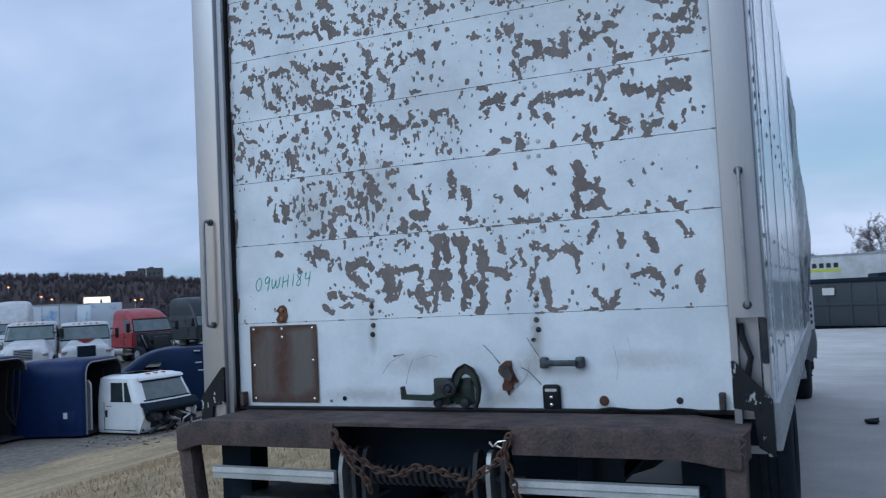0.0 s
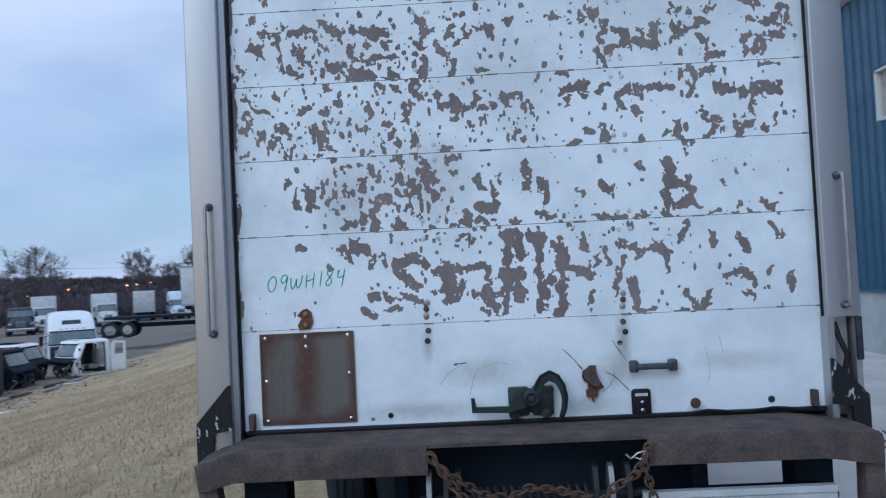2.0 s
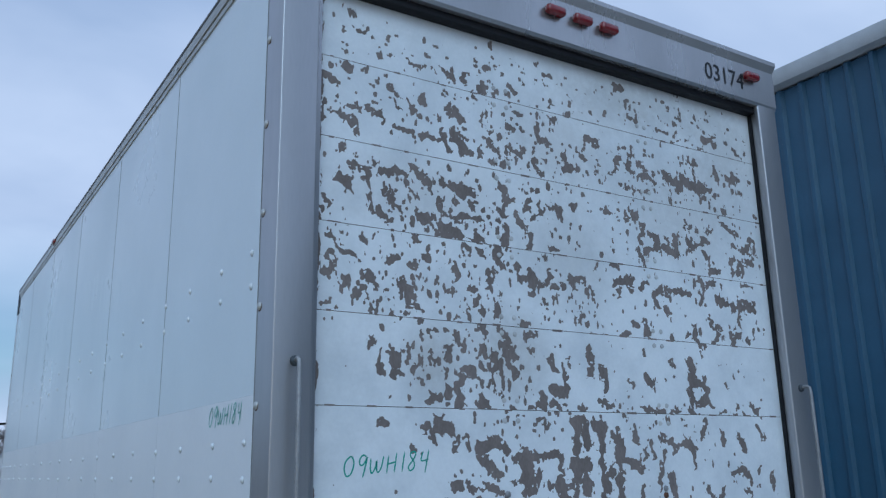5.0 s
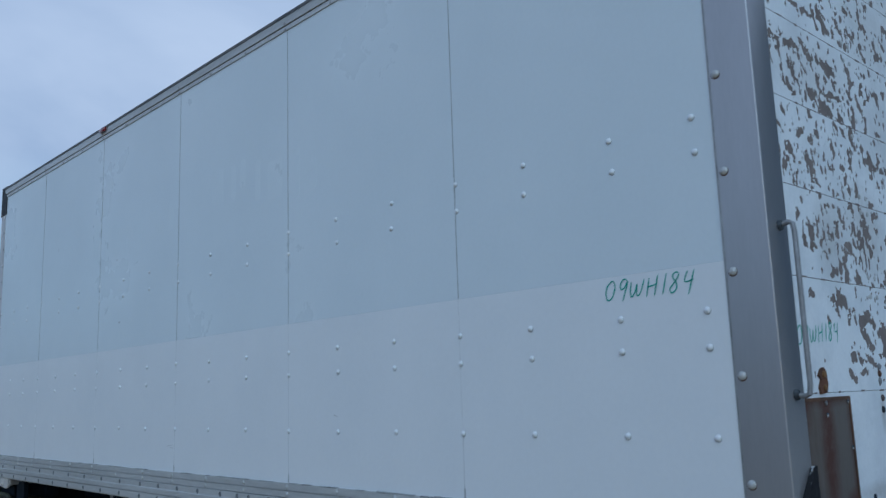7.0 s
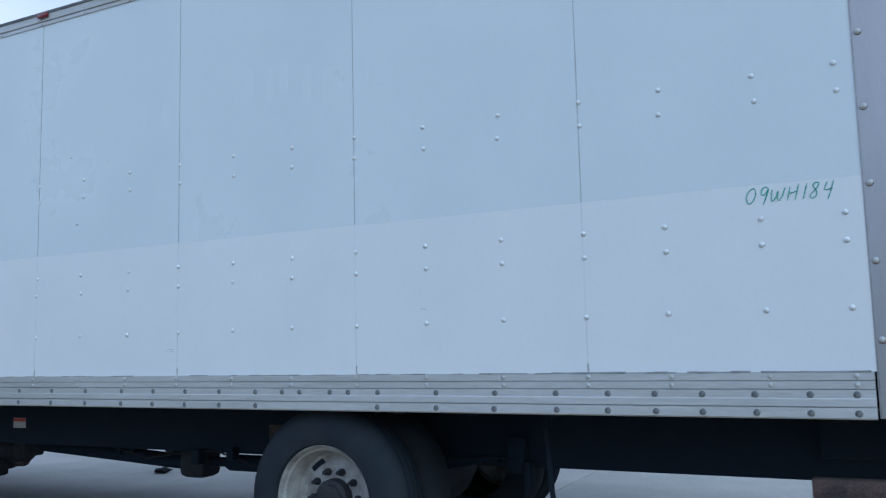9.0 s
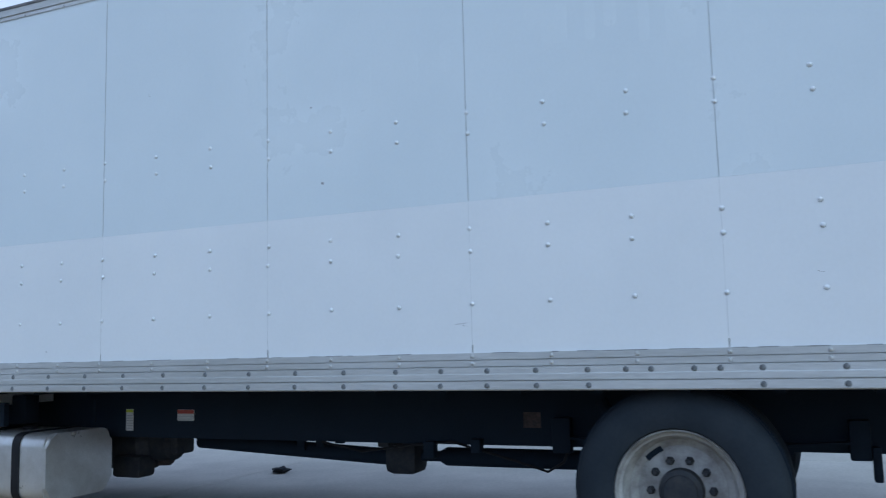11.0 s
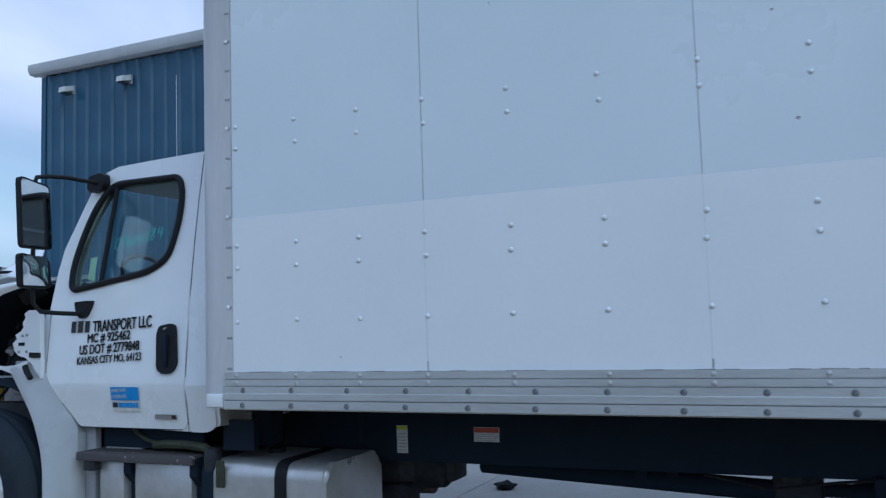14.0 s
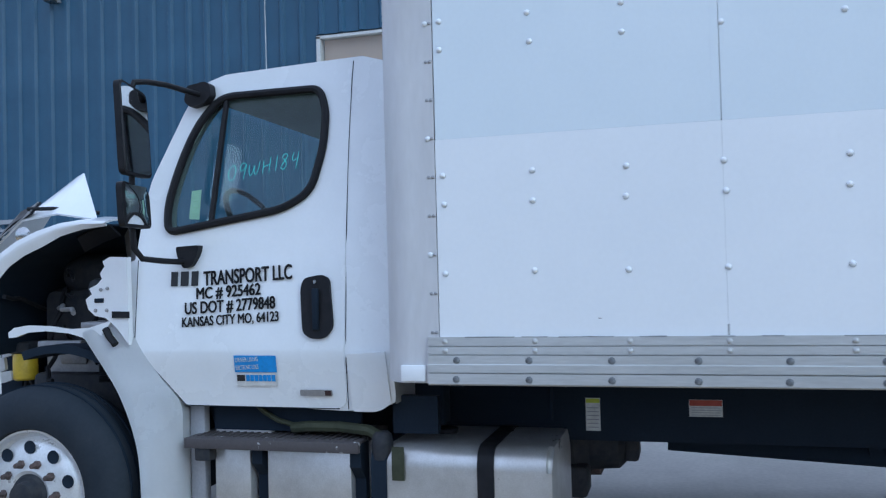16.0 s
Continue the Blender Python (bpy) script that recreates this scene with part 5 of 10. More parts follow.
SMALL[5] = [(0.2, 1.2, 0.05, 0.95, 90, 0.0065, 2, 0.4), (0.7, 1.7, 0.1, 0.6, 82, 0.0065, 2, 0.5), (1.5, 2.38, 0.05, 0.8, 90, 0.0068, 2, 0.5), (0.18, 2.39, 0.0, 1.0, 130, 0.0037, 2, 0.6)]
SMALL[6] = [(0.2, 0.9, 0.05, 0.6, 38, 0.0065, 2, 0.3), (0.9, 2.38, 0.0, 0.7, 105, 0.0060, 2, 0.5), (0.18, 2.39, 0.0, 1.0, 110, 0.0037, 2, 0.6)]
CELL = 0.0041
chance = np.random.default_rng(41)


def rough_field(rows, cols, high, wide):
    """Smooth chance values between -1 and 1 on a grid, in blots of the given cells."""
    a = chance.uniform(-1, 1, (rows // high + 3, cols // wide + 3))
    r, c = np.arange(rows) / high, np.arange(cols) / wide
    i, j = r.astype(int), c.astype(int)
    u, v = (r - i)[:, None], (c - j)[None, :]
    return (a[i][:, j] * (1 - u) * (1 - v) + a[i + 1][:, j] * u * (1 - v) + a[i][:, j + 1] * (1 - u) * v + a[i + 1][:, j + 1] * u * v)


def sound_paint(x0, x1, z0, z1, worn, lines):
    """How sound the paint is over a grid: below nought it has flaked off."""
    cols, rows = int((x1 - x0) / CELL) + 1, int((z1 - z0) / CELL) + 1
    gx, gz = np.linspace(x0, x1, cols), np.linspace(z0, z1, rows)
    bare = np.full((rows, cols), -1.0)
    hinge_lines = [(x - 0.008, x + 0.008, 0.0, 1.0, 7, 0.0055, 1, 1.0) for x in (0.885, 1.935)]
    for xa, xb, fa, fb, count, size, links, upright in worn + hinge_lines:
        for n in range(count):
            x, z = chance.uniform(xa, xb), z0 + (z1 - z0) * chance.uniform(fa, fb)
            heading = (0.5 if chance.random() < upright else 0.0) * math.pi + chance.normal(0, 0.25) - 0.15
            for k in range(1 + int(chance.integers(0, links))):
                r = 1.3 * size * math.exp(chance.normal(0, 0.4))
                rx, rz = r * chance.uniform(0.7, 1.2), r * chance.uniform(0.8, 2.6 if upright > 0.9 else 1.6 if upright > 0.5 else 1.1)
                i0, i1 = np.searchsorted(gz, (z - 1.3 * rz, z + 1.3 * rz))
                j0, j1 = np.searchsorted(gx, (x - 1.3 * rx, x + 1.3 * rx))
                if i1 > i0 and j1 > j0:
                    lean = chance.uniform(-0.35, 0.35)
                    du, dv = (gx[None, j0:j1] - x) / rx + lean * (gz[i0:i1, None] - z) / rz, (gz[i0:i1, None] - z) / rz - lean * (gx[None, j0:j1] - x) / rx
                    d = 0.45 * np.hypot(du, dv) + 0.55 * np.maximum(np.abs(du), np.abs(dv))
                    bare[i0:i1, j0:j1] = np.maximum(bare[i0:i1, j0:j1], 1 - d)
                x, z = x + 1.25 * r * math.cos(heading), z + 1.25 * r * math.sin(heading)
                heading += chance.normal(0, 0.7)
    edge = np.clip(np.maximum(1 - (gx - x0)[None, :] / 0.022, 1 - (x1 - gx)[None, :] / 0.012), 0, 1) * (0.6 + 0.9 * rough_field(rows, cols, 22, 500))
    bare = np.maximum(bare, np.where(edge > 0, edge - 0.1, -1.0))
    ragged = 0.26 * rough_field(rows, cols, 2, 1) + 0.38 * rough_field(rows, cols, 6, 2) + 0.36 * rough_field(rows, cols, 12, 5)
    sound = np.where(bare > -0.7, 0.24 - bare + ragged, 1.0)
    wx = gx[None, :] + 0.013 * rough_field(rows, cols, 5, 5) + 0.007 * rough_field(rows, cols, 2, 2)
    wz = gz[:, None] + 0.013 * rough_field(rows, cols, 5, 5) + 0.008 * rough_field(rows, cols, 2, 2)
    width = 0.99 + 0.5 * rough_field(rows, cols, 5, 5)
    for xa, za, xb, zb, r in lines:
        i0, i1 = np.searchsorted(gz, (min(za, zb) - 2.4 * r - 0.02, max(za, zb) + 2.4 * r + 0.02))
        j0, j1 = np.searchsorted(gx, (min(xa, xb) - 2.4 * r - 0.02, max(xa, xb) + 2.4 * r + 0.02))
        if i1 <= i0 or j1 <= j0:
            continue
        px, pz = wx[i0:i1, j0:j1] - xa, wz[i0:i1, j0:j1] - za
        ux, uz = xb - xa, zb - za
        along_line = np.clip((px * ux + pz * uz) / max(ux * ux + uz * uz, 1e-6), 0, 1)
        dx, dz = np.abs(px - along_line * ux), np.abs(pz - along_line * uz)
        far = (0.6 * np.hypot(dx, dz) + 0.4 * np.maximum(dx, dz)) / (r * width[i0:i1, j0:j1])
        sound[i0:i1, j0:j1] = np.minimum(sound[i0:i1, j0:j1], far - 1.0 + 0.62 * ragged[i0:i1, j0:j1])
    return gx, gz, sound


def paint_film(x0, x1, z0, z1, worn, lines, front, back):
    """A thin skin of paint with holes where it has flaked, and edges down to what lies beneath."""
    gx, gz, s = sound_paint(x0, x1, z0, z1, worn, lines)
    rows, cols = s.shape
    verts, faces, known = [], [], {}

    def vert(key, x, z, y):
        if (key, y) not in known:
            known[(key, y)] = len(verts)
            verts.append((x, y, z))
        return known[(key, y)]

    def cut(a, b):
        (i, j), (k, l) = a, b
        t = s[a] / (s[a] - s[b])
        return ((min(a, b), max(a, b)), gx[j] + t * (gx[l] - gx[j]), gz[i] + t * (gz[k] - gz[i]))

    solid = s >= 0
    number = solid[:-1, :-1].astype(int) + solid[:-1, 1:] + solid[1:, 1:] + solid[1:, :-1]
    for i in range(rows - 1):
        j = 0
        while j < cols - 1:
            if number[i, j] == 4:
                a = j
                while j < cols - 1 and number[i, j] == 4:
                    j += 1
                faces.append([vert(c, gx[c[1]], gz[c[0]], front) for c in ((i, a), (i, j), (i + 1, j), (i + 1, a))])
                continue
            if number[i, j] > 0:
                ring = ((i, j), (i, j + 1), (i + 1, j + 1), (i + 1, j))
                poly, open_ends = [], []
                for n, c in enumerate(ring):
                    d = ring[(n + 1) % 4]
                    if solid[c]:
                        poly.append((c, gx[c[1]], gz[c[0]]))
                    if solid[c] != solid[d]:
                        e = cut(c, d)
                        poly.append(e)
                        open_ends.append((e, bool(solid[c])))
                faces.append([vert(*p, front) for p in poly])
                outs = [e for e, leaving in open_ends if leaving]
                ins = [e for e, leaving in open_ends if not leaving]
                for e, f in zip(outs, ins if len(ins) == 1 else ins[1:] + ins[:1] if solid[ring[0]] else ins):
                    faces.append([vert(*e, front), vert(*f, front), vert(*f, back), vert(*e, back)])
            j += 1
    me = bpy.data.meshes.new("paint_film")
    me.from_pydata(verts, [], faces)
    me.materials.append(DOOR_PAINT)
    return me


door = part("rear_door", boxes((0.16, 2.43, 0.186, 0.2, 1.1, 3.34)), BARE_PLY, truck, "white roll-up door with paint flaking off in patches")
for n, (z0, z1) in enumerate(SECTIONS):
    z0 -= 0.0012
    z1 += 0.0004
    if n == 0:
        part("door_section", boxes((0.157, 2.4255, 0.1572, 0.188, z0, z1), bevel=0.0025), DOOR_PAINT, door, "white painted bottom section", smooth=None)
        continue
    section = part("door_section", boxes((0.157, 2.4255, 0.1584, 0.188, z0, z1), bevel=0.0015), BARE_PLY, door, "brown ply section with flaking white paint", smooth=None)
    film = new("paint_film", paint_film(0.1585, 2.424, z0 + 0.0004, z1 - 0.0004, SMALL[n], BARE[n], 0.1572, 0.1588))
    film.parent = section
    tagged(film, "flaking white paint")
for row in ((0.142, 0.157, 0.136, 0.158, 1.1, 3.335), (2.410, 2.426, 0.138, 0.1568, 1.1, 3.335), (0.157, 2.418, 0.110, 0.158, 3.305, 3.34)):
    part("door_seal", boxes(row, bevel=0.004), PLASTIC, door, "black rubber door seal")
part("bottom_seal", boxes((0.166, 2.418, 0.135, 0.18, 1.096, 1.112), bevel=0.004), PLASTIC, door)
for z in [s[1] for s in SECTIONS[:-1]]:
    rag = bmesh.new()
    x = 0.2
    while x < 2.4:
        w = random.uniform(0.01, 0.05)
        box(rag, x, x + w, 0.1565, 0.1585, z - random.uniform(0.0, 0.004), z + random.uniform(0.002, 0.006))
        x += w + random.uniform(0.03, 0.25)
    tagged(part("chipped_edge", rag, BARE_PLY, door, smooth=None), kind="stuff")
repair = part("repair_plate", boxes((0.230, 0.598, 0.152, 0.157, 1.128, 1.484), bevel=0.0015), PLATE, door, "square rust-streaked steel repair plate", smooth=None)
for x, z in ((0.252, 1.145), (0.578, 1.145), (0.578, 1.32), (0.578, 1.468), (0.412, 1.468), (0.412, 1.43), (0.252, 1.468), (0.252, 1.30)):
    bolt = bmesh.new()
    lathe(bolt, [(0.0, 0.008), (-0.004, 0.0075), (-0.006, 0.003)], 8, "y", (x, 0.152, z))
    part("screw", bolt, CHROME, repair)
part("rust_edge", boxes((0.588, 0.6, 0.1495, 0.1525, 1.13, 1.484), (0.23, 0.588, 0.1495, 0.1525, 1.474, 1.485), (0.2295, 0.236, 0.1495, 0.1525, 1.13, 1.474)), RUST_STREAK, repair, smooth=None)


def hinge(x, z, rusty):
    bm = bmesh.new()
    prism(bm, [(x - 0.022, z - 0.05), (x + 0.02, z - 0.046), (x + 0.032, z - 0.02), (x + 0.026, z + 0.02), (x + 0.01, z + 0.034), (x - 0.008, z + 0.03), (x - 0.03, z + 0.008), (x - 0.012, z - 0.004), (x - 0.03, z - 0.03)], "y", 0.150, 0.158)
    h = part("hinge", bm, RUST_RED if rusty else ALU_DARK, door, "small rusty hinge plate" if rusty else "")
    for dz in (-0.03, 0.012):
        b = bmesh.new()
        lathe(b, [(0.0, 0.011), (-0.005, 0.01), (-0.008, 0.004)], 10, "y", (x + 0.003, 0.150, z + dz))
        part("bolt", b, OCHRE, h)


hinge(0.412, 1.545, True)
for x in (0.892, 1.656):
    for dz, mat in ((0.08, ALU_DARK), (0.055, RUST_RED), (0.03, ALU_DARK), (-0.03, RUST), (-0.07, GREASE)):
        b = bmesh.new()
        lathe(b, [(0.0, 0.012), (-0.005, 0.011), (-0.008, 0.005)], 12, "y", (x + random.uniform(-0.004, 0.004), 0.158, 1.50 + dz))
        part("carriage_bolt", b, mat, door)
for x in (0.892, 1.656, 1.0, 1.75):
    for z in (1.83, 1.9, 2.14, 2.2, 2.43, 2.5, 2.73, 2.8, 3.03, 3.1):
        b = bmesh.new()
        lathe(b, [(0.0, 0.010), (-0.004, 0.009), (-0.006, 0.003)], 8, "y", (x - 0.05 if x in (1.0, 1.75) else x, 0.158, z))
        part("carriage_bolt", b, WHITE_OLD, door)
for x, z, r, mat in ((0.732, 1.147, 0.011, BLACK), (1.914, 1.143, 0.021, RUST_RED), (2.205, 1.145, 0.014, GREASE)):
    b = bmesh.new()
    lathe(b, [(0.0, r), (-0.004, 0.9 * r), (-0.006, 0.3 * r)], 12, "y", (x, 0.158, z))
    part("bolt_head", b, mat, door, "rusty bolt head")
for x in (0.192, 2.362):
    part("stop_tab", boxes((x - 0.011, x + 0.011, 0.12, 0.158, 1.115, 1.178), bevel=0.004), RUST, door, "rusty stop tab")
# Lock: a plate with a slotted arm and a curved lever.
lock = part("door_lock", boxes((1.192, 1.270, 0.118, 0.157, 1.128, 1.238), (1.285, 1.366, 0.122, 0.157, 1.128, 1.238), (1.26, 1.30, 0.126, 0.157, 1.14, 1.23), bevel=0.007), GREEN_LOCK, door, "green and black rotary door lock")
lever = bmesh.new()
crescent = [(1.268, 1.182), (1.290, 1.225), (1.300, 1.256), (1.318, 1.281), (1.352, 1.297), (1.384, 1.280), (1.405, 1.243), (1.414, 1.197), (1.407, 1.152), (1.392, 1.117),
            (1.382, 1.121), (1.392, 1.152), (1.396, 1.190), (1.388, 1.222), (1.372, 1.250), (1.350, 1.261), (1.330, 1.248), (1.318, 1.220), (1.306, 1.182)]
prism(lever, crescent, "y", 0.094, 0.116)
part("lever", lever, GREEN_LOCK, lock, "curved green lock lever")
part("lever_rim", tube(bmesh.new(), [(x, 0.092, z) for x, z in crescent[1:10]], 0.0055, 6), PLASTIC, lock)
arm = bmesh.new()
prism(arm, [(1.050, 1.152), (1.190, 1.146), (1.262, 1.166), (1.270, 1.200), (1.240, 1.205), (1.190, 1.170), (1.068, 1.172), (1.062, 1.206), (1.048, 1.206)], "y", 0.092, 0.112)
part("handle", arm, GREEN_LOCK, lock)
hubm = bmesh.new()
lathe(hubm, [(0.0, 0.034), (-0.014, 0.032), (-0.020, 0.022), (-0.016, 0.016), (-0.026, 0.012), (-0.028, 0.004)], 14, "y", (1.278, 0.098, 1.198))
part("hub", hubm, GREASE, lock)
for x in (1.212, 1.335):
    foot = bmesh.new()
    lathe(foot, [(0.0, 0.022), (-0.016, 0.020), (-0.020, 0.010)], 10, "y", (x, 0.126, 1.136))
    part("foot_bolt", foot, GREASE, lock)
hook = bmesh.new()
prism(hook, [(1.482, 1.262), (1.484, 1.284), (1.506, 1.299), (1.512, 1.306), (1.536, 1.306), (1.538, 1.276), (1.548, 1.250), (1.563, 1.222), (1.548, 1.215), (1.540, 1.212), (1.538, 1.188), (1.524, 1.184), (1.520, 1.164), (1.514, 1.184), (1.496, 1.186), (1.494, 1.212), (1.502, 1.216), (1.504, 1.240), (1.490, 1.246)], "y", 0.142, 0.157)
claw = part("hook", hook, RUST_RED, door, "rusty bent hook")
part("claw", prism(bmesh.new(), rounded([(1.486, 1.268), (1.500, 1.292), (1.530, 1.288), (1.548, 1.246), (1.540, 1.222), (1.512, 1.236), (1.498, 1.250)], 0.01, 2), "y", 0.118, 0.142), RUST, claw)
pull = bmesh.new()
for x in (1.682, 1.830):
    box(pull, x - 0.017, x + 0.017, 0.122, 0.158, 1.274, 1.319, bevel=0.008)
box(pull, 1.69, 1.822, 0.108, 0.124, 1.284, 1.308, bevel=0.007, seg=3)
part("pull_handle", pull, DULL_HANDLE, door, "dull dark grey pull handle")
latch = part("latch_plate", boxes((1.667, 1.741, 0.135, 0.157, 1.104, 1.209), bevel=0.012), PLASTIC, door, "black slotted latch plate")
part("slot", boxes((1.680, 1.728, 0.1335, 0.136, 1.182, 1.193)), PAPER, latch)
for z in (1.158, 1.128):
    b = bmesh.new()
    lathe(b, [(0.0, 0.009), (-0.005, 0.008), (-0.007, 0.003)], 8, "y", (1.706, 0.135, z))
    part("bolt", b, CHROME, latch)
for pts, r in (([(1.418, 1.373), (1.45, 1.338), (1.481, 1.294)], 0.0016), ([(1.466, 1.312), (1.481, 1.294)], 0.0028), ([(1.61, 1.40), (1.623, 1.378), (1.64, 1.348), (1.655, 1.319)], 0.0016), ([(1.628, 1.375), (1.66, 1.335)], 0.001),
               ([(1.575, 1.277), (1.61, 1.26), (1.664, 1.206)], 0.0018), ([(1.604, 1.29), (1.607, 1.262), (1.592, 1.225), (1.557, 1.196)], 0.0014), ([(1.049, 1.212), (1.058, 1.27), (1.083, 1.321)], 0.0012), ([(0.93, 1.255), (0.96, 1.30), (1.037, 1.342)], 0.0012),
               ([(0.985, 1.335), (1.04, 1.338)], 0.002), ([(1.10, 1.315), (1.16, 1.335), (1.20, 1.325)], 0.001), ([(1.965, 1.36), (1.975, 1.28), (1.972, 1.22)], 0.0009), ([(2.02, 1.40), (2.03, 1.33)], 0.0008)):
    scr = bmesh.new()
    tube(scr, [(x + 0.004 * math.sin(40 * z), 0.1572, z) for x, z in pts], r, 4)
    part("scratch", scr, GREASE if r > 0.0015 else ALU_DARK, door, smooth=None)
for x, z, r in ((1.634, 1.388, 0.013), (1.635, 1.392, 0.008), (0.995, 1.332, 0.006), (0.66, 1.135, 0.010)):
    chip = bmesh.new()
    prism(chip, [(x + r * (1 + 0.35 * math.sin(5 * k + x * 90)) * math.cos(k * 0.9), z + 0.7 * r * math.sin(k * 0.9)) for k in range(7)], "y", 0.1562, 0.1575)
    part("chip", chip, BARE_PLY, door, smooth=None)
part("grime_strip", tube(bmesh.new(), [(1.9 + 0.05 * n, 0.128 + 0.006 * math.sin(n * 2.1), 1.112 + 0.006 * math.sin(n * 1.3)) for n in range(9)], 0.0055, 6), PLASTIC, door, "torn rubber seal")
scrawl("09WH184", 0.060, 0.0024, INK, "stock_number", door, facing((0.266, 0.1562, 1.650), (1, 0, 0.06), (0, 0, 1)), 0.2, "green marker stock number")
scrawl("09WH184", 0.064, 0.0021, INK, "stock_number", left_wall, facing((-0.0035, 0.672, 1.822), (0, -1, 0.0), (0, 0, 1)), 0.25, "green marker stock number")

for side, x in ((-1, 0.070), (1, 2.475)):
    rail = bmesh.new()
    off = 0.004 * side
    tube(rail, [(x, 0.088, 1.99), (x + 0.4 * off, 0.056, 1.996), (x + off, 0.044, 1.990), (x + off, 0.040, 1.965), (x + off, 0.040, 1.527), (x + off, 0.044, 1.502), (x + 0.4 * off, 0.056, 1.496), (x, 0.088, 1.50)], 0.0075, 10)
    g = part("grab_handle", rail, ALU_DARK, truck, "dull metal grab handle on the rear post")
    for z in (1.99, 1.50):
        b = bmesh.new()
        lathe(b, [(0.0, 0.017), (-0.010, 0.015), (-0.014, 0.009)], 12, "y", (x, 0.088, z))
        part("end_boss", b, DULL_HANDLE, g)
for sgn, x0 in ((1, 0.0), (-1, W)):
    g = bmesh.new()
    poly = [(x0 + sgn * 0.128, 1.30), (x0 + sgn * 0.118, 1.30), (x0 - sgn * 0.006, 1.16), (x0 - sgn * 0.006, 0.96), (x0 + sgn * 0.05, 0.99), (x0 + sgn * 0.06, 1.12), (x0 + sgn * 0.128, 1.13)]
    prism(g, poly, "y", 0.071, 0.0855)
    box(g, x0 - 0.009, x0 + 0.006, 0.074, 0.102, 0.96, 1.15)
    part("corner_guard", g, BLACK_CHIP, truck, "black corner guard with chipped paint")

# Rear step and tail lift.
step_bm = bmesh.new()
top = [(0.10, 0.14), (2.46, 0.14), (2.465, -0.02), (2.45, -0.20), (0.085, -0.20), (0.075, -0.05)]
prism(step_bm, top, "z", 1.083, 1.096)
for x0, x1 in ((0.085, 0.89), (1.65, 2.45)):
    box(step_bm, x0, x1, -0.212, -0.196, 0.992, 1.097, bevel=0.006)
prism(step_bm, [(0.085, -0.205), (0.075, -0.05), (0.09, -0.045), (0.098, -0.198)], "z", 1.0, 1.09)
prism(step_bm, [(2.45, -0.205), (2.465, -0.02), (2.452, -0.015), (2.438, -0.198)], "z", 1.0, 1.09)
for x in (0.13, 0.17, 0.21, 2.25, 2.31, 2.37):
    bmesh.ops.bisect_plane(step_bm, geom=step_bm.verts[:] + step_bm.edges[:] + step_bm.faces[:], plane_co=(x, 0, 0), plane_no=(1, 0, 0))
for v in step_bm.verts:
    v.co.z -= 0.030 * ease((0.22 - v.co.x) / 0.13) + 0.026 * ease((v.co.x - 2.24) / 0.2)
step = part("rear_step", step_bm, RUST, truck, "wide brown rusty steel rear step")
tread = finish(boxes((-0.013, 0.013, -0.0016, 0.0, -0.003, 0.003), bevel=0.0007), "tread_bar", RUST)
for n in range(26):
    for k in range(3):
        spot("tread_bar", tread, step, pose(1.68 + 0.031 * n, -0.2125, 1.02 + 0.026 * k, 0, 40 if (n + k) % 2 else -40, 0))
for x, y1 in ((0.095, -0.10), (2.43, -0.08)):
    leg = bmesh.new()
    box(leg, x - 0.035, x + 0.035, -0.19, -0.11, 0.5, 1.055, bevel=0.008)
    box(leg, x - 0.05, x + 0.02, -0.22, -0.12, 0.62, 0.75, bevel=0.02)
    box(leg, x - 0.03, x + 0.05, -0.18, 0.5, 0.62, 0.70, bevel=0.008)
    for v in leg.verts:
        v.co.x += (1.06 - v.co.z) * (0.14 if x < 1 else -0.03)
    part("step_leg", leg, RUST, truck, "rusty step leg")
for row in ((0.20, 0.36, -0.05, 0.08, 0.62, 1.08), (2.22, 2.36, 0.0, 0.14, 0.5, 1.08), (0.75, 0.80, -0.02, 0.5, 0.7, 1.08), (1.84, 1.9, -0.02, 0.5, 0.7, 1.08)):
    part("rear_bracket", boxes(row, bevel=0.006), BLACK, truck, "black step bracket")
part("rear_sill", boxes((0.05, W - 0.05, 0.14, 0.26, 0.985, 1.08), (0.78, 1.84, 0.06, 0.3, 0.82, 1.08), bevel=0.006), BLACK, truck, "black rear sill beam")
lift = part("tail_lift", boxes((0.25, 0.86, -0.16, -0.03, 0.845, 0.868), bevel=0.003), BLACK, truck, "folded tail lift with a rusty chain")
part("platform", boxes((1.63, 2.31, -0.16, 0.0, 0.845, 0.868), bevel=0.003), BLACK, lift)
for x0, x1 in ((0.246, 0.862), (1.632, 2.30)):
    bar = bmesh.new()
    prism(bar, [(-0.17, 0.845), (-0.172, 0.862), (-0.165, 0.866), (-0.172, 0.870), (-0.17, 0.892), (-0.15, 0.896), (-0.15, 0.842)], "x", x0, x1)
    part("edge_bar", bar, ALU, lift, "bright aluminium edge bar", smooth=None)
for x0, x1 in ((0.35, 0.95), (1.6, 2.25)):
    part("lower_platform", boxes((x0, x1, -0.12, 0.15, 0.745, 0.762), bevel=0.003), GREASE, lift)
coil = bmesh.new()
turns_n, pts = 16, []
for n in range(turns_n * 10 + 1):
    a = 2 * math.pi * n / 10
    pts.append((1.0 + 0.46 * n / (turns_n * 10), -0.10 + 0.034 * math.cos(a), 0.878 + 0.034 * math.sin(a)))
tube(coil, pts, 0.0085, 6)
part("spring", coil, GREASE, lift, "dark torsion spring")
part("shaft", tube(bmesh.new(), [(0.85, -0.10, 0.878), (1.66, -0.10, 0.878)], 0.016), GREASE, lift)
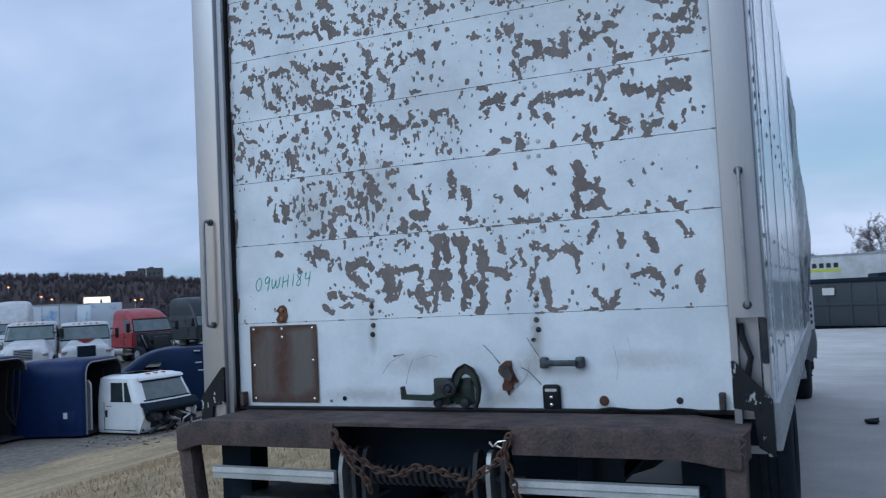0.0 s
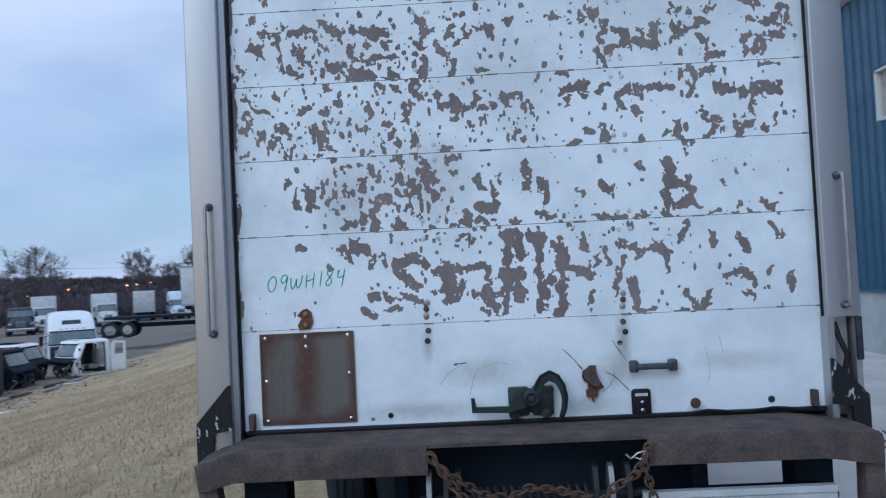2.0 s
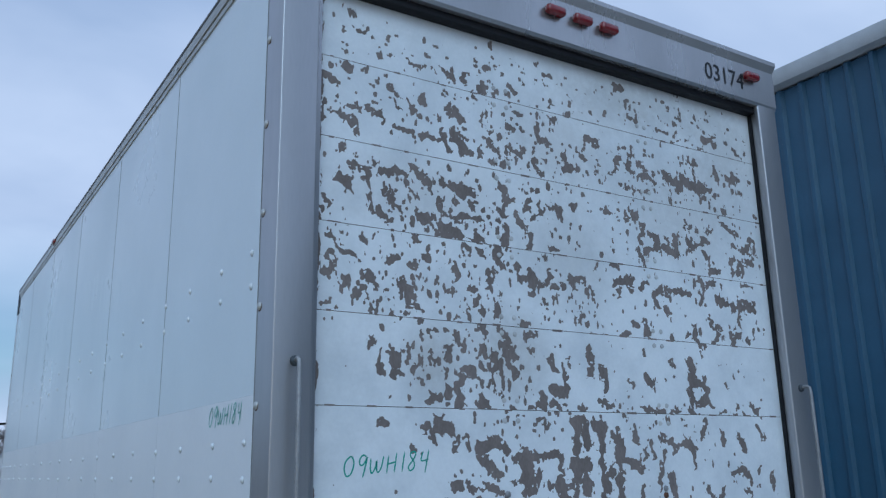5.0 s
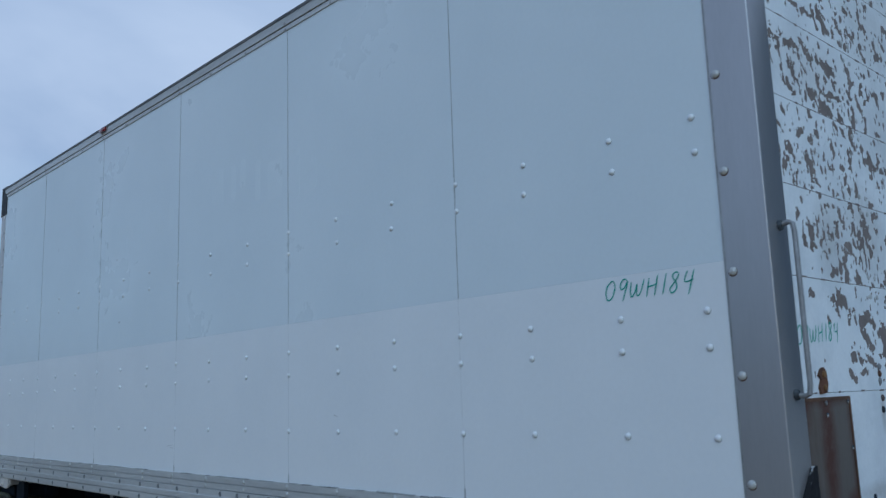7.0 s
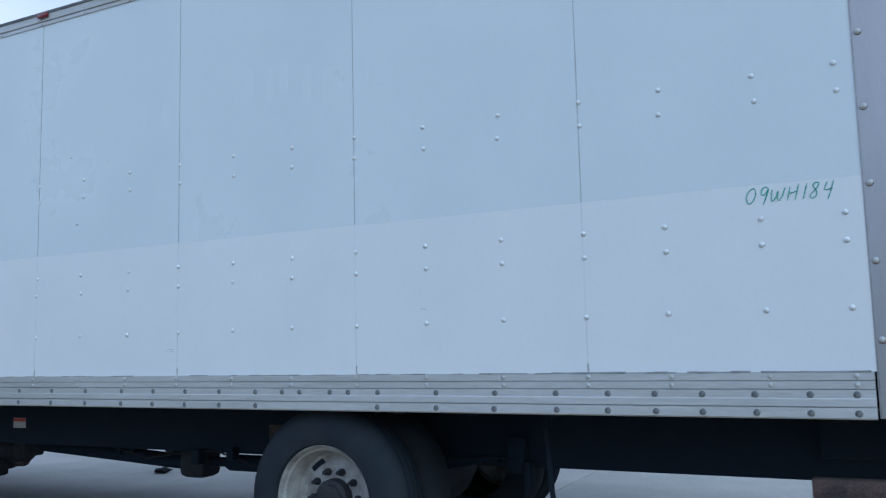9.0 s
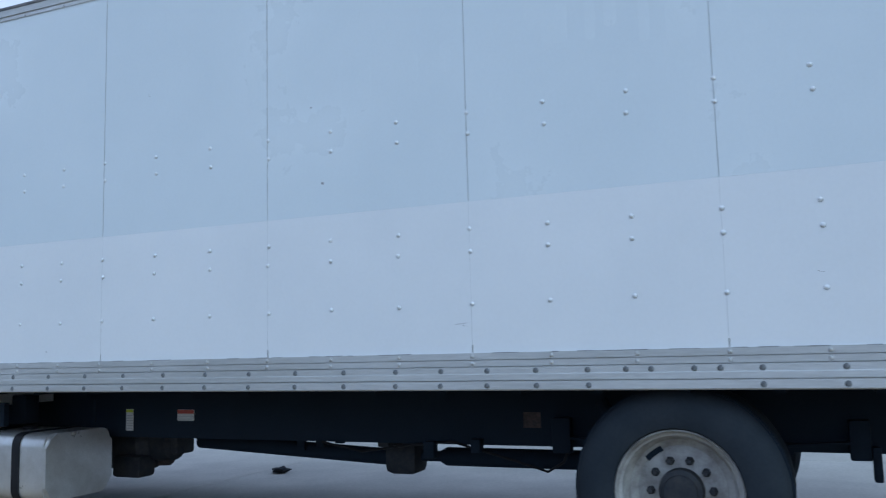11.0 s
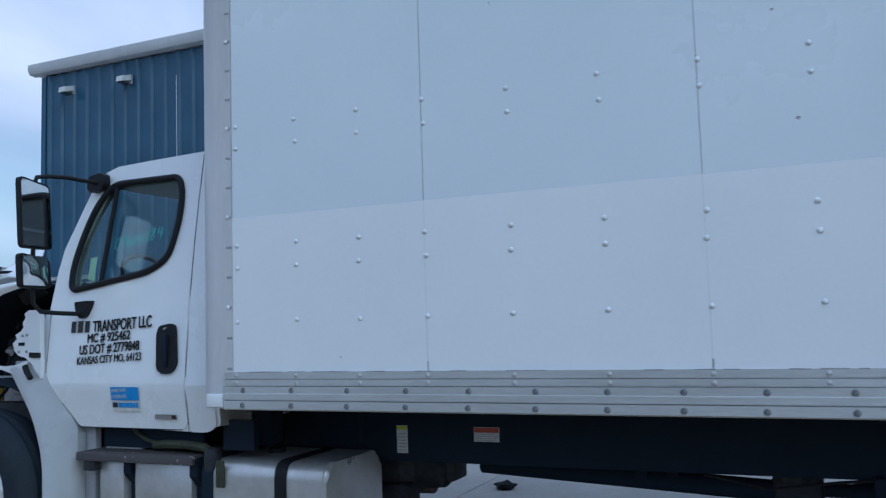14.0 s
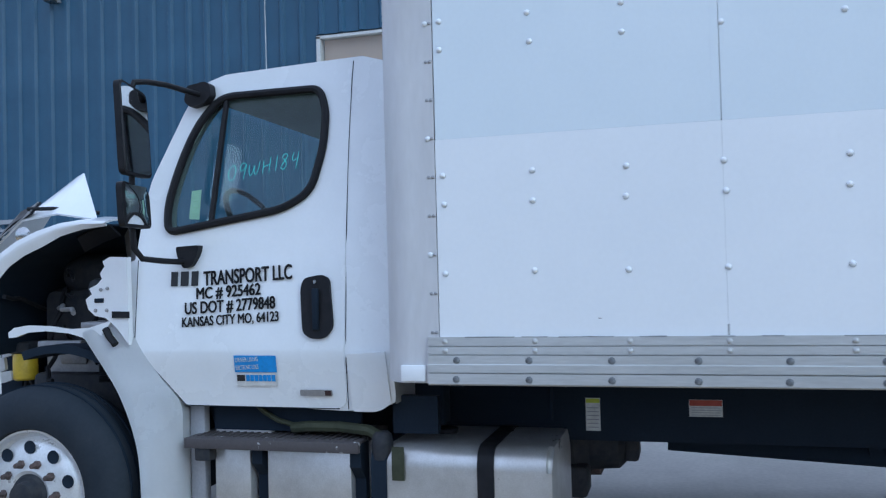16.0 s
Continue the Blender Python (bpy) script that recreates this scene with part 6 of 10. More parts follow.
for x in (0.885, 0.945, 0.99, 1.475, 1.53, 1.59):
    pl = bmesh.new()
    prism(pl, rounded([(-0.15, 0.70), (-0.16, 0.90), (-0.13, 0.985), (-0.08, 0.99), (-0.04, 0.9), (-0.05, 0.70)], 0.02, 2), "x", x - 0.009, x + 0.009)
    part("lift_lug", pl, ALU_DARK if x in (0.885, 1.53) else GREASE, lift)


def chain(points, link=0.030, wire=0.0048):
    """Oval links, turned a quarter each, along a line."""
    bm = bmesh.new()
    pts = [Vector(p) for p in points]
    dense = []
    for a, b in zip(pts, pts[1:]):
        n = max(1, int((b - a).length / 0.004))
        dense += [a.lerp(b, k / n) for k in range(n)]
    walked, at, k = 0.0, 0, 0
    while at < len(dense) - 10:
        c = dense[at]
        d = (dense[min(at + 6, len(dense) - 1)] - c).normalized()
        u = d.orthogonal().normalized()
        v = d.cross(u)
        q = radians(45 + 90 * (k % 2))
        s = u * math.cos(q) + v * math.sin(q)
        loop = []
        for j in range(11):
            a = 2 * math.pi * j / 10
            loop.append(c + d * (link * 0.72 * math.cos(a)) + s * (link * 0.42 * math.sin(a)))
        tube(bm, loop, wire, 5)
        at += int(link * 0.98 / 0.004)
        k += 1
    return bm


part("chain", chain([(0.905, -0.215, 1.055), (0.93, -0.225, 1.02), (1.0, -0.215, 0.965), (1.08, -0.2, 0.915), (1.17, -0.18, 0.895), (1.24, -0.17, 0.925), (1.33, -0.165, 0.915), (1.42, -0.17, 0.89), (1.5, -0.18, 0.89)] ), RUST_CHAIN, lift, "rusty chain draped over the spring")
part("chain", chain([(0.905, -0.225, 1.05), (0.95, -0.23, 0.99), (0.99, -0.225, 0.93), (1.04, -0.22, 0.885), (1.06, -0.2, 0.80)] ), RUST_CHAIN, lift, "rusty chain draped over the spring")
part("chain", chain([(1.645, -0.225, 1.055), (1.63, -0.23, 1.0), (1.65, -0.225, 0.92), (1.67, -0.22, 0.83), (1.66, -0.22, 0.72)] ), RUST_CHAIN, lift, "rusty chain hanging from the step")
part("chain", chain([(1.64, -0.23, 1.04), (1.6, -0.225, 0.97), (1.52, -0.21, 0.92), (1.47, -0.2, 0.86), (1.44, -0.19, 0.80)] ), RUST_CHAIN, lift, "rusty chain hanging from the step")
part("wire_tie", tube(bmesh.new(), [(1.57, -0.225, 1.04), (1.585, -0.23, 1.025), (1.61, -0.235, 1.045), (1.635, -0.23, 1.05), (1.62, -0.225, 1.02), (1.595, -0.225, 1.03)], 0.0045, 6), CHROME, lift, "bright wire tie")

# Chassis.
for x0 in (0.865, 1.645):
    rail = bmesh.new()
    prism(rail, [(x0, 0.58), (x0 + 0.08, 0.58), (x0 + 0.08, 0.60), (x0 + 0.012, 0.60), (x0 + 0.012, 0.89), (x0 + 0.08, 0.89), (x0 + 0.08, 0.91), (x0, 0.91)], "y", 0.15, 9.9)
    part("frame_rail", rail, BLACK, truck, "black frame rail")
part("sub_frame", boxes((0.86, 0.96, 0.2, 7.4, 0.91, 0.975), (1.64, 1.74, 0.2, 7.4, 0.91, 0.975), bevel=0.004), BLACK, truck)
for n in range(18):
    part("cross_member", boxes((0.08, W - 0.08, 0.35 + 0.406 * n, 0.40 + 0.406 * n, 0.93, 0.965)), BLACK, truck)
for n in range(6):
    part("frame_cross_member", boxes((0.9, 1.69, 0.7 + 1.25 * n, 0.78 + 1.25 * n, 0.62, 0.87)), BLACK, truck)
sticker = part("info_label", boxes((0.8625, 0.8645, 6.795, 6.862, 0.625, 0.778)), PAPER, truck, "white label with fine print")
part("print_bar", boxes((0.8610, 0.8626, 6.797, 6.86, 0.755, 0.775)), LIME, sticker)
for n in range(6):
    part("print_bar", boxes((0.8610, 0.8626, 6.802, 6.855, 0.64 + 0.018 * n, 0.644 + 0.018 * n)), GREY_TRIM, sticker)
warn = part("warning_label", boxes((0.8625, 0.8645, 6.25, 6.395, 0.70, 0.777)), PAPER, truck, "white warning label with a red band")
part("red_band", boxes((0.8610, 0.8626, 6.252, 6.393, 0.749, 0.775)), RED_LABEL, warn)
for n in range(4):
    part("print_bar", boxes((0.8610, 0.8626, 6.26, 6.385, 0.706 + 0.011 * n, 0.709 + 0.011 * n)), GREY_TRIM, warn)
part("grey_tag", boxes((0.8625, 0.8645, 3.74, 3.845, 0.685, 0.775)), RUST, truck, "faded label")
part("drive_shaft", lathe(bmesh.new(), [(2.95, 0.05), (3.0, 0.06), (4.5, 0.06), (4.55, 0.035), (4.75, 0.035)], 16, "y", (1.25, 0, 0.455)), BLACK, truck, "black drive shaft")
part("drive_shaft", tube(bmesh.new(), [(1.22, 4.78, 0.44), (1.25, 6.5, 0.52)], 0.055, 14), BLACK, truck, "black drive shaft")
joint = bmesh.new()
box(joint, 1.14, 1.36, 4.68, 4.92, 0.34, 0.56, bevel=0.05)
box(joint, 0.95, 1.64, 4.78, 4.86, 0.54, 0.64, bevel=0.01)
part("shaft_bearing", joint, GREASE, truck, "greasy shaft carrier bearing")
axle = bmesh.new()
lathe(axle, [(-1.0, 0.07), (-0.4, 0.075), (-0.28, 0.16), (-0.1, 0.22), (0.1, 0.22), (0.28, 0.16), (0.4, 0.075), (1.0, 0.07)], 18, "x", (1.295, 2.83, 0.49))
part("rear_axle", axle, GREASE, truck, "greasy rear axle")
for x in (0.80, 1.72):
    spring_pack = bmesh.new()
    for n in range(5):
        half = 0.75 - 0.1 * n
        prism(spring_pack, [(2.83 - half, 0.63 - 0.018 * n), (2.83, 0.585 - 0.018 * n), (2.83 + half, 0.63 - 0.018 * n), (2.83 + half, 0.643 - 0.018 * n), (2.83, 0.598 - 0.018 * n), (2.83 - half, 0.643 - 0.018 * n)], "x", x, x + 0.075)
    box(spring_pack, x, x + 0.07, 3.55, 3.66, 0.55, 0.75, bevel=0.01)
    box(spring_pack, x, x + 0.07, 2.02, 2.12, 0.55, 0.75, bevel=0.01)
    part("leaf_spring", spring_pack, BLACK, truck, "black leaf spring")
part("shock_absorber", tube(bmesh.new(), [(0.74, 3.1, 0.42), (0.78, 3.36, 0.85)], 0.035, 10), BLACK, truck)
for row in ((0.8, 0.87, 4.40, 4.47, 0.50, 0.6), (0.8, 0.87, 4.1, 4.16, 0.54, 0.62), (0.78, 0.86, 1.98, 2.02, 0.45, 0.62)):
    part("hanger", boxes(row, bevel=0.006), BLACK, truck)
part("air_line", tube(bmesh.new(), [(0.84, 5.2, 0.58), (0.82, 4.9, 0.53), (0.84, 4.6, 0.57), (0.84, 4.3, 0.6), (0.83, 3.9, 0.5), (0.84, 3.7, 0.44), (0.83, 3.6, 0.5), (0.84, 3.55, 0.62)], 0.008, 6), PLASTIC, truck, "sagging black air line")
part("mud_flap_rod", tube(bmesh.new(), [(0.35, 1.72, 0.93), (0.30, 1.68, 0.6), (0.28, 1.64, 0.25)], 0.014), BLACK, truck, "thin black mud flap rod")
gearbox = bmesh.new()
lathe(gearbox, [(6.68, 0.04), (6.70, 0.09), (6.74, 0.13), (6.88, 0.14), (6.95, 0.2), (7.4, 0.21), (7.5, 0.16)], 18, "y", (1.25, 0, 0.50))
box(gearbox, 1.02, 1.2, 6.88, 7.15, 0.26, 0.42, bevel=0.03)
box(gearbox, 1.15, 1.35, 6.64, 6.71, 0.42, 0.58, bevel=0.02)
part("gearbox", gearbox, GREASE, truck, "greasy gearbox under the frame")
part("exhaust_can", lathe(bmesh.new(), [(6.82, 0.04), (6.84, 0.08), (7.1, 0.09), (7.15, 0.05)], 18, "y", (1.30, 0, 0.40)), RUST, truck, "rust-brown exhaust canister")
for n in range(7):
    part("loom_scrap", boxes((1.1 + 0.03 * n, 1.13 + 0.03 * n, 5.2 + 0.17 * n, 5.26 + 0.17 * n, 0.54 - 0.03 * (n % 3), 0.62)), BLACK, truck)
part("valve_stem", tube(bmesh.new(), [(0.7, 7.0, 0.70), (0.7, 7.0, 0.86)], 0.011, 8), BLACK, truck)


def wheel(x, y, side, dual, rear, hub_z=0.478, k=0.972):
    """A wheel whose outer face looks along side (-1: left)."""
    def out(v):
        return x + side * v
    bm = bmesh.new()
    prof = [(0.0, 0.288), (0.03, 0.30), (0.045, 0.36), (0.03, 0.43), (0.005, 0.468), (-0.03, 0.488), (-0.1, 0.495), (-0.17, 0.488), (-0.22, 0.468), (-0.25, 0.40), (-0.245, 0.30), (-0.22, 0.28)]
    prof = [(a, r * k if r > 0.33 else r) for a, r in prof]
    lathe(bm, [(side * a, r) for a, r in prof], 56, "x", (x, y, hub_z), (False, False))
    w = part("wheel", bm, RUBBER, truck, "black worn truck tyre on a white dished rim" if rear else "black worn truck tyre on a polished rim")
    groove = bmesh.new()
    for a in (-0.05, -0.1, -0.15):
        lathe(groove, [(side * (a - 0.006), 0.4905 * k), (side * (a - 0.006), 0.4965 * k), (side * (a + 0.006), 0.4965 * k), (side * (a + 0.006), 0.4905 * k)], 56, "x", (x, y, hub_z), (False, False))
    part("tread_groove", groove, BLACK, w)
    rim = bmesh.new()
    if rear:
        lathe(rim, [(side * a, r) for a, r in [(0.012, 0.292), (0.018, 0.286), (0.006, 0.278), (-0.012, 0.274), (-0.020, 0.262), (-0.055, 0.254), (-0.075, 0.247), (-0.11, 0.238), (-0.128, 0.205), (-0.115, 0.165), (-0.112, 0.10), (-0.13, 0.09)]], 48, "x", (x, y, hub_z), (False, True))
        part("rim", rim, RIM_WHITE, w, "scuffed white steel rim")
        face, hole_r, hole_at = -0.112, 0.028, 0.195
    else:
        lathe(rim, [(side * a, r) for a, r in [(0.012, 0.292), (0.012, 0.282), (-0.02, 0.272), (-0.03, 0.255), (0.0, 0.235), (0.015, 0.2), (0.02, 0.15), (0.03, 0.11), (0.02, 0.09)]], 48, "x", (x, y, hub_z), (False, True))
        part("rim", rim, RIM_ALU, w, "polished aluminium rim")
        face, hole_r, hole_at = 0.012, 0.031, 0.215
    for n in range(10):
        a = 2 * math.pi * (n + 0.5) / 10
        b = bmesh.new()
        off = 0.011 if not rear else 0.006
        lathe(b, [(side * (face + off - 0.004), hole_r), (side * (face + off), hole_r * 0.98), (side * (face + off - 0.003), hole_r * 0.7)], 14, "x", (x, y + hole_at * math.cos(a), hub_z + hole_at * math.sin(a)))
        if not rear:
            part("vent_hole", b, BLACK, w)
        else:
            b.free()
            if n in (1, 6):
                slot_bm = bmesh.new()
                ring_in = [(y + 0.195 * math.cos(a + q), hub_z + 0.195 * math.sin(a + q)) for q in (-0.22, -0.1, 0.1, 0.22)]
                ring_out = [(y + 0.222 * math.cos(a + q), hub_z + 0.222 * math.sin(a + q)) for q in (0.2, 0.1, -0.1, -0.2)]
                prism(slot_bm, ring_in + ring_out, "x", x + side * -0.135, x + side * -0.117)
                part("vent_hole", slot_bm, BLACK, w)
        b = bmesh.new()
        lug_at = 0.143
        lathe(b, [(side * face, 0.021), (side * (face + 0.02), 0.02), (side * (face + 0.024), 0.014), (side * (face + 0.05), 0.012), (side * (face + 0.052), 0.004)], 6, "x", (x, y + lug_at * math.cos(a + 0.3), hub_z + lug_at * math.sin(a + 0.3)))
        part("lug_nut", b, GREASE if rear else RUST, w)
    hub = bmesh.new()
    lathe(hub, [(side * a, r) for a, r in ([(face, 0.105), (face + 0.05, 0.1), (face + 0.06, 0.08), (face + 0.075, 0.075), (face + 0.08, 0.03)] if rear else [(face + 0.01, 0.095), (face + 0.03, 0.085), (face + 0.035, 0.066), (face + 0.07, 0.062), (face + 0.075, 0.03)])], 28, "x", (x, y, hub_z))
    part("hub", hub, GREASE, w, "dark greasy hub")
    if dual:
        inner = bmesh.new()
        lathe(inner, [(side * (a - 0.33), r) for a, r in prof], 48, "x", (x, y, hub_z), (False, False))
        part("inner_tyre", inner, RUBBER, w)


wheel(0.085, 2.862, -1, True, True, 0.474, 0.988)
wheel(W - 0.085, 2.862, 1, True, True, 0.474, 0.988)
wheel(0.10, 9.305, -1, False, False, 0.418, 0.990)
wheel(W - 0.10, 9.305, 1, False, False, 0.418, 0.990)
part("front_axle", boxes((0.3, W - 0.3, 9.2, 9.3, 0.42, 0.52), bevel=0.02), GREASE, truck)

# ---- the cab ----
def cab_x(z):
    """The cab's left skin leans in towards the roof and tucks in below the door's crease."""
    if z < 1.05:
        return 0.200 + 0.16 * (1.05 - z)
    return 0.175 + 0.10 * (z - 0.8) if z < 1.5 else 0.245 + 0.155 * (z - 1.5)


def on_left(lift=0.0):
    return lambda u, v, d: Vector((cab_x(v) - lift + d, u, v))


def on_right(lift=0.0):
    return lambda u, v, d: Vector((W - cab_x(v) + lift - d, u, v))


BODY_CUTS = (0.9, 1.0, 1.05, 1.07, 1.5)
DOOR = rounded([(7.803, 0.812), (8.585, 0.815), (8.825, 1.085), (8.825, 1.475), (8.795, 1.735), (8.680, 1.965), (8.530, 2.225), (8.40, 2.262), (7.797, 2.275), (7.802, 1.95), (7.796, 1.2)],
               [0.05, 0.02, 0.03, 0.03, 0.05, 0.05, 0.06, 0.05, 0.02, 0.1, 0.1], 4)
WINDOW = rounded([(8.675, 1.598), (8.683, 1.72), (8.657, 1.836), (8.612, 1.973), (8.549, 2.108), (8.442, 2.226), (7.945, 2.226), (7.911, 2.12), (7.915, 1.96), (7.968, 1.755), (8.10, 1.683)],
                 [0.05, 0.1, 0.1, 0.1, 0.1, 0.09, 0.08, 0.08, 0.1, 0.12, 0.12], 5)
SHELL = [(7.582, 0.835), (7.584, 1.6), (7.592, 2.24), (7.63, 2.325), (7.75, 2.362), (8.10, 2.350), (8.435, 2.336), (8.525, 2.308), (8.58, 2.26), (8.635, 2.18), (8.71, 2.02), (8.79, 1.85), (8.82, 1.70), (8.845, 1.475), (8.88, 1.47), (8.88, 1.10), (8.60, 0.83), (7.80, 0.80)]
for shape, extra in ((on_left(0.0), 0), (on_right(0.0), 1)):
    shell_hole = rounded([(p[0], p[1]) for p in [(8.71, 1.575), (8.71, 1.73), (8.58, 2.12), (8.46, 2.246), (7.91, 2.246), (7.89, 2.12), (7.90, 1.78), (8.06, 1.662)]], 0.05, 4)
    part("cab_side", plate(rounded(SHELL, 0.03, 3), [shell_hole], 0.03, shape, BODY_CUTS), WHITE_CAB, truck, "white cab side panel", smooth=30)
door_left = part("cab_door", plate(DOOR, [WINDOW], 0.02, on_left(0.005), BODY_CUTS), WHITE_CAB, truck, "white cab door with black lettering", smooth=30)
door_right = part("cab_door", plate(DOOR, [WINDOW], 0.02, on_right(0.010), BODY_CUTS), WHITE_CAB, truck, smooth=30)
part("cab_rear_panel", plate(rounded([(7.60, 0.837), (7.66, 0.80), (7.775, 0.80), (7.785, 1.05), (7.612, 1.06)], [0.02, 0.03, 0.01, 0.005, 0.005], 3), [], 0.012, on_left(0.012), BODY_CUTS), WHITE_CAB, truck, smooth=30)
gap = bmesh.new()
tube(gap, [(cab_x(z) - 0.0015, y, z) for y, z in [(7.798, 0.81), (7.792, 1.02), (7.792, 1.14), (7.797, 1.6), (7.801, 1.8), (7.801, 1.97), (7.800, 2.08), (7.798, 2.17), (7.796, 2.26), (7.793, 2.34)]], 0.0019, 5)
tube(gap, [(cab_x(z) - 0.0035, y, z) for y, z in [(7.84, 0.8105), (8.2, 0.811), (8.582, 0.813), (8.70, 0.944), (8.815, 1.075), (8.827, 1.09), (8.827, 1.28), (8.827, 1.475)]], 0.0026, 5)
part("door_gap", gap, BLACK, truck)
for shape, dr, s in ((on_left, door_left, 1), (on_right, door_right, -1)):
    ring = bmesh.new()
    outline = WINDOW + WINDOW[:1]
    tube(ring, [shape(0.014)(u, v, 0.0) for u, v in outline], 0.0185, 8)
    part("window_seal", ring, PLASTIC, dr, "black window seal")
    pane = part("window_pane", plate(WINDOW, [], 0.004, shape(-0.004)), CAB_GLASS, dr, "tinted side window", smooth=None)
    pane.visible_shadow = False
    bar = bmesh.new()
    tube(bar, [shape(0.008)(8.416, 2.205, 0), shape(0.008)(8.458, 1.625, 0)], 0.014, 8)
    part("vent_bar", bar, PLASTIC, dr, "black window bar")
    part("inner_trim", plate(DOOR, [WINDOW], 0.012, shape(-0.045)), SEAT, dr, "grey inner door trim", smooth=None)
lx = cab_x(1.25) - 0.010
pull = part("door_handle", plate(rounded([(7.842, 1.16), (7.865, 1.37), (7.90, 1.388), (7.985, 1.375), (8.0, 1.33), (7.985, 1.14), (7.95, 1.115), (7.88, 1.112)], 0.03, 3), [], 0.012, on_left(0.020)), PLASTIC, door_left, "black recessed door handle")
paddle = bmesh.new()
box(paddle, lx - 0.035, lx - 0.012, 7.905, 7.935, 1.15, 1.33, bevel=0.008)
part("paddle", paddle, BLACK, pull)
lk = bmesh.new()
lathe(lk, [(0.0, 0.009), (-0.012, 0.008)], 10, "x", (lx - 0.012, 7.922, 1.358))
part("key_lock", lk, CHROME, pull)


def on_door(y, z, lift=0.0115):
    lean = Vector((cab_x(z + 0.05) - cab_x(z), 0, 0.05)).normalized()
    return facing((cab_x(z) - lift, y, z), (0, -1, 0.05), lean)


def bold_line(text, y_left, y_right, z, height):
    """One line of heavy condensed capitals between two places on the door."""
    ob = letters(text, height, LETTER, "lettering", door_left, on_door(y_left, z), 1.0, 0.0006, label="black door lettering", heavy=0.030)
    xs = [v.co.x for v in ob.data.vertices]
    ob.data.transform(Matrix.Translation((-min(xs), 0, 0)))
    ob.data.transform(Matrix.Diagonal(((y_left - y_right) / (max(xs) - min(xs)), 1, 1, 1)))


bold_line("TRANSPORT LLC", 8.478, 8.040, 1.352, 0.066)
for y0, y1 in ((8.645, 8.61), (8.595, 8.555), (8.54, 8.505)):
    part("lettering_bar", plate([(y0, 1.352), (y0, 1.418), (y1, 1.418), (y1, 1.352)], [], 0.001, on_left(0.0125)), LETTER, door_left, smooth=None)
bold_line("MC # 925462", 8.512, 8.190, 1.292, 0.052)
bold_line("US DOT # 2779848", 8.568, 8.118, 1.225, 0.054)
bold_line("KANSAS CITY MO, 64123", 8.580, 8.100, 1.168, 0.044)
blue = part("log_sticker", plate([(8.318, 0.968), (8.318, 1.042), (8.115, 1.042), (8.115, 0.968)], [], 0.001, on_left(0.0115)), BLUE_STICKER, door_left, "blue electronic log sticker", smooth=None)
for text, z in (("DRIVER USING", 1.012), ("ELECTRONIC LOGS", 0.978)):
    ob = letters(text, 0.02, PAPER, "lettering", door_left, on_door(8.312, z, 0.0135), 1.0, 0.0004)
    xs = [v.co.x for v in ob.data.vertices]
    ob.data.transform(Matrix.Diagonal((0.11 / (max(xs) - min(xs)), 1, 1, 1)))
strip = part("log_sticker", plate([(8.312, 0.906), (8.312, 0.964), (8.12, 0.964), (8.12, 0.906)], [], 0.001, on_left(0.0115)), PAPER, door_left, "white sticker with blue blocks", smooth=None)
part("block", plate([(8.31, 0.928), (8.31, 0.956), (8.272, 0.956), (8.272, 0.928)], [], 0.0008, on_left(0.0128)), LETTER, strip, smooth=None)
for n in range(7):
    y0 = 8.266 - n * 0.0205
    part("block", plate([(y0, 0.928), (y0, 0.956), (y0 - 0.018, 0.956), (y0 - 0.018, 0.928)], [], 0.0008, on_left(0.0128)), BLUE_STICKER, strip, smooth=None)
part("reflector", plate(rounded([(8.012, 0.866), (8.012, 0.893), (7.862, 0.893), (7.862, 0.866)], 0.006, 2), [], 0.004, on_left(0.016)), ALU_DARK, door_left, "grey side reflector")
part("red_lens", plate([(7.895, 0.869), (7.895, 0.890), (7.866, 0.890), (7.866, 0.869)], [], 0.001, on_left(0.0175)), MAROON, door_left, smooth=None)
part("badge", plate([(8.917, 1.215), (8.917, 1.245), (8.825, 1.243), (8.825, 1.213)], [], 0.003, lambda u, v, d: Vector((0.160 + d, u, v))), PLASTIC, truck, "small black badge", smooth=None)
scrawl("09WH184", 0.070, 0.0016, INK_GLASS, "stock_number", door_left, facing((cab_x(1.86) - 0.0005, 8.395, 1.825), (0, -1, 0.14), (0.155, 0, 1)), 0.22, "teal marker stock number on the glass")
part("note", plate([(8.585, 1.66), (8.58, 1.79), (8.53, 1.795), (8.532, 1.655)], [], 0.001, on_left(-0.012)), PAPER_YELLOW, door_left, "pale green paper note", smooth=None)

# Roof, back and windscreen between the sides.
ROOF = [(7.582, 0.835), (7.584, 1.6), (7.592, 2.24), (7.63, 2.325), (7.75, 2.362), (8.10, 2.350), (8.435, 2.336), (8.525, 2.308), (8.58, 2.26), (8.61, 2.215)]


def across(profile, steps=10, crown=0.045, inset=0.0):
    bm = bmesh.new()
    rows = []
    for y, z in profile:
        row = []
        for n in range(steps + 1):
            f = n / steps
            x = (cab_x(z) + inset) + f * (W - 2 * cab_x(z) - 2 * inset)
            row.append(bm.verts.new((x, y + (0.0 if z > 2.25 else 0.0), z + crown * (1 - (2 * f - 1) ** 4) * (1.0 if z > 2.19 else 0.0))))
        rows.append(row)
    for a, b in zip(rows, rows[1:]):
        for n in range(steps):
            bm.faces.new((a[n], a[n + 1], b[n + 1], b[n]))
    bmesh.ops.solidify(bm, geom=bm.faces, thickness=0.02)
    return bm


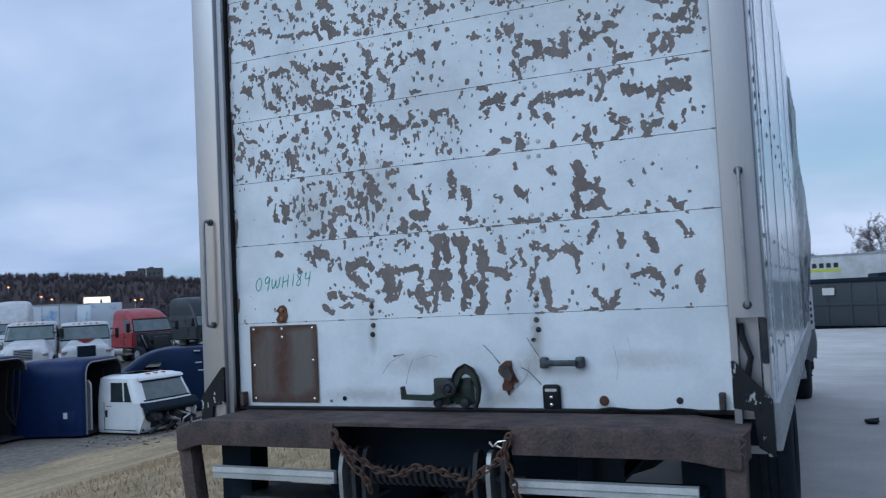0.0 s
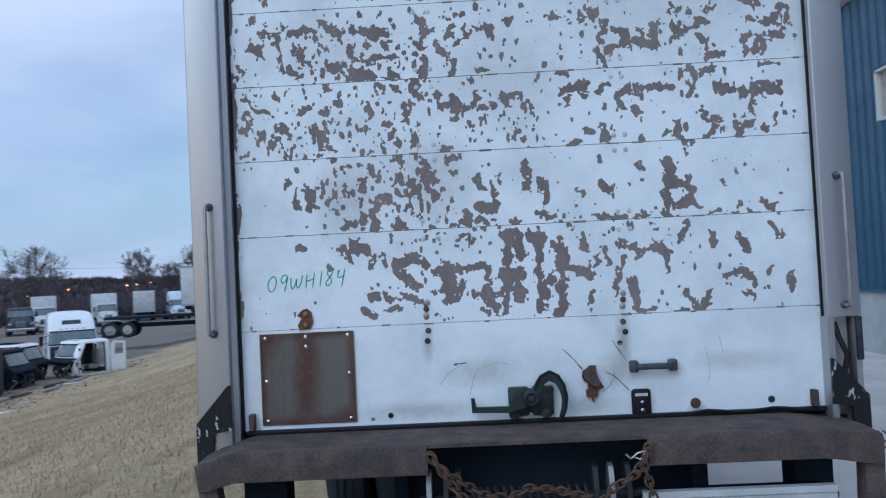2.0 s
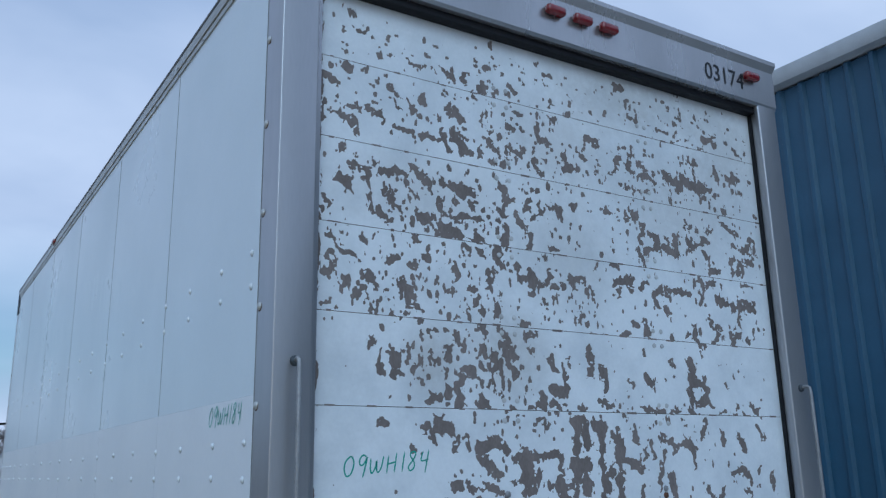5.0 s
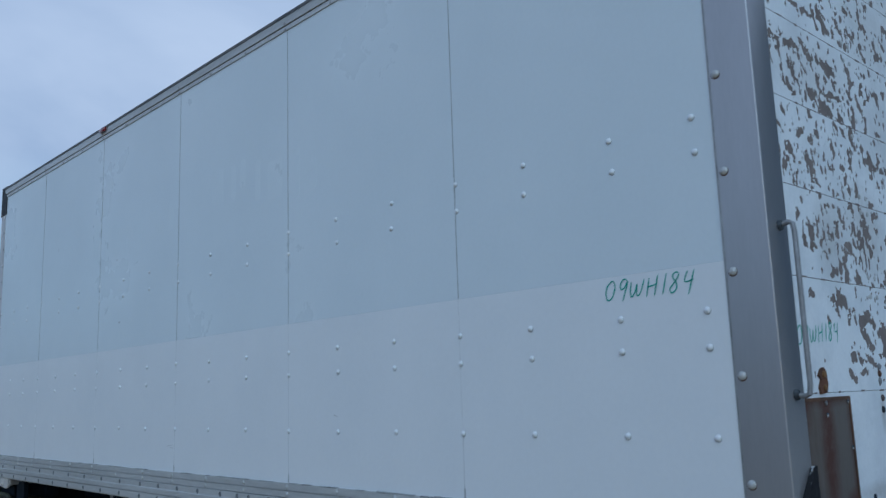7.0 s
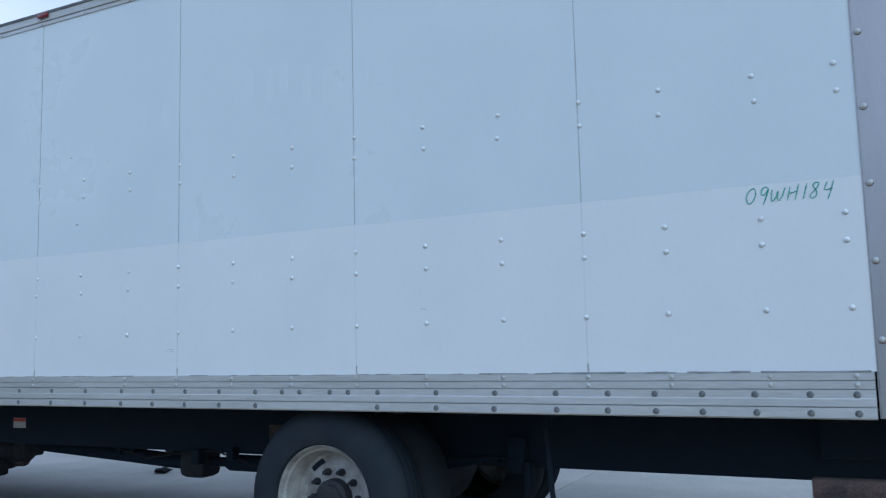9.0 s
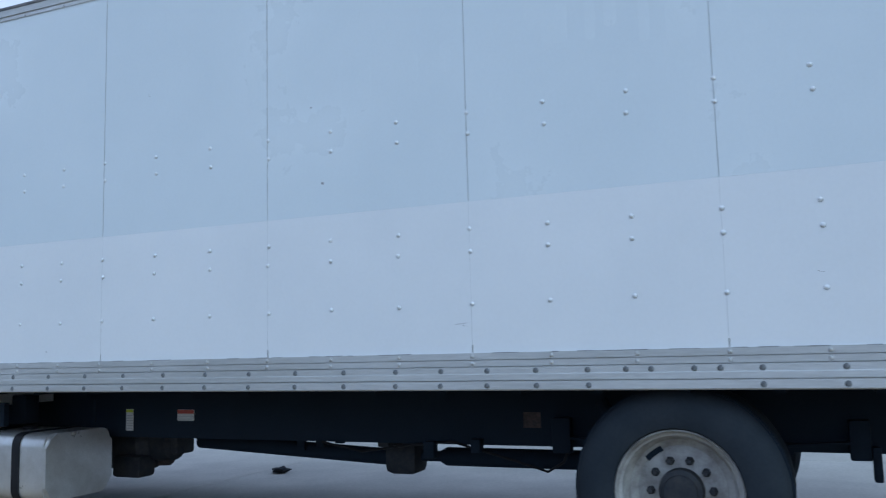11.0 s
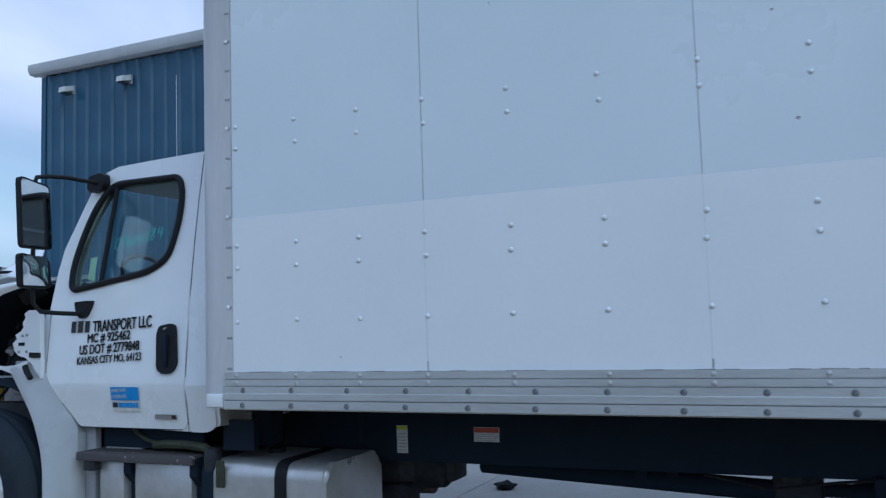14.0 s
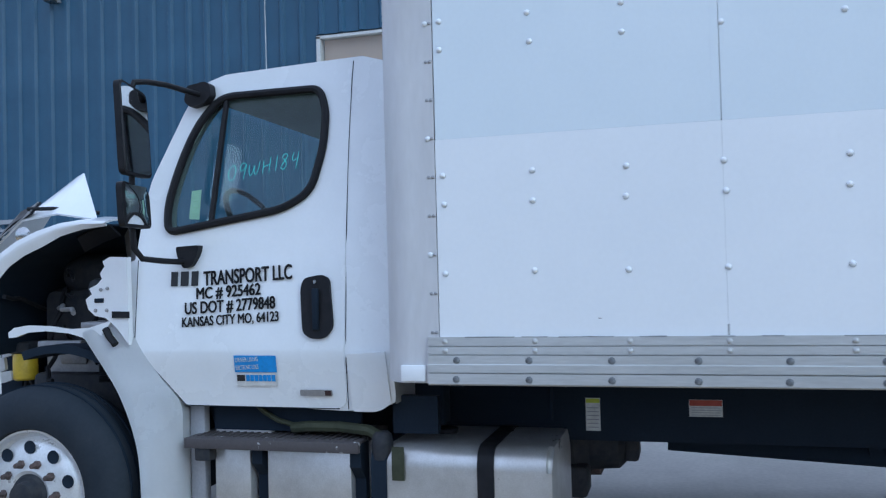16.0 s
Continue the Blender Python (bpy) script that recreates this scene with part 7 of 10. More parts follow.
part("cab_roof", across(ROOF), WHITE_CAB, truck, "white cab roof", smooth=50)
part("cab_cowl", across([(8.825, 1.62), (8.845, 1.475), (8.93, 1.44), (8.95, 1.2)], 8, 0.0), WHITE_CAB, truck)
screen = part("windscreen", across([(8.605, 2.22), (8.70, 2.02), (8.78, 1.85), (8.82, 1.62)], 8, 0.0, 0.08), CAB_GLASS, truck, "cracked windscreen")
screen.visible_shadow = False
for a in (0, 1):
    pl = bmesh.new()
    pts = [(8.56, 2.25), (8.685, 2.02), (8.765, 1.85), (8.80, 1.70), (8.82, 1.50)]
    tube(pl, [((cab_x(z) + 0.050) if a == 0 else (W - cab_x(z) - 0.050), y - 0.03, z) for y, z in pts], 0.045, 10)
    part("screen_pillar", pl, WHITE_CAB, truck)
part("cab_floor", boxes((0.26, W - 0.26, 7.65, 8.8, 0.84, 0.92), bevel=0.004), BLACK, truck)
part("cab_back_trim", boxes((0.42, W - 0.42, 7.645, 7.665, 0.95, 2.2), bevel=0.004), SEAT, truck, "grey cab back lining")
part("roof_lining", boxes((0.40, W - 0.40, 7.68, 8.52, 2.215, 2.245), bevel=0.01), SEAT, truck, "grey cab roof lining")
for x in (0.45, 1.55):
    st = bmesh.new()
    box(st, x, x + 0.55, 7.85, 8.3, 1.15, 1.32, bevel=0.05, seg=3)
    box(st, x, x + 0.55, 7.72, 7.88, 1.2, 1.82, bevel=0.05, seg=3)
    box(st, x + 0.12, x + 0.43, 7.72, 7.83, 1.84, 2.02, bevel=0.04, seg=3)
    part("seat", st, SEAT, truck, "grey cab seat")
dash = bmesh.new()
prism(dash, rounded([(8.42, 1.18), (8.40, 1.45), (8.47, 1.58), (8.72, 1.60), (8.78, 1.5), (8.78, 1.1)], 0.05, 3), "x", 0.3, W - 0.3)
part("dashboard", dash, PLASTIC, truck, "dark dashboard")
wheel_ring = bmesh.new()
tube(wheel_ring, [Vector((0.66 + 0.24 * math.cos(2 * math.pi * k / 28), 8.42 + 0.24 * math.sin(2 * math.pi * k / 28) * 0.55, 1.62 + 0.24 * math.sin(2 * math.pi * k / 28) * 0.84)) for k in range(29)], 0.014, 8)
tube(wheel_ring, [(0.42, 8.42, 1.62), (0.90, 8.42, 1.62)], 0.012, 6)
tube(wheel_ring, [(0.66, 8.42, 1.62), (0.66, 8.60, 1.48)], 0.03, 8)
part("steering_wheel", wheel_ring, PLASTIC, truck, "black steering wheel")
part("grab_bar", tube(bmesh.new(), [(W - 0.42, 8.43, 2.1), (W - 0.40, 8.50, 1.95), (W - 0.38, 8.56, 1.75)], 0.014, 8), PLASTIC, truck)

part("aerial", tube(bmesh.new(), [(1.012, 8.55, 2.28), (1.012, 8.552, 2.7), (1.014, 8.556, 3.08)], 0.0035, 6, 0.002), PAPER, truck, "thin pale whip aerial on the cab roof")

# Mirrors on black arms.
for s in (0, 1):
    def side(x):
        return x if s == 0 else W - 0.15 - 0.5 * x
    base = bmesh.new()
    tube(base, [(side(0.31), 8.53, 2.235), (side(0.12), 8.59, 2.25), (side(0.02), 8.62, 2.245), (side(-0.03), 8.645, 2.235), (side(-0.04), 8.65, 2.20), (side(-0.045), 8.655, 1.62), (side(-0.04), 8.65, 1.52), (side(-0.01), 8.63, 1.475), (side(0.1), 8.60, 1.465), (side(0.235), 8.565, 1.46)], 0.013, 10)
    mirror = part("side_mirror", base, PLASTIC, truck, "black mirror arm with two stacked mirrors")
    mount = bmesh.new()
    prism(mount, rounded([(8.475, 2.28), (8.50, 2.295), (8.595, 2.28), (8.61, 2.21), (8.58, 2.18), (8.50, 2.195), (8.47, 2.23)], 0.012, 2), "x", side(0.295), side(0.345))
    part("mount_plate", mount, PLASTIC, mirror)
    mount = bmesh.new()
    prism(mount, rounded([(8.49, 1.535), (8.61, 1.53), (8.60, 1.48), (8.57, 1.43), (8.53, 1.44), (8.50, 1.49)], 0.012, 2), "x", side(0.205), side(0.245))
    part("mount_plate", mount, PLASTIC, mirror)
    for z0, z1, name in ((1.825, 2.225, "flat"), (1.605, 1.80, "wide")):
        middle_z = 0.5 * (z0 + z1)
        turn = pose(side(-0.05), 8.66, middle_z, -2.5 if s == 0 else 0, 0, 7 if s == 0 else -20) @ Matrix.Translation((0, 0, -middle_z))
        hb = bmesh.new()
        prism(hb, rounded([(-0.116, z0), (-0.120, z1), (0.108, z1 - 0.03), (0.116, z0)], 0.034, 5), "y", -0.034, -0.006)
        bmesh.ops.transform(hb, matrix=turn, verts=hb.verts)
        part("mirror_shell", hb, PLASTIC, mirror)
        gb = bmesh.new()
        if name == "flat":
            prism(gb, rounded([(-0.106, z0 + 0.012), (-0.110, z1 - 0.012), (0.098, z1 - 0.042), (0.106, z0 + 0.012)], 0.026, 4), "y", -0.037, -0.028)
        else:
            nx = 8
            rows = [[gb.verts.new((-0.094 + 0.184 * i / nx, -0.034 - 0.018 * (1 - (2 * i / nx - 1) ** 2) * (1 - (2 * j / nx - 1) ** 2), z0 + 0.014 + (z1 - z0 - 0.028) * j / nx)) for j in range(nx + 1)] for i in range(nx + 1)]
            for i in range(nx):
                for j in range(nx):
                    gb.faces.new((rows[i][j], rows[i + 1][j], rows[i + 1][j + 1], rows[i][j + 1]))
        bmesh.ops.transform(gb, matrix=turn, verts=gb.verts)
        part("mirror_glass", gb, MIRROR, mirror, "mirror glass")

# Front fender, torn hood and engine bay.
def arch(r0, r1, a0, a1, n=14, cy=9.25, cz=0.49, sy=1.0, sz=1.0):
    inner = [(cy - r0 * math.cos(radians(a0 + (a1 - a0) * k / n)) * sy, cz + r0 * math.sin(radians(a0 + (a1 - a0) * k / n)) * sz) for k in range(n + 1)]
    outer = [(cy - r1 * math.cos(radians(a0 + (a1 - a0) * k / n)) * sy, cz + r1 * math.sin(radians(a0 + (a1 - a0) * k / n)) * sz) for k in range(n + 1)]
    return inner + outer[::-1]


LIP = [(8.735, 0.30), (8.742, 0.43), (8.765, 0.60), (8.81, 0.735), (8.878, 0.868), (8.952, 0.969), (9.035, 1.072), (9.095, 1.145)]
DOOR_LINE = [(8.612, 0.30), (8.610, 0.43), (8.608, 0.58), (8.606, 0.71), (8.616, 0.83), (8.70, 0.938), (8.79, 1.065), (8.895, 1.225)]


def flowing(pts, k=5):
    """A smooth line through the points."""
    p = [Vector(v) for v in ([pts[0]] + list(pts) + [pts[-1]])]
    out = []
    for a, b, c, d in zip(p, p[1:], p[2:], p[3:]):
        for n in range(k):
            u = n / k
            out.append(tuple(0.5 * (2 * b + (c - a) * u + (2 * a - 5 * b + 4 * c - d) * u * u + (3 * b - a - 3 * c + d) * u ** 3)))
    return out + [tuple(pts[-1])]


for s in (0, 1):
    rows = []
    for (y0, z0), (y1, z1) in zip(flowing(LIP), flowing(DOOR_LINE)):
        row = [(0.17 + 0.11 * (z0 - 0.3), y0 + 0.012, z0)]
        for k in range(8):
            g = k / 7
            z = z0 + (z1 - z0) * g
            lip_x, door_x = 0.085 + 0.09 * (z - 0.3), (cab_x(z) - 0.007 if z > 0.8 else 0.233)
            row.append((lip_x + (door_x - lip_x) * g ** 1.4 + 0.012 * (1 - g) ** 6, y0 + (y1 - y0) * g, z))
        row.append((0.40, y1 + 0.01, z1 - 0.01))
        rows.append([(p[0] if s == 0 else W - p[0], p[1], p[2]) for p in row])
    fend = bmesh.new()
    vs = [[fend.verts.new(p) for p in row] for row in rows]
    for a, b in zip(vs, vs[1:]):
        for n in range(len(a) - 1):
            fend.faces.new((a[n], a[n + 1], b[n + 1], b[n]))
    bmesh.ops.solidify(fend, geom=fend.faces, thickness=0.006)
    fender = part("front_fender", fend, WHITE_CAB, truck, "white front fender with a broken top edge", smooth=50)
    strip = [(9.02, 1.085), (9.085, 1.125), (9.16, 1.145), (9.287, 1.156), (9.39, 1.15), (9.46, 1.128), (9.50, 1.125), (9.503, 1.15), (9.47, 1.173), (9.39, 1.184), (9.26, 1.179), (9.15, 1.165), (9.05, 1.17), (8.98, 1.19), (8.93, 1.20)]
    part("torn_flange", prism(bmesh.new(), strip, "x", *((0.172, 0.19) if s == 0 else (W - 0.19, W - 0.172))), WHITE_CAB, fender, "torn white fender flange")
liner = bmesh.new()
prism(liner, arch(0.56, 0.60, -12, 110, 40), "x", 0.20, 0.62)
part("wheel_liner", liner, BLACK, truck, "black wheel arch liner")
part("fender_strut", tube(bmesh.new(), [(0.165, 8.955, 1.165), (0.158, 8.93, 1.13), (0.153, 8.895, 1.095)], 0.017, 8), PLASTIC, truck)
cowl_side = bmesh.new()
prism(cowl_side, [(8.835, 1.09), (8.90, 1.17), (8.96, 1.215), (9.015, 1.225), (9.05, 1.255), (9.065, 1.30), (9.03, 1.325), (9.045, 1.35), (9.0, 1.37), (8.975, 1.395), (8.985, 1.42), (8.96, 1.45), (8.97, 1.475), (8.93, 1.495), (8.84, 1.49)], "x", 0.17, 0.20)
cowl = part("cowl_side", cowl_side, WHITE_CAB, truck, "white cowl panel with torn edge")
part("slot", boxes((0.1675, 0.1705, 8.965, 9.015, 1.285, 1.305), bevel=0.004), BLACK, cowl)
for y, z in ((8.95, 1.25), (9.01, 1.25), (8.945, 1.35), (8.98, 1.345)):
    part("bolt", lathe(bmesh.new(), [(0.17, 0.009), (0.164, 0.008), (0.162, 0.003)], 8, "x", (0, y, z)), ALU_DARK, cowl)
engine = bmesh.new()
box(engine, 0.95, 1.65, 8.9, 10.1, 0.65, 1.45, bevel=0.05)
box(engine, 0.62, 0.95, 9.0, 9.7, 0.9, 1.35, bevel=0.06)
box(engine, 0.4, 0.75, 9.0, 9.25, 1.22, 1.40, bevel=0.04)
lathe(engine, [(9.0, 0.1), (9.5, 0.12), (9.6, 0.08)], 14, "y", (0.75, 0, 1.42))
bay = part("engine_block", engine, GREASE, truck, "dark exposed engine bay")
bay_rnd = random.Random(12)
for k in range(15):
    p = Vector((bay_rnd.uniform(0.3, 0.8), bay_rnd.uniform(8.98, 9.8), bay_rnd.uniform(0.95, 1.4)))
    d = Vector((bay_rnd.uniform(-0.4, 0.6), bay_rnd.uniform(-1, 1), bay_rnd.uniform(-0.5, 0.6)))
    pts = [p]
    for n in range(5):
        d = (d + Vector((bay_rnd.uniform(-0.6, 0.6), bay_rnd.uniform(-0.7, 0.7), bay_rnd.uniform(-0.7, 0.5)))).normalized()
        p = p + d * 0.075
        pts.append(Vector((max(p.x, 0.26), min(max(p.y, 8.97), 9.9), max(p.z, 0.9))))
    part("hose", tube(bmesh.new(), pts, bay_rnd.choice((0.008, 0.012, 0.018)), 7), PLASTIC if k % 4 else ALU_DARK, bay)
part("inner_panel", boxes((0.56, 0.60, 9.30, 9.62, 0.86, 1.06), (0.54, 0.56, 9.36, 9.52, 0.96, 1.03), bevel=0.01), ALU_DARK, bay, "grey inner panel behind the wheel arch")
part("fender_back", boxes((0.29, 0.34, 8.528, 8.606, 0.26, 0.815), bevel=0.01), GREY_TRIM, truck, "dull grey panel behind the fender")
part("bracket", boxes((0.3, 0.55, 9.02, 9.2, 1.15, 1.19), (0.3, 0.34, 9.2, 9.45, 1.06, 1.1), bevel=0.006), ALU_DARK, bay)
filt = lathe(bmesh.new(), [(0.865, 0.055), (0.875, 0.063), (0.995, 0.063), (1.008, 0.055)], 20, "z", (0.645, 9.83, 0))
yellow = part("oil_filter", filt, YELLOW, truck, "yellow spin-on filter")
part("filter_head", boxes((0.58, 0.80, 9.75, 9.90, 1.008, 1.07), bevel=0.015), GREASE, yellow)
for x, y, z, h in ((0.60, 9.96, 0.92, 0.07), (0.62, 9.93, 1.0, 0.05), (0.58, 9.90, 0.87, 0.05)):
    part("white_clip", prism(bmesh.new(), rounded([(y - 0.04, z), (y - 0.03, z + h), (y + 0.035, z + 0.8 * h), (y + 0.03, z - 0.02)], 0.012, 2), "x", x, x + 0.02), WHITE_OLD, bay, "broken white plastic clip")


def sheet(rows, thick=0.012):
    """A bent sheet through rows of points."""
    bm = bmesh.new()
    vs = [[bm.verts.new(p) for p in row] for row in rows]
    for a, b in zip(vs, vs[1:]):
        for n in range(len(a) - 1):
            bm.faces.new((a[n], a[n + 1], b[n + 1], b[n]))
    bmesh.ops.subdivide_edges(bm, edges=bm.edges, cuts=2, use_grid_fill=True, smooth=0.6)
    bmesh.ops.solidify(bm, geom=bm.faces, thickness=thick)
    return bm


# The hood is tipped forward and crumpled; the edge of its wheel arch stands over the tyre.
HOOD_ARCH = [(9.03, 1.665), (9.16, 1.675), (9.30, 1.665), (9.42, 1.635), (9.54, 1.59), (9.65, 1.525), (9.745, 1.43), (9.82, 1.31), (9.88, 1.17), (9.92, 1.02)]
band, liner_rows = [], []
for k, (y, z) in enumerate(HOOD_ARCH):
    a, b = HOOD_ARCH[max(k - 1, 0)], HOOD_ARCH[min(k + 1, len(HOOD_ARCH) - 1)]
    out = Vector((0, -(b[1] - a[1]), b[0] - a[0])).normalized()
    w = 0.02 + 0.06 * min(1, k / 3)
    p = Vector((0.27, y, z))
    band.append([p - out * w + Vector((0.012, 0, 0)), p - out * 0.4 * w + Vector((-0.008, 0, 0)), p, p + out * 0.012 + Vector((0.05, 0, 0)), p + out * 0.03 + Vector((0.17, 0, 0))])
    liner_rows.append([p - out * (w - 0.01) + Vector((0.03, 0, 0)), p - out * (w + 0.0) + Vector((0.4, 0, 0.03)), p - out * (w + 0.03) + Vector((1.0, 0, 0.05))])
hood = part("hood", sheet(band, 0.008), WHITE_CAB, truck, "white hood tipped forward and crumpled", smooth=60)
part("hood_lining", sheet(liner_rows, 0.01), BLACK, hood, "black hood lining", smooth=60)
part("torn_lining", sheet([[(0.29, 9.02, 1.645), (0.33, 9.14, 1.635), (0.36, 9.26, 1.60)], [(0.40, 9.04, 1.60), (0.42, 9.14, 1.58), (0.44, 9.28, 1.53)]], 0.01), PLASTIC, hood, "torn black lining", smooth=60)
part("hood_peak", sheet([[(0.44, 9.20, 1.685), (0.45, 9.45, 1.725), (0.45, 9.66, 1.70), (0.52, 9.88, 1.585), (0.62, 10.20, 1.38)], [(0.93, 9.66, 1.985), (0.95, 9.68, 1.995), (0.98, 9.74, 1.985), (1.02, 9.95, 1.80), (1.15, 10.35, 1.45)]], 0.01), WHITE_CAB, hood, "sharp folded white hood edge", smooth=60)
part("hood_vent", sheet([[(0.45, 9.60, 1.735), (0.465, 9.72, 1.69), (0.49, 9.86, 1.60)], [(0.54, 9.62, 1.80), (0.56, 9.76, 1.755), (0.585, 9.90, 1.655)]], 0.012), PLASTIC, hood, "dark mesh hood vent", smooth=None)
for k in range(5):
    f = k / 4
    part("vent_bar", tube(bmesh.new(), [(0.435 + 0.085 * f, 9.605 + 0.02 * f, 1.742 + 0.062 * f), (0.478 + 0.09 * f, 9.86 + 0.035 * f, 1.605 + 0.055 * f)], 0.004, 5), ALU_DARK, hood)
part("hood_lamp", lathe(bmesh.new(), [(0.0, 0.042), (-0.015, 0.038), (-0.024, 0.012)], 14, "x", (0.37, 9.585, 1.625)), CHROME, hood)
part("cowl_sheet", sheet([[(0.46, 9.02, 1.25), (0.50, 9.03, 1.50), (0.55, 9.10, 1.69)], [(0.62, 9.20, 1.28), (0.72, 9.24, 1.50), (0.8, 9.32, 1.72)]], 0.01), GREY_TRIM, truck, "grey crumpled cowl sheet", smooth=None)
part("hood_hinge", tube(bmesh.new(), [(0.46, 9.64, 1.765), (0.50, 9.52, 1.765), (0.60, 9.42, 1.755), (0.66, 9.36, 1.745)], 0.010, 8), PLASTIC, hood)
part("front_spring", boxes((0.5, 0.86, 9.05, 9.66, 0.36, 0.92), (0.5, 0.86, 9.66, 9.93, 0.30, 0.80), bevel=0.03), GREASE, truck, "greasy front spring and axle clutter")
for k in (0, 1, 5, 6):
    part("hose", tube(bmesh.new(), [(0.78 + 0.02 * k, 9.5 + 0.07 * k, 0.45 + 0.08 * (k % 4)), (0.75, 9.58 + 0.06 * k, 0.75 + 0.05 * (k % 3)), (0.80, 9.62 + 0.05 * k, 1.0), (0.9, 9.6 + 0.04 * k, 1.1)], 0.012 + 0.004 * (k % 3), 7), PLASTIC, bay)
part("radiator", boxes((0.75, 1.85, 9.95, 10.1, 0.6, 1.5), bevel=0.02), BLACK, truck)

# Step, boxes and tank under the cab.
step_box = part("cab_step", boxes((0.20, 0.60, 7.75, 8.565, 0.650, 0.676), (0.19, 0.215, 7.74, 8.575, 0.628, 0.674), bevel=0.005), STEP_PAINT, truck, "worn steel cab step with flaking paint")
grip = finish(boxes((-0.17, 0.17, -0.006, 0.006, 0, 0.005)), "grip_bar", STEP_PAINT)
for n in range(22):
    spot("grip_bar", grip, step_box, pose(0.40, 7.78 + 0.0355 * n, 0.676))
part("kick_panel", boxes((0.33, 0.35, 7.78, 8.5, 0.69, 0.80)), BLACK, truck)
part("step_lip", boxes((0.34, 0.38, 8.22, 8.50, 0.676, 0.715), bevel=0.004), WHITE_OLD, truck)
strap = part("strap", tube(bmesh.new(), [(0.33, 8.30, 0.82), (0.32, 8.24, 0.775), (0.31, 8.17, 0.742), (0.30, 8.08, 0.722)], 0.012, 8), OLIVE_STRAP, truck, "olive webbing strap hanging from the cab")
part("webbing", tube(bmesh.new(), [(0.30, 8.09, 0.712), (0.285, 8.0, 0.722), (0.28, 7.86, 0.724), (0.27, 7.72, 0.714), (0.255, 7.66, 0.690)], 0.024, 8), OLIVE_STRAP, strap)
part("strap_tail", boxes((0.208, 0.214, 7.545, 7.60, 0.52, 0.66), bevel=0.002), OLIVE_STRAP, strap)
part("tank_filler", lathe(bmesh.new(), [(0.60, 0.045), (0.66, 0.048), (0.70, 0.042), (0.715, 0.028)], 12, "z", (0.255, 7.655, 0)), GREASE, truck, "greasy black filler neck")
for y0, y1 in ((8.28, 8.46), (7.80, 8.20)):
    part("battery_box", boxes((0.255, 0.75, y0, y1, 0.26, 0.63), bevel=0.012), TANK, truck, "dented aluminium battery box")
for y in (8.24, 7.775):
    br = bmesh.new()
    prism(br, [(0.24, 0.66), (0.24, 0.56), (0.30, 0.50), (0.30, 0.24), (0.34, 0.24), (0.34, 0.66)], "y", y - 0.025, y + 0.025)
    part("step_bracket", br, BLACK, truck)
part("step_corner", boxes((0.2, 0.3, 8.45, 8.53, 0.57, 0.65), bevel=0.01), GREASE, truck)
tank_bm = bmesh.new()
prism(tank_bm, rounded([(0.22, 0.22), (0.22, 0.66), (0.80, 0.66), (0.80, 0.22)], 0.09, 6), "y", 6.93, 7.68)
bmesh.ops.bevel(tank_bm, geom=[e for e in tank_bm.edges if abs(e.verts[0].co.y - e.verts[1].co.y) < 1e-5], offset=0.022, segments=3, affect="EDGES")
tank = part("fuel_tank", tank_bm, TANK, truck, "rounded aluminium fuel tank with black straps", smooth=45)
for y in (7.20, 7.66):
    st = bmesh.new()
    ring = rounded([(0.213, 0.213), (0.213, 0.667), (0.807, 0.667), (0.807, 0.213)], 0.095, 6)
    inner = rounded([(0.218, 0.218), (0.218, 0.662), (0.802, 0.662), (0.802, 0.218)], 0.09, 6)
    w = 0.035
    bmv = [[st.verts.new((p[0], yy, p[1])) for p in loop] for loop in (ring, inner) for yy in (y - w, y + w)]
    for a, b in ((0, 1), (1, 3), (3, 2), (2, 0)):
        for i in range(len(ring)):
            j = (i + 1) % len(ring)
            st.faces.new((bmv[a][i], bmv[a][j], bmv[b][j], bmv[b][i]))
    part("tank_strap", st, BLACK if y > 7.5 else PLASTIC, tank, "black tank strap")
capm = lathe(bmesh.new(), [(0.66, 0.05), (0.68, 0.05), (0.685, 0.04)], 16, "z", (0.55, 7.45, 0))
part("filler_cap", capm, PLASTIC, tank)
part("exhaust_stack", tube(bmesh.new(), [(W - 0.5, 7.55, 0.6), (W - 0.5, 7.55, 0.9)], 0.07, 12), GREASE, truck)
part("cab_back_mount", boxes((0.5, 0.62, 7.45, 7.62, 0.7, 0.9), bevel=0.01), BLACK, truck)
part("rear_shield", boxes((0.30, 0.34, 7.42, 7.62, 0.70, 0.86)), BLACK, truck)
part("roof_bracket", boxes((0.55, 0.62, 7.53, 7.56, 2.35, 2.55)), ALU_DARK, truck)


# ---- the yard: other trucks, cab shells, trailers ----
def disc_wheel(parent, x, y, r=0.5, w=0.28, rim_mat=None):
    side = -1 if x < 0 else 1
    tyre = bmesh.new()
    lathe(tyre, [(x, 0.3 * r), (x + side * 0.01, 0.58 * r), (x + side * 0.02, 0.9 * r), (x - side * 0.03, r), (x - side * (w - 0.03), r), (x - side * w, 0.88 * r), (x - side * w, 0.3 * r)], 20, "x", (0, y, r))
    wh = part("wheel", tyre, RUBBER, parent)
    rim = bmesh.new()
    lathe(rim, [(x + side * 0.022, 0.58 * r), (x + side * 0.0, 0.5 * r), (x - side * 0.03, 0.34 * r), (x + side * 0.03, 0.22 * r), (x + side * 0.05, 0.1 * r)], 16, "x", (0, y, r))
    part("rim", rim, rim_mat or RIM_WHITE, wh)


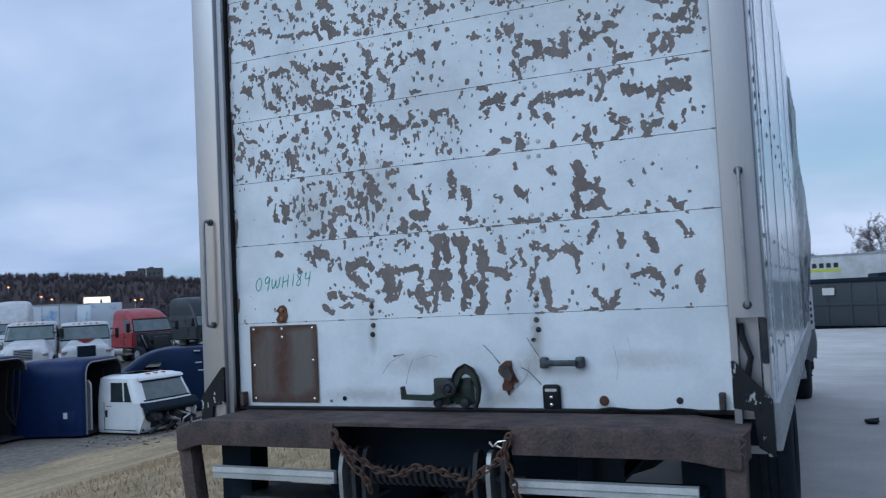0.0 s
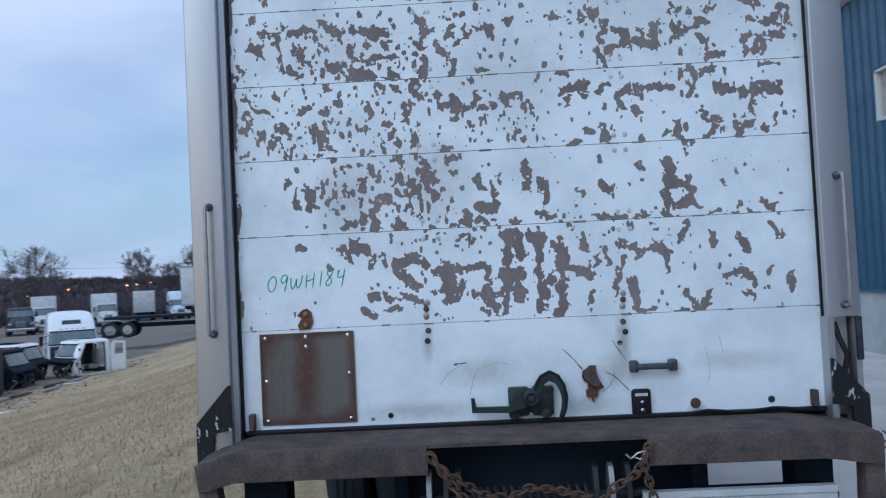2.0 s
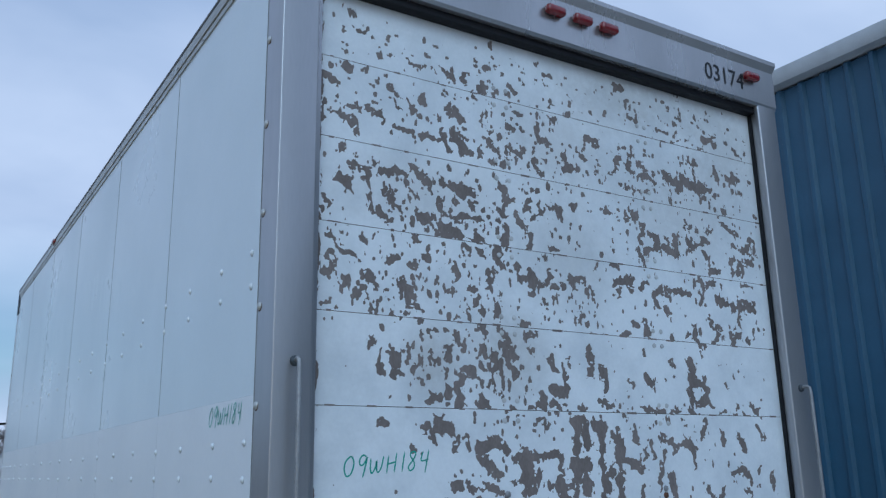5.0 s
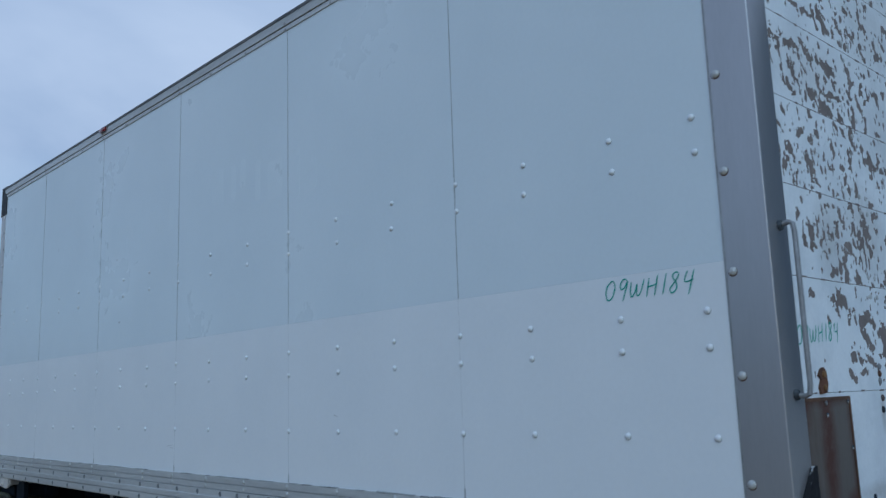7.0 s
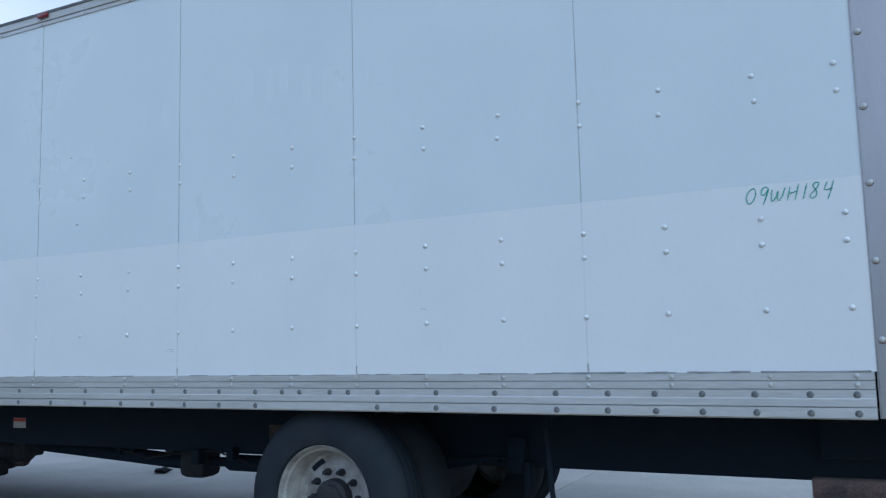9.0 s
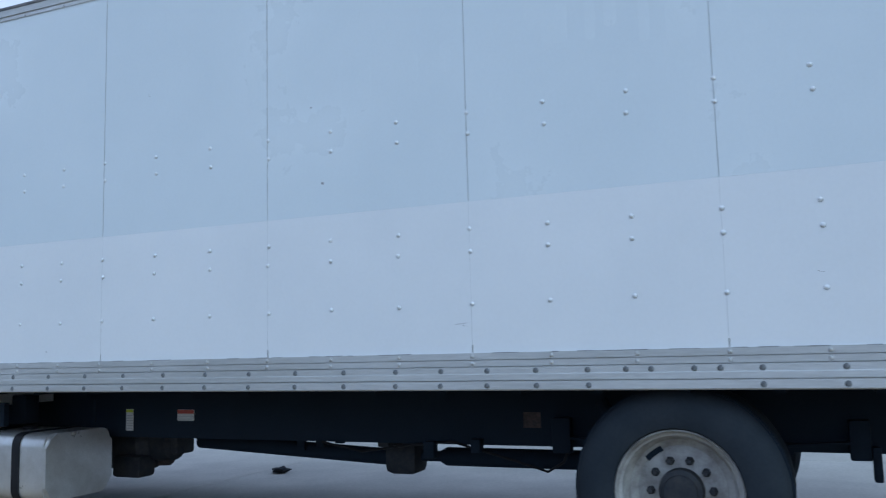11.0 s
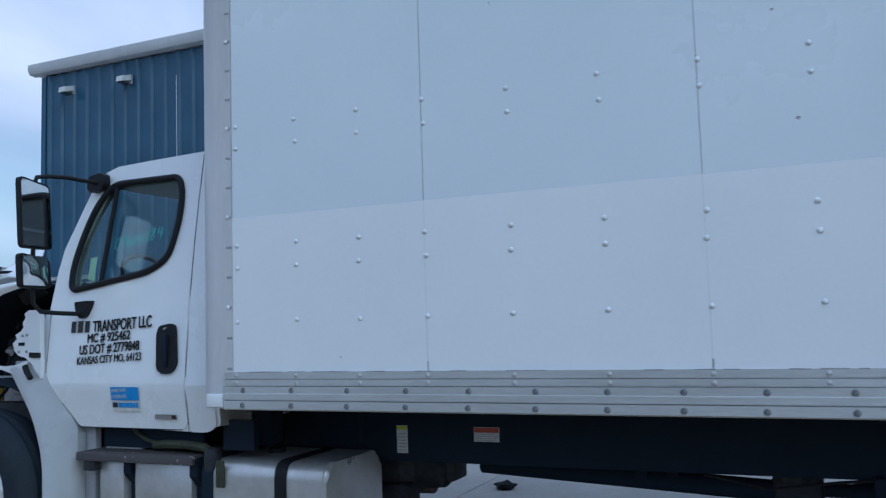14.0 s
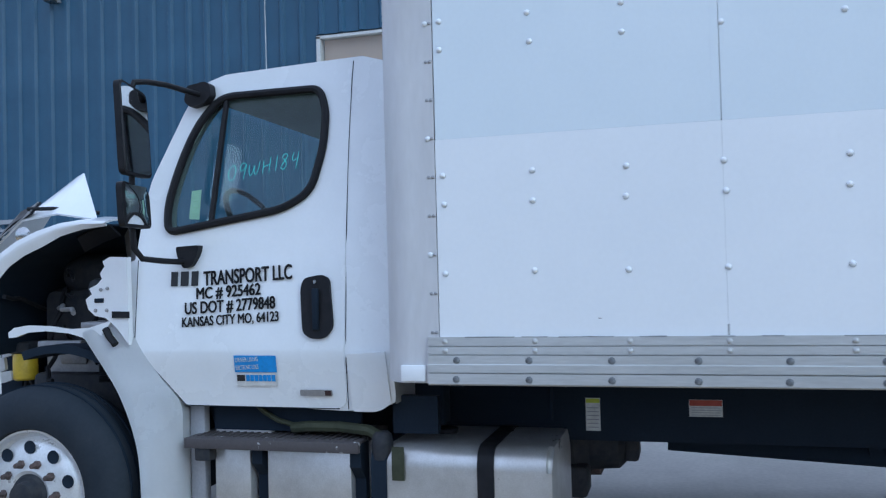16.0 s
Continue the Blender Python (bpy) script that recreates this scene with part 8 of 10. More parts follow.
def level_at(dense, z):
    """Front, rear and half width of a cab at a height."""
    for p, q in zip(dense, dense[1:]):
        if p[0] <= z <= q[0] and q[0] > p[0]:
            f = (z - p[0]) / (q[0] - p[0])
            return [p[n] + f * (q[n] - p[n]) for n in range(4)]
    return list(dense[0] if z < dense[0][0] else dense[-1])


def ring_at(level, grow=0.0, bow=0.07):
    """Eighty places round a cab at one height: front, corner, right side, corner, rear, corner, left side, corner."""
    z, front, rear, half = level
    front, rear, half = front + grow, rear - grow, half + grow
    r = min(0.22, 0.8 * half, 0.4 * (front - rear))
    out = [(-(half - r) + 2 * (half - r) * n / 12, front) for n in range(12)]
    out += [(half - r + r * math.sin(a), front - r + r * math.cos(a)) for a in [math.pi / 12 * n for n in range(6)]]
    out += [(half, front - r - (front - rear - 2 * r) * n / 16) for n in range(16)]
    out += [(half - r + r * math.cos(a), rear + r - r * math.sin(a)) for a in [math.pi / 12 * n for n in range(6)]]
    out += [(half - r - 2 * (half - r) * n / 12, rear) for n in range(12)]
    out += [(-half + r - r * math.sin(a), rear + r - r * math.cos(a)) for a in [math.pi / 12 * n for n in range(6)]]
    out += [(-half, rear + r + (front - rear - 2 * r) * n / 16) for n in range(16)]
    out += [(-half + r - r * math.cos(a), front - r + r * math.sin(a)) for a in [math.pi / 12 * n for n in range(6)]]
    middle = 0.5 * (front + rear)
    return [Vector((x, y + (bow * (1 - (x / half) ** 2) if y > middle else 0.0), z)) for x, y in out]


def cab_skin(levels, holes=(), grow=0.0, thick=0.03):
    """A pressed cab skin through levels (height, front, rear, half width), with openings (from, to, low, high) in both sides."""
    dense = flowing(levels, 4)
    cuts = sorted(set([round(p[0], 4) for p in dense] + [round(h[n], 4) for h in holes for n in (2, 3)]))
    bm = bmesh.new()
    rows = [[bm.verts.new(p) for p in ring_at(level_at(dense, z), grow)] for z in cuts]
    for z0, z1, a, b in zip(cuts, cuts[1:], rows, rows[1:]):
        for n in range(80):
            if not any(z0 >= lo - 1e-4 and z1 <= hi + 1e-4 and (i <= n < j or i <= (11 - n) % 80 < j) for i, j, lo, hi in holes):
                bm.faces.new((a[n], a[(n + 1) % 80], b[(n + 1) % 80], b[n]))
    bm.faces.new(rows[-1])
    bmesh.ops.recalc_face_normals(bm, faces=bm.faces)
    if thick:
        bmesh.ops.solidify(bm, geom=bm.faces, thickness=thick)
    return bm


def skin_pane(levels, i, j, low, high, grow=0.012, mirror=False):
    """A pane or panel that follows the skin between two columns and two heights."""
    dense = flowing(levels, 4)
    bm = bmesh.new()
    steps = [n for n in range(i, j + 1)]
    rows = [[bm.verts.new(ring[(12 - n) % 80 if mirror else n % 80]) for n in steps] for ring in [ring_at(level_at(dense, low + (high - low) * k / 5), grow) for k in range(6)]]
    for a, b in zip(rows, rows[1:]):
        for n in range(len(steps) - 1):
            bm.faces.new((a[n], a[n + 1], b[n + 1], b[n]))
    bmesh.ops.recalc_face_normals(bm, faces=bm.faces)
    bmesh.ops.solidify(bm, geom=bm.faces, thickness=0.008)
    return bm


def side_column(front, rear, y):
    """The nearest column of a side's sixteen to a place along the cab."""
    return 18 + round(16 * min(1.0, max(0.0, (front - 0.22 - y) / (front - rear - 0.44))))


def tractor(at, heading, paint, label, height=3.0, sleeper=0.0, hood=1.5, width=2.3, bed=0.0, grille=CHROME, base=0.95, bare=False, skylight=False, head=None, group="trucks parked in the yard"):
    """A bonneted truck: chassis, cab, hood, lights, glass and wheels. Forward is +y."""
    t = thing("parked_truck", pose(at[0], at[1], ground_z(*at), 0, 0, heading), label, "truck", group)
    h = width / 2
    cab0, cab1 = -0.9 - sleeper, 0.75
    top = height
    part("chassis", boxes((-0.45, 0.45, cab0 - 2.6 - bed, cab1 + hood, 0.6, 0.85), bevel=0.02) if base > 0.5 else boxes((-0.8, 0.8, cab0 + 0.2, cab1, 0.0, base + 0.1), bevel=0.02), BLACK, t)
    head = head or min(2.42, top - 0.22)
    low = head - 0.66
    levels = [(base, cab1, cab0, h), (low - 0.1, cab1 + 0.02, cab0, h), (low, cab1 - 0.02, cab0, h - 0.01), (head, cab1 - 0.34, cab0, h - 0.09)]
    if top - head > 0.5:
        k = min(1.0, (cab1 - cab0 - 0.6) / 1.5)
        rise = top - head
        levels += [(head + 0.10, cab1 - 0.40, cab0, h - 0.10), (head + 0.55 * rise, cab1 - 0.40 - 0.42 * k, cab0 + 0.02, h - 0.13), (head + 0.84 * rise, cab1 - 0.40 - 0.85 * k, cab0 + 0.05, h - 0.22), (head + 0.96 * rise, cab1 - 0.40 - 1.20 * k, cab0 + 0.12, h - 0.40), (top, cab1 - 0.40 - 1.5 * k, cab0 + 0.25, h - 0.7)]
    else:
        levels += [(top - 0.10, cab1 - 0.46, cab0 + 0.02, h - 0.12), (top - 0.03, cab1 - 0.62, cab0 + 0.1, h - 0.24), (top, cab1 - 0.85, cab0 + 0.25, h - 0.5)]
    body = part("cab", cab_skin(levels, thick=0), paint, t, smooth=50)
    part("windscreen_surround", skin_pane(levels, -3, 15, low - 0.02, head + 0.05, 0.006), BLACK, body, "black windscreen surround")
    part("windscreen", skin_pane(levels, -2, 14, low + 0.05, head - 0.02, 0.016), TEAL_GLASS, body)
    if skylight:
        part("roof_window", skin_pane(levels, 3, 9, head + 0.36 * (top - head), head + 0.56 * (top - head), 0.012), DARK_GLASS, body, "dark roof window")
    for s in (-1, 1):
        a, b = side_column(cab1, cab0, cab1 - 0.28), side_column(cab1, cab0, cab1 - 0.95)
        part("side_window", skin_pane(levels, a, max(b, a + 1), low + 0.04, head, 0.008, s < 0), DARK_GLASS, body)
        part("door_gap", skin_pane(levels, b + 1, b + 2, base + 0.1, head + 0.05, 0.0, s < 0), paint, body)
        for gy in (cab1 - 1.03, cab1 - 0.1):
            part("door_gap", tube(bmesh.new(), [(s * (h + 0.004), gy, low), (s * (h + 0.004), gy, base + 0.1)], 0.012, 5), BLACK, body)
        part("door_handle", boxes((s * h, s * (h + 0.025), cab1 - 0.98, cab1 - 0.84, low - 0.28, low - 0.22), bevel=0.006), BLACK, body)
        mir = bmesh.new()
        box(mir, s * (h + 0.16), s * (h + 0.34), cab1 - 0.12, cab1, low, low + 0.5, bevel=0.03)
        tube(mir, [(s * (h - 0.04), cab1 - 0.1, low + 0.1), (s * (h + 0.2), cab1 - 0.05, low + 0.12)], 0.02, 5)
        tube(mir, [(s * (h - 0.06), cab1 - 0.2, low + 0.5), (s * (h + 0.2), cab1 - 0.05, low + 0.42)], 0.02, 5)
        part("mirror", mir, PLASTIC, t)
        if base > 0.5:
            part("fuel_tank", tube(bmesh.new(), [(s * (h - 0.35), cab0 + 0.1, 0.75), (s * (h - 0.35), cab0 + 1.2, 0.75)], 0.28, 14), TANK, t)
        part("step", boxes((s * (h - 0.35), s * (h + 0.01), cab1 - 0.9, cab1 - 0.35, 0.55, 0.62), (s * (h - 0.35), s * (h - 0.02), cab1 - 0.9, cab1 - 0.35, 0.8, 0.86), bevel=0.01), ALU_DARK, t)
        fy = cab1 + hood * 0.55
        if base < 0.5:
            continue
        for wy in ((cab0 - 1.2 - bed, cab0 - 2.3 - bed) if bed else (cab0 - 0.9, cab0 - 2.0)):
            disc_wheel(t, s * (h + 0.02), wy, 0.5, 0.6)
        disc_wheel(t, s * (h - 0.02), fy)
        if bare:
            part("spring", boxes((s * (h - 0.6), s * (h - 0.5), fy - 0.6, fy + 0.6, 0.55, 0.68), bevel=0.02), GREASE, t)
            continue
        fend = bmesh.new()
        prism(fend, arch(0.56, 0.66, 0, 180, 10, fy, 0.5), "x", s * (h - 0.42), s * (h + 0.02))
        bmesh.ops.bevel(fend, geom=[e for e in fend.edges if abs(e.verts[0].co.x - e.verts[1].co.x) < 0.01 and max(v.co.z for v in e.verts) > 1.0], offset=0.04, segments=2, affect="EDGES", clamp_overlap=True)
        part("fender", fend, paint, t, smooth=50)
        part("headlight", boxes((s * (h - 0.42), s * (h - 0.12), cab1 + hood - 0.06, cab1 + hood + 0.03, 1.0, 1.22), bevel=0.04), CHROME, t)
    for n in range(5):
        part("roof_marker", boxes((-0.6 + 0.27 * n, -0.5 + 0.27 * n, cab1 - 0.45, cab1 - 0.35, head + 0.10, head + 0.16)), AMBER, body)
    if bare:
        lump = boxes((-0.4, 0.4, cab1 - 0.1, cab1 + hood + 0.2, low - 0.96, low - 0.26), bevel=0.08)
        box(lump, -0.75, 0.6, cab1 + 0.05, cab1 + hood, low - 0.56, low - 0.1, bevel=0.1)
        box(lump, -h * 0.9, h * 0.9, cab1 + 0.02, cab1 + 0.16, low - 0.96, low - 0.05, bevel=0.03)
        part("engine", lump, GREASE, t, "dark bare engine with no hood")
        for n in range(11):
            a = -0.95 + 0.19 * n
            part("engine_pipe", tube(bmesh.new(), [(a, cab1 + 0.1, low - 0.15 - 0.1 * (n % 3)), (a + 0.15, cab1 + 0.45 + 0.1 * (n % 2), low - 0.26 - 0.12 * (n % 4)), (a - 0.1, cab1 + 0.5, low - 0.86)], 0.03 + 0.02 * (n % 3), 6), ALU_DARK if n % 4 == 1 else RUST if n % 4 == 3 else GREASE, t)
        return t
    nose = [(0.72, cab1 + hood - 0.04, cab1 - 0.1, h * 0.90), (1.10, cab1 + hood, cab1 - 0.1, h * 0.92), (1.28, cab1 + hood - 0.06, cab1 - 0.1, h * 0.86), (low - 0.24, cab1 + hood * 0.80, cab1 - 0.1, h * 0.74), (low - 0.10, cab1 + hood * 0.42, cab1 - 0.1, h * 0.66), (low + 0.02, cab1 + hood * 0.05, cab1 - 0.1, h * 0.56)]
    part("hood", cab_skin(nose, thick=0), paint, t, smooth=50)
    gr = part("grille", boxes((-0.42, 0.42, cab1 + hood + 0.0, cab1 + hood + 0.075, 0.85, 1.38), bevel=0.03), grille, t)
    for n in range(6):
        part("grille_bar", boxes((-0.38, 0.38, cab1 + hood + 0.072, cab1 + hood + 0.09, 0.92 + 0.075 * n, 0.95 + 0.075 * n)), BLACK, gr)
    part("bumper", boxes((-h, h, cab1 + hood - 0.04, cab1 + hood + 0.14, 0.45, 0.75), bevel=0.05), CHROME, t)
    if bed:
        part("flat_bed", boxes((-h - 0.05, h + 0.05, cab0 - 2.6 - bed, cab0 - 0.4, 1.15, 1.32), bevel=0.02), BLACK, t, "long dark flat bed")
        part("headboard", prism(bmesh.new(), [(cab0 - 0.5, 1.3), (cab0 - 0.2, 2.5), (cab0 - 0.1, 2.5), (cab0 - 0.1, 1.3)], "x", -h, h), BLACK, t)
        for s in (-1, 1):
            disc_wheel(t, s * (h + 0.02), cab0 - 2.2 - bed, 0.5, 0.6)
    return t


def shell_thing(at, heading, label):
    return thing("cab_shell", pose(at[0], at[1], ground_z(*at), 0, 0, heading), label, "truck cab", "salvaged cabs in a row")


def sleeper_shell(at, heading, paint, label, length=2.3, height=2.3, width=2.2):
    """A gutted sleeper box: a rounded tunnel, closed at the far end, cluttered inside, its shade put into a near-black
    lining.
    """
    t = shell_thing(at, heading, label)
    h, f = width / 2, length / 2

    def tunnel(y, g, k):
        arched = rounded([(-h + g, 0.05 + 0.5 * g), (-h + g, height - g), (h - g, height - g), (h - g, 0.05 + 0.5 * g)], [0.05, k, k, 0.05], 8)
        return [Vector((u, y, v + 0.05 * (1 - (u / h) ** 2) * (v > 0.5 * height))) for u, v in arched]

    def lofted(rings, cap):
        bm = bmesh.new()
        rows = [[bm.verts.new(p) for p in r] for r in rings]
        for a, b in zip(rows, rows[1:]):
            for n in range(len(a)):
                bm.faces.new((a[n], a[(n + 1) % len(a)], b[(n + 1) % len(a)], b[n]))
        if cap:
            bm.faces.new(rows[-1])
        bmesh.ops.recalc_face_normals(bm, faces=bm.faces)
        return bm

    part("shell", lofted([tunnel(y, g, k) for y, g, k in ((-f, 0.05, 0.40), (-f + 0.03, 0.015, 0.44), (-f + 0.12, 0.0, 0.46), (f - 0.5, 0.0, 0.46), (f - 0.22, 0.03, 0.46), (f - 0.08, 0.10, 0.45), (f, 0.26, 0.4))], True), paint, t, smooth=60)
    # The lining's near-black colour stands in for the shade inside the tunnel.
    part("lining", lofted([tunnel(y, g, 0.36) for y, g in ((-f, 0.06), (-f + 0.02, 0.12), (f - 0.35, 0.13))], True), GREASE, t, "torn lining, near-black as shade inside", smooth=60)
    part("rear_frame", tube(bmesh.new(), [tuple(p) for p in tunnel(-f - 0.01, 0.075, 0.38)], 0.018, 6), ALU_DARK, t, "dull edge of the opening")
    part("bunk", boxes((-h + 0.15, h - 0.15, f - 1.0, f - 0.4, 0.5, 0.66), bevel=0.04), SEAT, t, "grey sleeper bunk")
    for s in (-1, 1):
        part("locker_door", boxes((s * (h - 0.004), s * (h + 0.012), -f + 0.25, -f + 0.8, 0.18, 0.75), bevel=0.01), paint, t)
        part("door_handle", boxes((s * (h + 0.01), s * (h + 0.03), -f + 0.5, -f + 0.62, height * 0.26, height * 0.34), bevel=0.006), WHITE_OLD, t)
        for k in range(3):
            part("loose_trim", tube(bmesh.new(), [(s * (h - 0.2), -f + 0.1 + 0.2 * k, height - 0.35), (s * (h - 0.22 - 0.05 * k), -f + 0.12 + 0.2 * k, 1.2 - 0.2 * k), (s * (h - 0.3), -f + 0.2, 0.4)], 0.022, 5), GREASE, t)
    return t


def hump_shell(at, heading, paint, label, length=3.5, height=2.25, width=2.3):
    """A long sleeper cab body whose roof falls in a curve to the bare front."""
    t = shell_thing(at, heading, label)
    h, f = width / 2, length / 2
    levels = [(0.06, f - 0.3, -f, h - 0.03), (0.35, f, -f, h), (0.46 * height, f - 0.05, -f, h), (0.66 * height, f - 0.42, -f, h - 0.02), (0.80 * height, f - 0.78, -f, h - 0.05), (0.92 * height, f - 1.22, -f + 0.02, h - 0.13), (0.98 * height, f - 1.75, -f + 0.06, h - 0.26), (height, f - 2.2, -f + 0.15, h - 0.5)]
    a, b = side_column(f, -f, f - 0.55), side_column(f, -f, f - 1.25)
    part("shell", cab_skin(levels, [(a, b, 0.66 * height, 0.79 * height)], thick=0.035), paint, t, smooth=50)
    # An inner copy of the skin, coloured near black for the shaded inside.
    part("lining", cab_skin(levels, [(a, b, 0.66 * height, 0.79 * height)], -0.07, 0), GREASE, t, "lining coloured near-black as inner shade")
    for s in (-1, 1):
        c = side_column(f, -f, -f + 0.95)
        part("rear_corner", skin_pane(levels, c, 34, 0.1, 0.9 * height, 0.012, s < 0), paint, t)
        part("door_gap", tube(bmesh.new(), [(s * (h + 0.003), f - 1.75, 0.8 * height), (s * (h + 0.003), f - 1.75, 0.12)], 0.012, 5), BLACK, t)
        for v, y in ((0.62, -f + 0.62), (0.74, -f + 0.7), (0.92, -f + 0.75)):
            part("hinge", boxes((s * (h - 0.12), s * (h + 0.03), y - 0.05, y + 0.16, height * v, height * v + 0.04), bevel=0.006), ALU, t)
    return t


def cab_shell(at, heading, paint, label, length=1.75, height=1.75, width=2.1, doorway=False, windows=True, screen=True, roof=None, rear_open=True, door_first=False):
    """A salvaged day cab set on the ground: pressed skin, real openings, near-black lining as inner shade, bare torn
    front.
    """
    t = shell_thing(at, heading, label)
    h, f, k = width / 2, length / 2, height
    levels = [(0.06, f - 0.12, -f, h - 0.03), (0.22, f - 0.05, -f, h), (0.50 * k, f, -f, h), (0.55 * k, f - 0.02, -f, h), (0.90 * k, f - 0.30, -f, h - 0.09), (0.945 * k, f - 0.36, -f + 0.02, h - 0.11), (0.98 * k, f - 0.48, -f + 0.08, h - 0.2), (k, f - 0.7, -f + 0.2, h - 0.42)]
    holes = []
    low, head = 0.57 * k, 0.88 * k
    front_win = (side_column(f, -f, f - 0.30), side_column(f, -f, f - (0.46 if doorway else 0.66) * length))
    if windows:
        holes.append((*front_win, low, head))
    if doorway:
        way = (side_column(f, -f, -f + 0.43 * length), side_column(f, -f, -f + 0.15 * length))
        if door_first:
            way = (side_column(f, -f, f - 0.24), side_column(f, -f, -f + 0.26))
        holes.append((*way, 0.14, 0.90 * k))
    if screen:
        holes.append((0, 12, low, head))
    holes.append((1, 11, 0.14, 0.5 * k))
    if rear_open:
        holes.append((41, 51, 0.3, 0.85 * k))
    shell = part("shell", cab_skin(levels, holes), paint, t, smooth=50)
    # Inner copy of the skin; its near-black colour paints the shade behind the openings.
    part("lining", cab_skin(levels, holes, -0.06, 0), GREASE, t, "torn lining, near-black as shade inside", smooth=50)
    if screen:
        part("windscreen", skin_pane(levels, 0, 12, low, head, -0.012), TEAL_GLASS, t, "dusty windscreen")
        for z in (low, head):
            part("screen_seal", skin_pane(levels, -1, 13, z - 0.018, z + 0.018, 0.008), BLACK, shell)
        part("sun_visor", skin_pane(levels, -1, 13, 0.905 * k, 0.965 * k, 0.07), roof or paint, shell)
    if roof:
        part("roof_skin", skin_pane(levels, 0, 80, 0.93 * k, 0.985 * k, 0.012), roof, shell, "roof of another colour")
    for n in range(3):
        part("roof_marker", boxes((-0.36 + 0.3 * n, -0.26 + 0.3 * n, f - 0.52, f - 0.42, 0.965 * k, 0.99 * k + 0.02)), AMBER, shell)
    for s in (-1, 1):
        if windows:
            part("side_glass", skin_pane(levels, *front_win, low, head, -0.02, s < 0), DARK_GLASS, t)
            part("window_seal", skin_pane(levels, front_win[0], front_win[1], low - 0.02, low + 0.012, 0.008, s < 0), BLACK, shell)
            if not doorway:
                part("vent_bar", tube(bmesh.new(), [(s * (h - 0.005), f - 0.62, low), (s * (h - 0.085), f - 0.72, head)], 0.02, 6), paint, shell)
        gap = side_column(f, -f, f - 0.78 * length) if not doorway else way[0] - 1
        y_gap = f - 0.22 - (gap - 18) * (length - 0.44) / 16
        part("door_gap", tube(bmesh.new(), [(s * (h + 0.002), y_gap, 0.55 * k), (s * (h + 0.002), y_gap, 0.14), (s * (h + 0.002), f - 0.2, 0.14)], 0.012, 5), BLACK, t)
        part("door_handle", boxes((s * h, s * (h + 0.025), y_gap + 0.05, y_gap + 0.13, 0.30 * k, 0.42 * k), bevel=0.006), BLACK, t)
        part("name_bar", boxes((s * h, s * (h + 0.008), y_gap + 0.06, y_gap + 0.28, 0.475 * k, 0.495 * k)), GREY_TRIM, t)
        if doorway:
            for v in (0.2, 0.72):
                part("hinge", boxes((s * (h - 0.02), s * (h + 0.03), y_gap - 0.10, y_gap - 0.02, v * k, v * k + 0.1), bevel=0.006), BLACK, t)
    st = boxes((-0.7, -0.2, -0.35, 0.1, 0.3, 0.5), (-0.7, -0.2, -0.45, -0.3, 0.4, 1.15), bevel=0.05)
    part("seat", st, SEAT, t, "torn grey seat")
    wheel_ring = bmesh.new()
    tube(wheel_ring, [(-0.45 + 0.2 * math.cos(a), f - 0.52 + 0.08 * math.sin(a), 0.56 * k + 0.18 * math.sin(a)) for a in [math.pi / 8 * n for n in range(17)]], 0.016, 5)
    part("steering_wheel", wheel_ring, BLACK, t)
    cowl = bmesh.new()
    prism(cowl, rounded([(f - 0.1, 0.54 * k), (f + 0.10, 0.53 * k), (f + 0.26, 0.43 * k), (f + 0.22, 0.38 * k), (f - 0.1, 0.30 * k)], 0.03, 2), "x", -h + 0.06, h - 0.06)
    part("dash_cowl", cowl, BLACK, t, "black cowl left bare under the windscreen", smooth=40)
    part("bare_firewall", boxes((-h + 0.12, h - 0.12, f - 0.16, f - 0.06, 0.1, 0.5 * k), bevel=0.02), GREASE, t)
    chance_t = random.Random(int(100 * abs(at[0]) + abs(at[1])))
    for n in range(11):
        x = -h + 0.15 + (width - 0.3) * chance_t.random()
        z = 0.40 * k * chance_t.uniform(0.6, 1.0)
        pts = [(x, f - 0.05, z), (x + chance_t.uniform(-0.15, 0.15), f + chance_t.uniform(0.12, 0.28), z - 0.1), (x + chance_t.uniform(-0.25, 0.25), f + chance_t.uniform(0.1, 0.32), 0.18 * k), (x + chance_t.uniform(-0.2, 0.2), f + chance_t.uniform(0.0, 0.25), 0.04)]
        part("torn_part", tube(bmesh.new(), pts, chance_t.uniform(0.014, 0.05), 6), paint if n % 7 == 2 else ALU_DARK if n % 5 == 1 else GREASE, t)
    for n in range(6):
        x, z = chance_t.uniform(-h + 0.25, h - 0.25), chance_t.uniform(0.12, 0.3) * k
        lump = bmesh.new()
        bmesh.ops.create_icosphere(lump, subdivisions=2, radius=0.16)
        for v in lump.verts:
            v.co *= 1 + 0.5 * noise.noise(v.co * 7 + Vector((n, x, z)))
            v.co = Vector((v.co.x * chance_t.uniform(0.98, 1.02) + x, v.co.y + f + 0.04, max(0.0, v.co.z + z)))
        part("torn_part", lump, GREASE, t)
    for s in (-1, 1):
        part("torn_panel", prism(bmesh.new(), [(f - 0.14, 0.5 * k), (f + 0.02, 0.46 * k), (f + 0.10, 0.30 * k), (f - 0.02, 0.14 * k), (f - 0.12, 0.04)], "x", s * (h - 0.06), s * (h - 0.02)), paint, t)
    return t


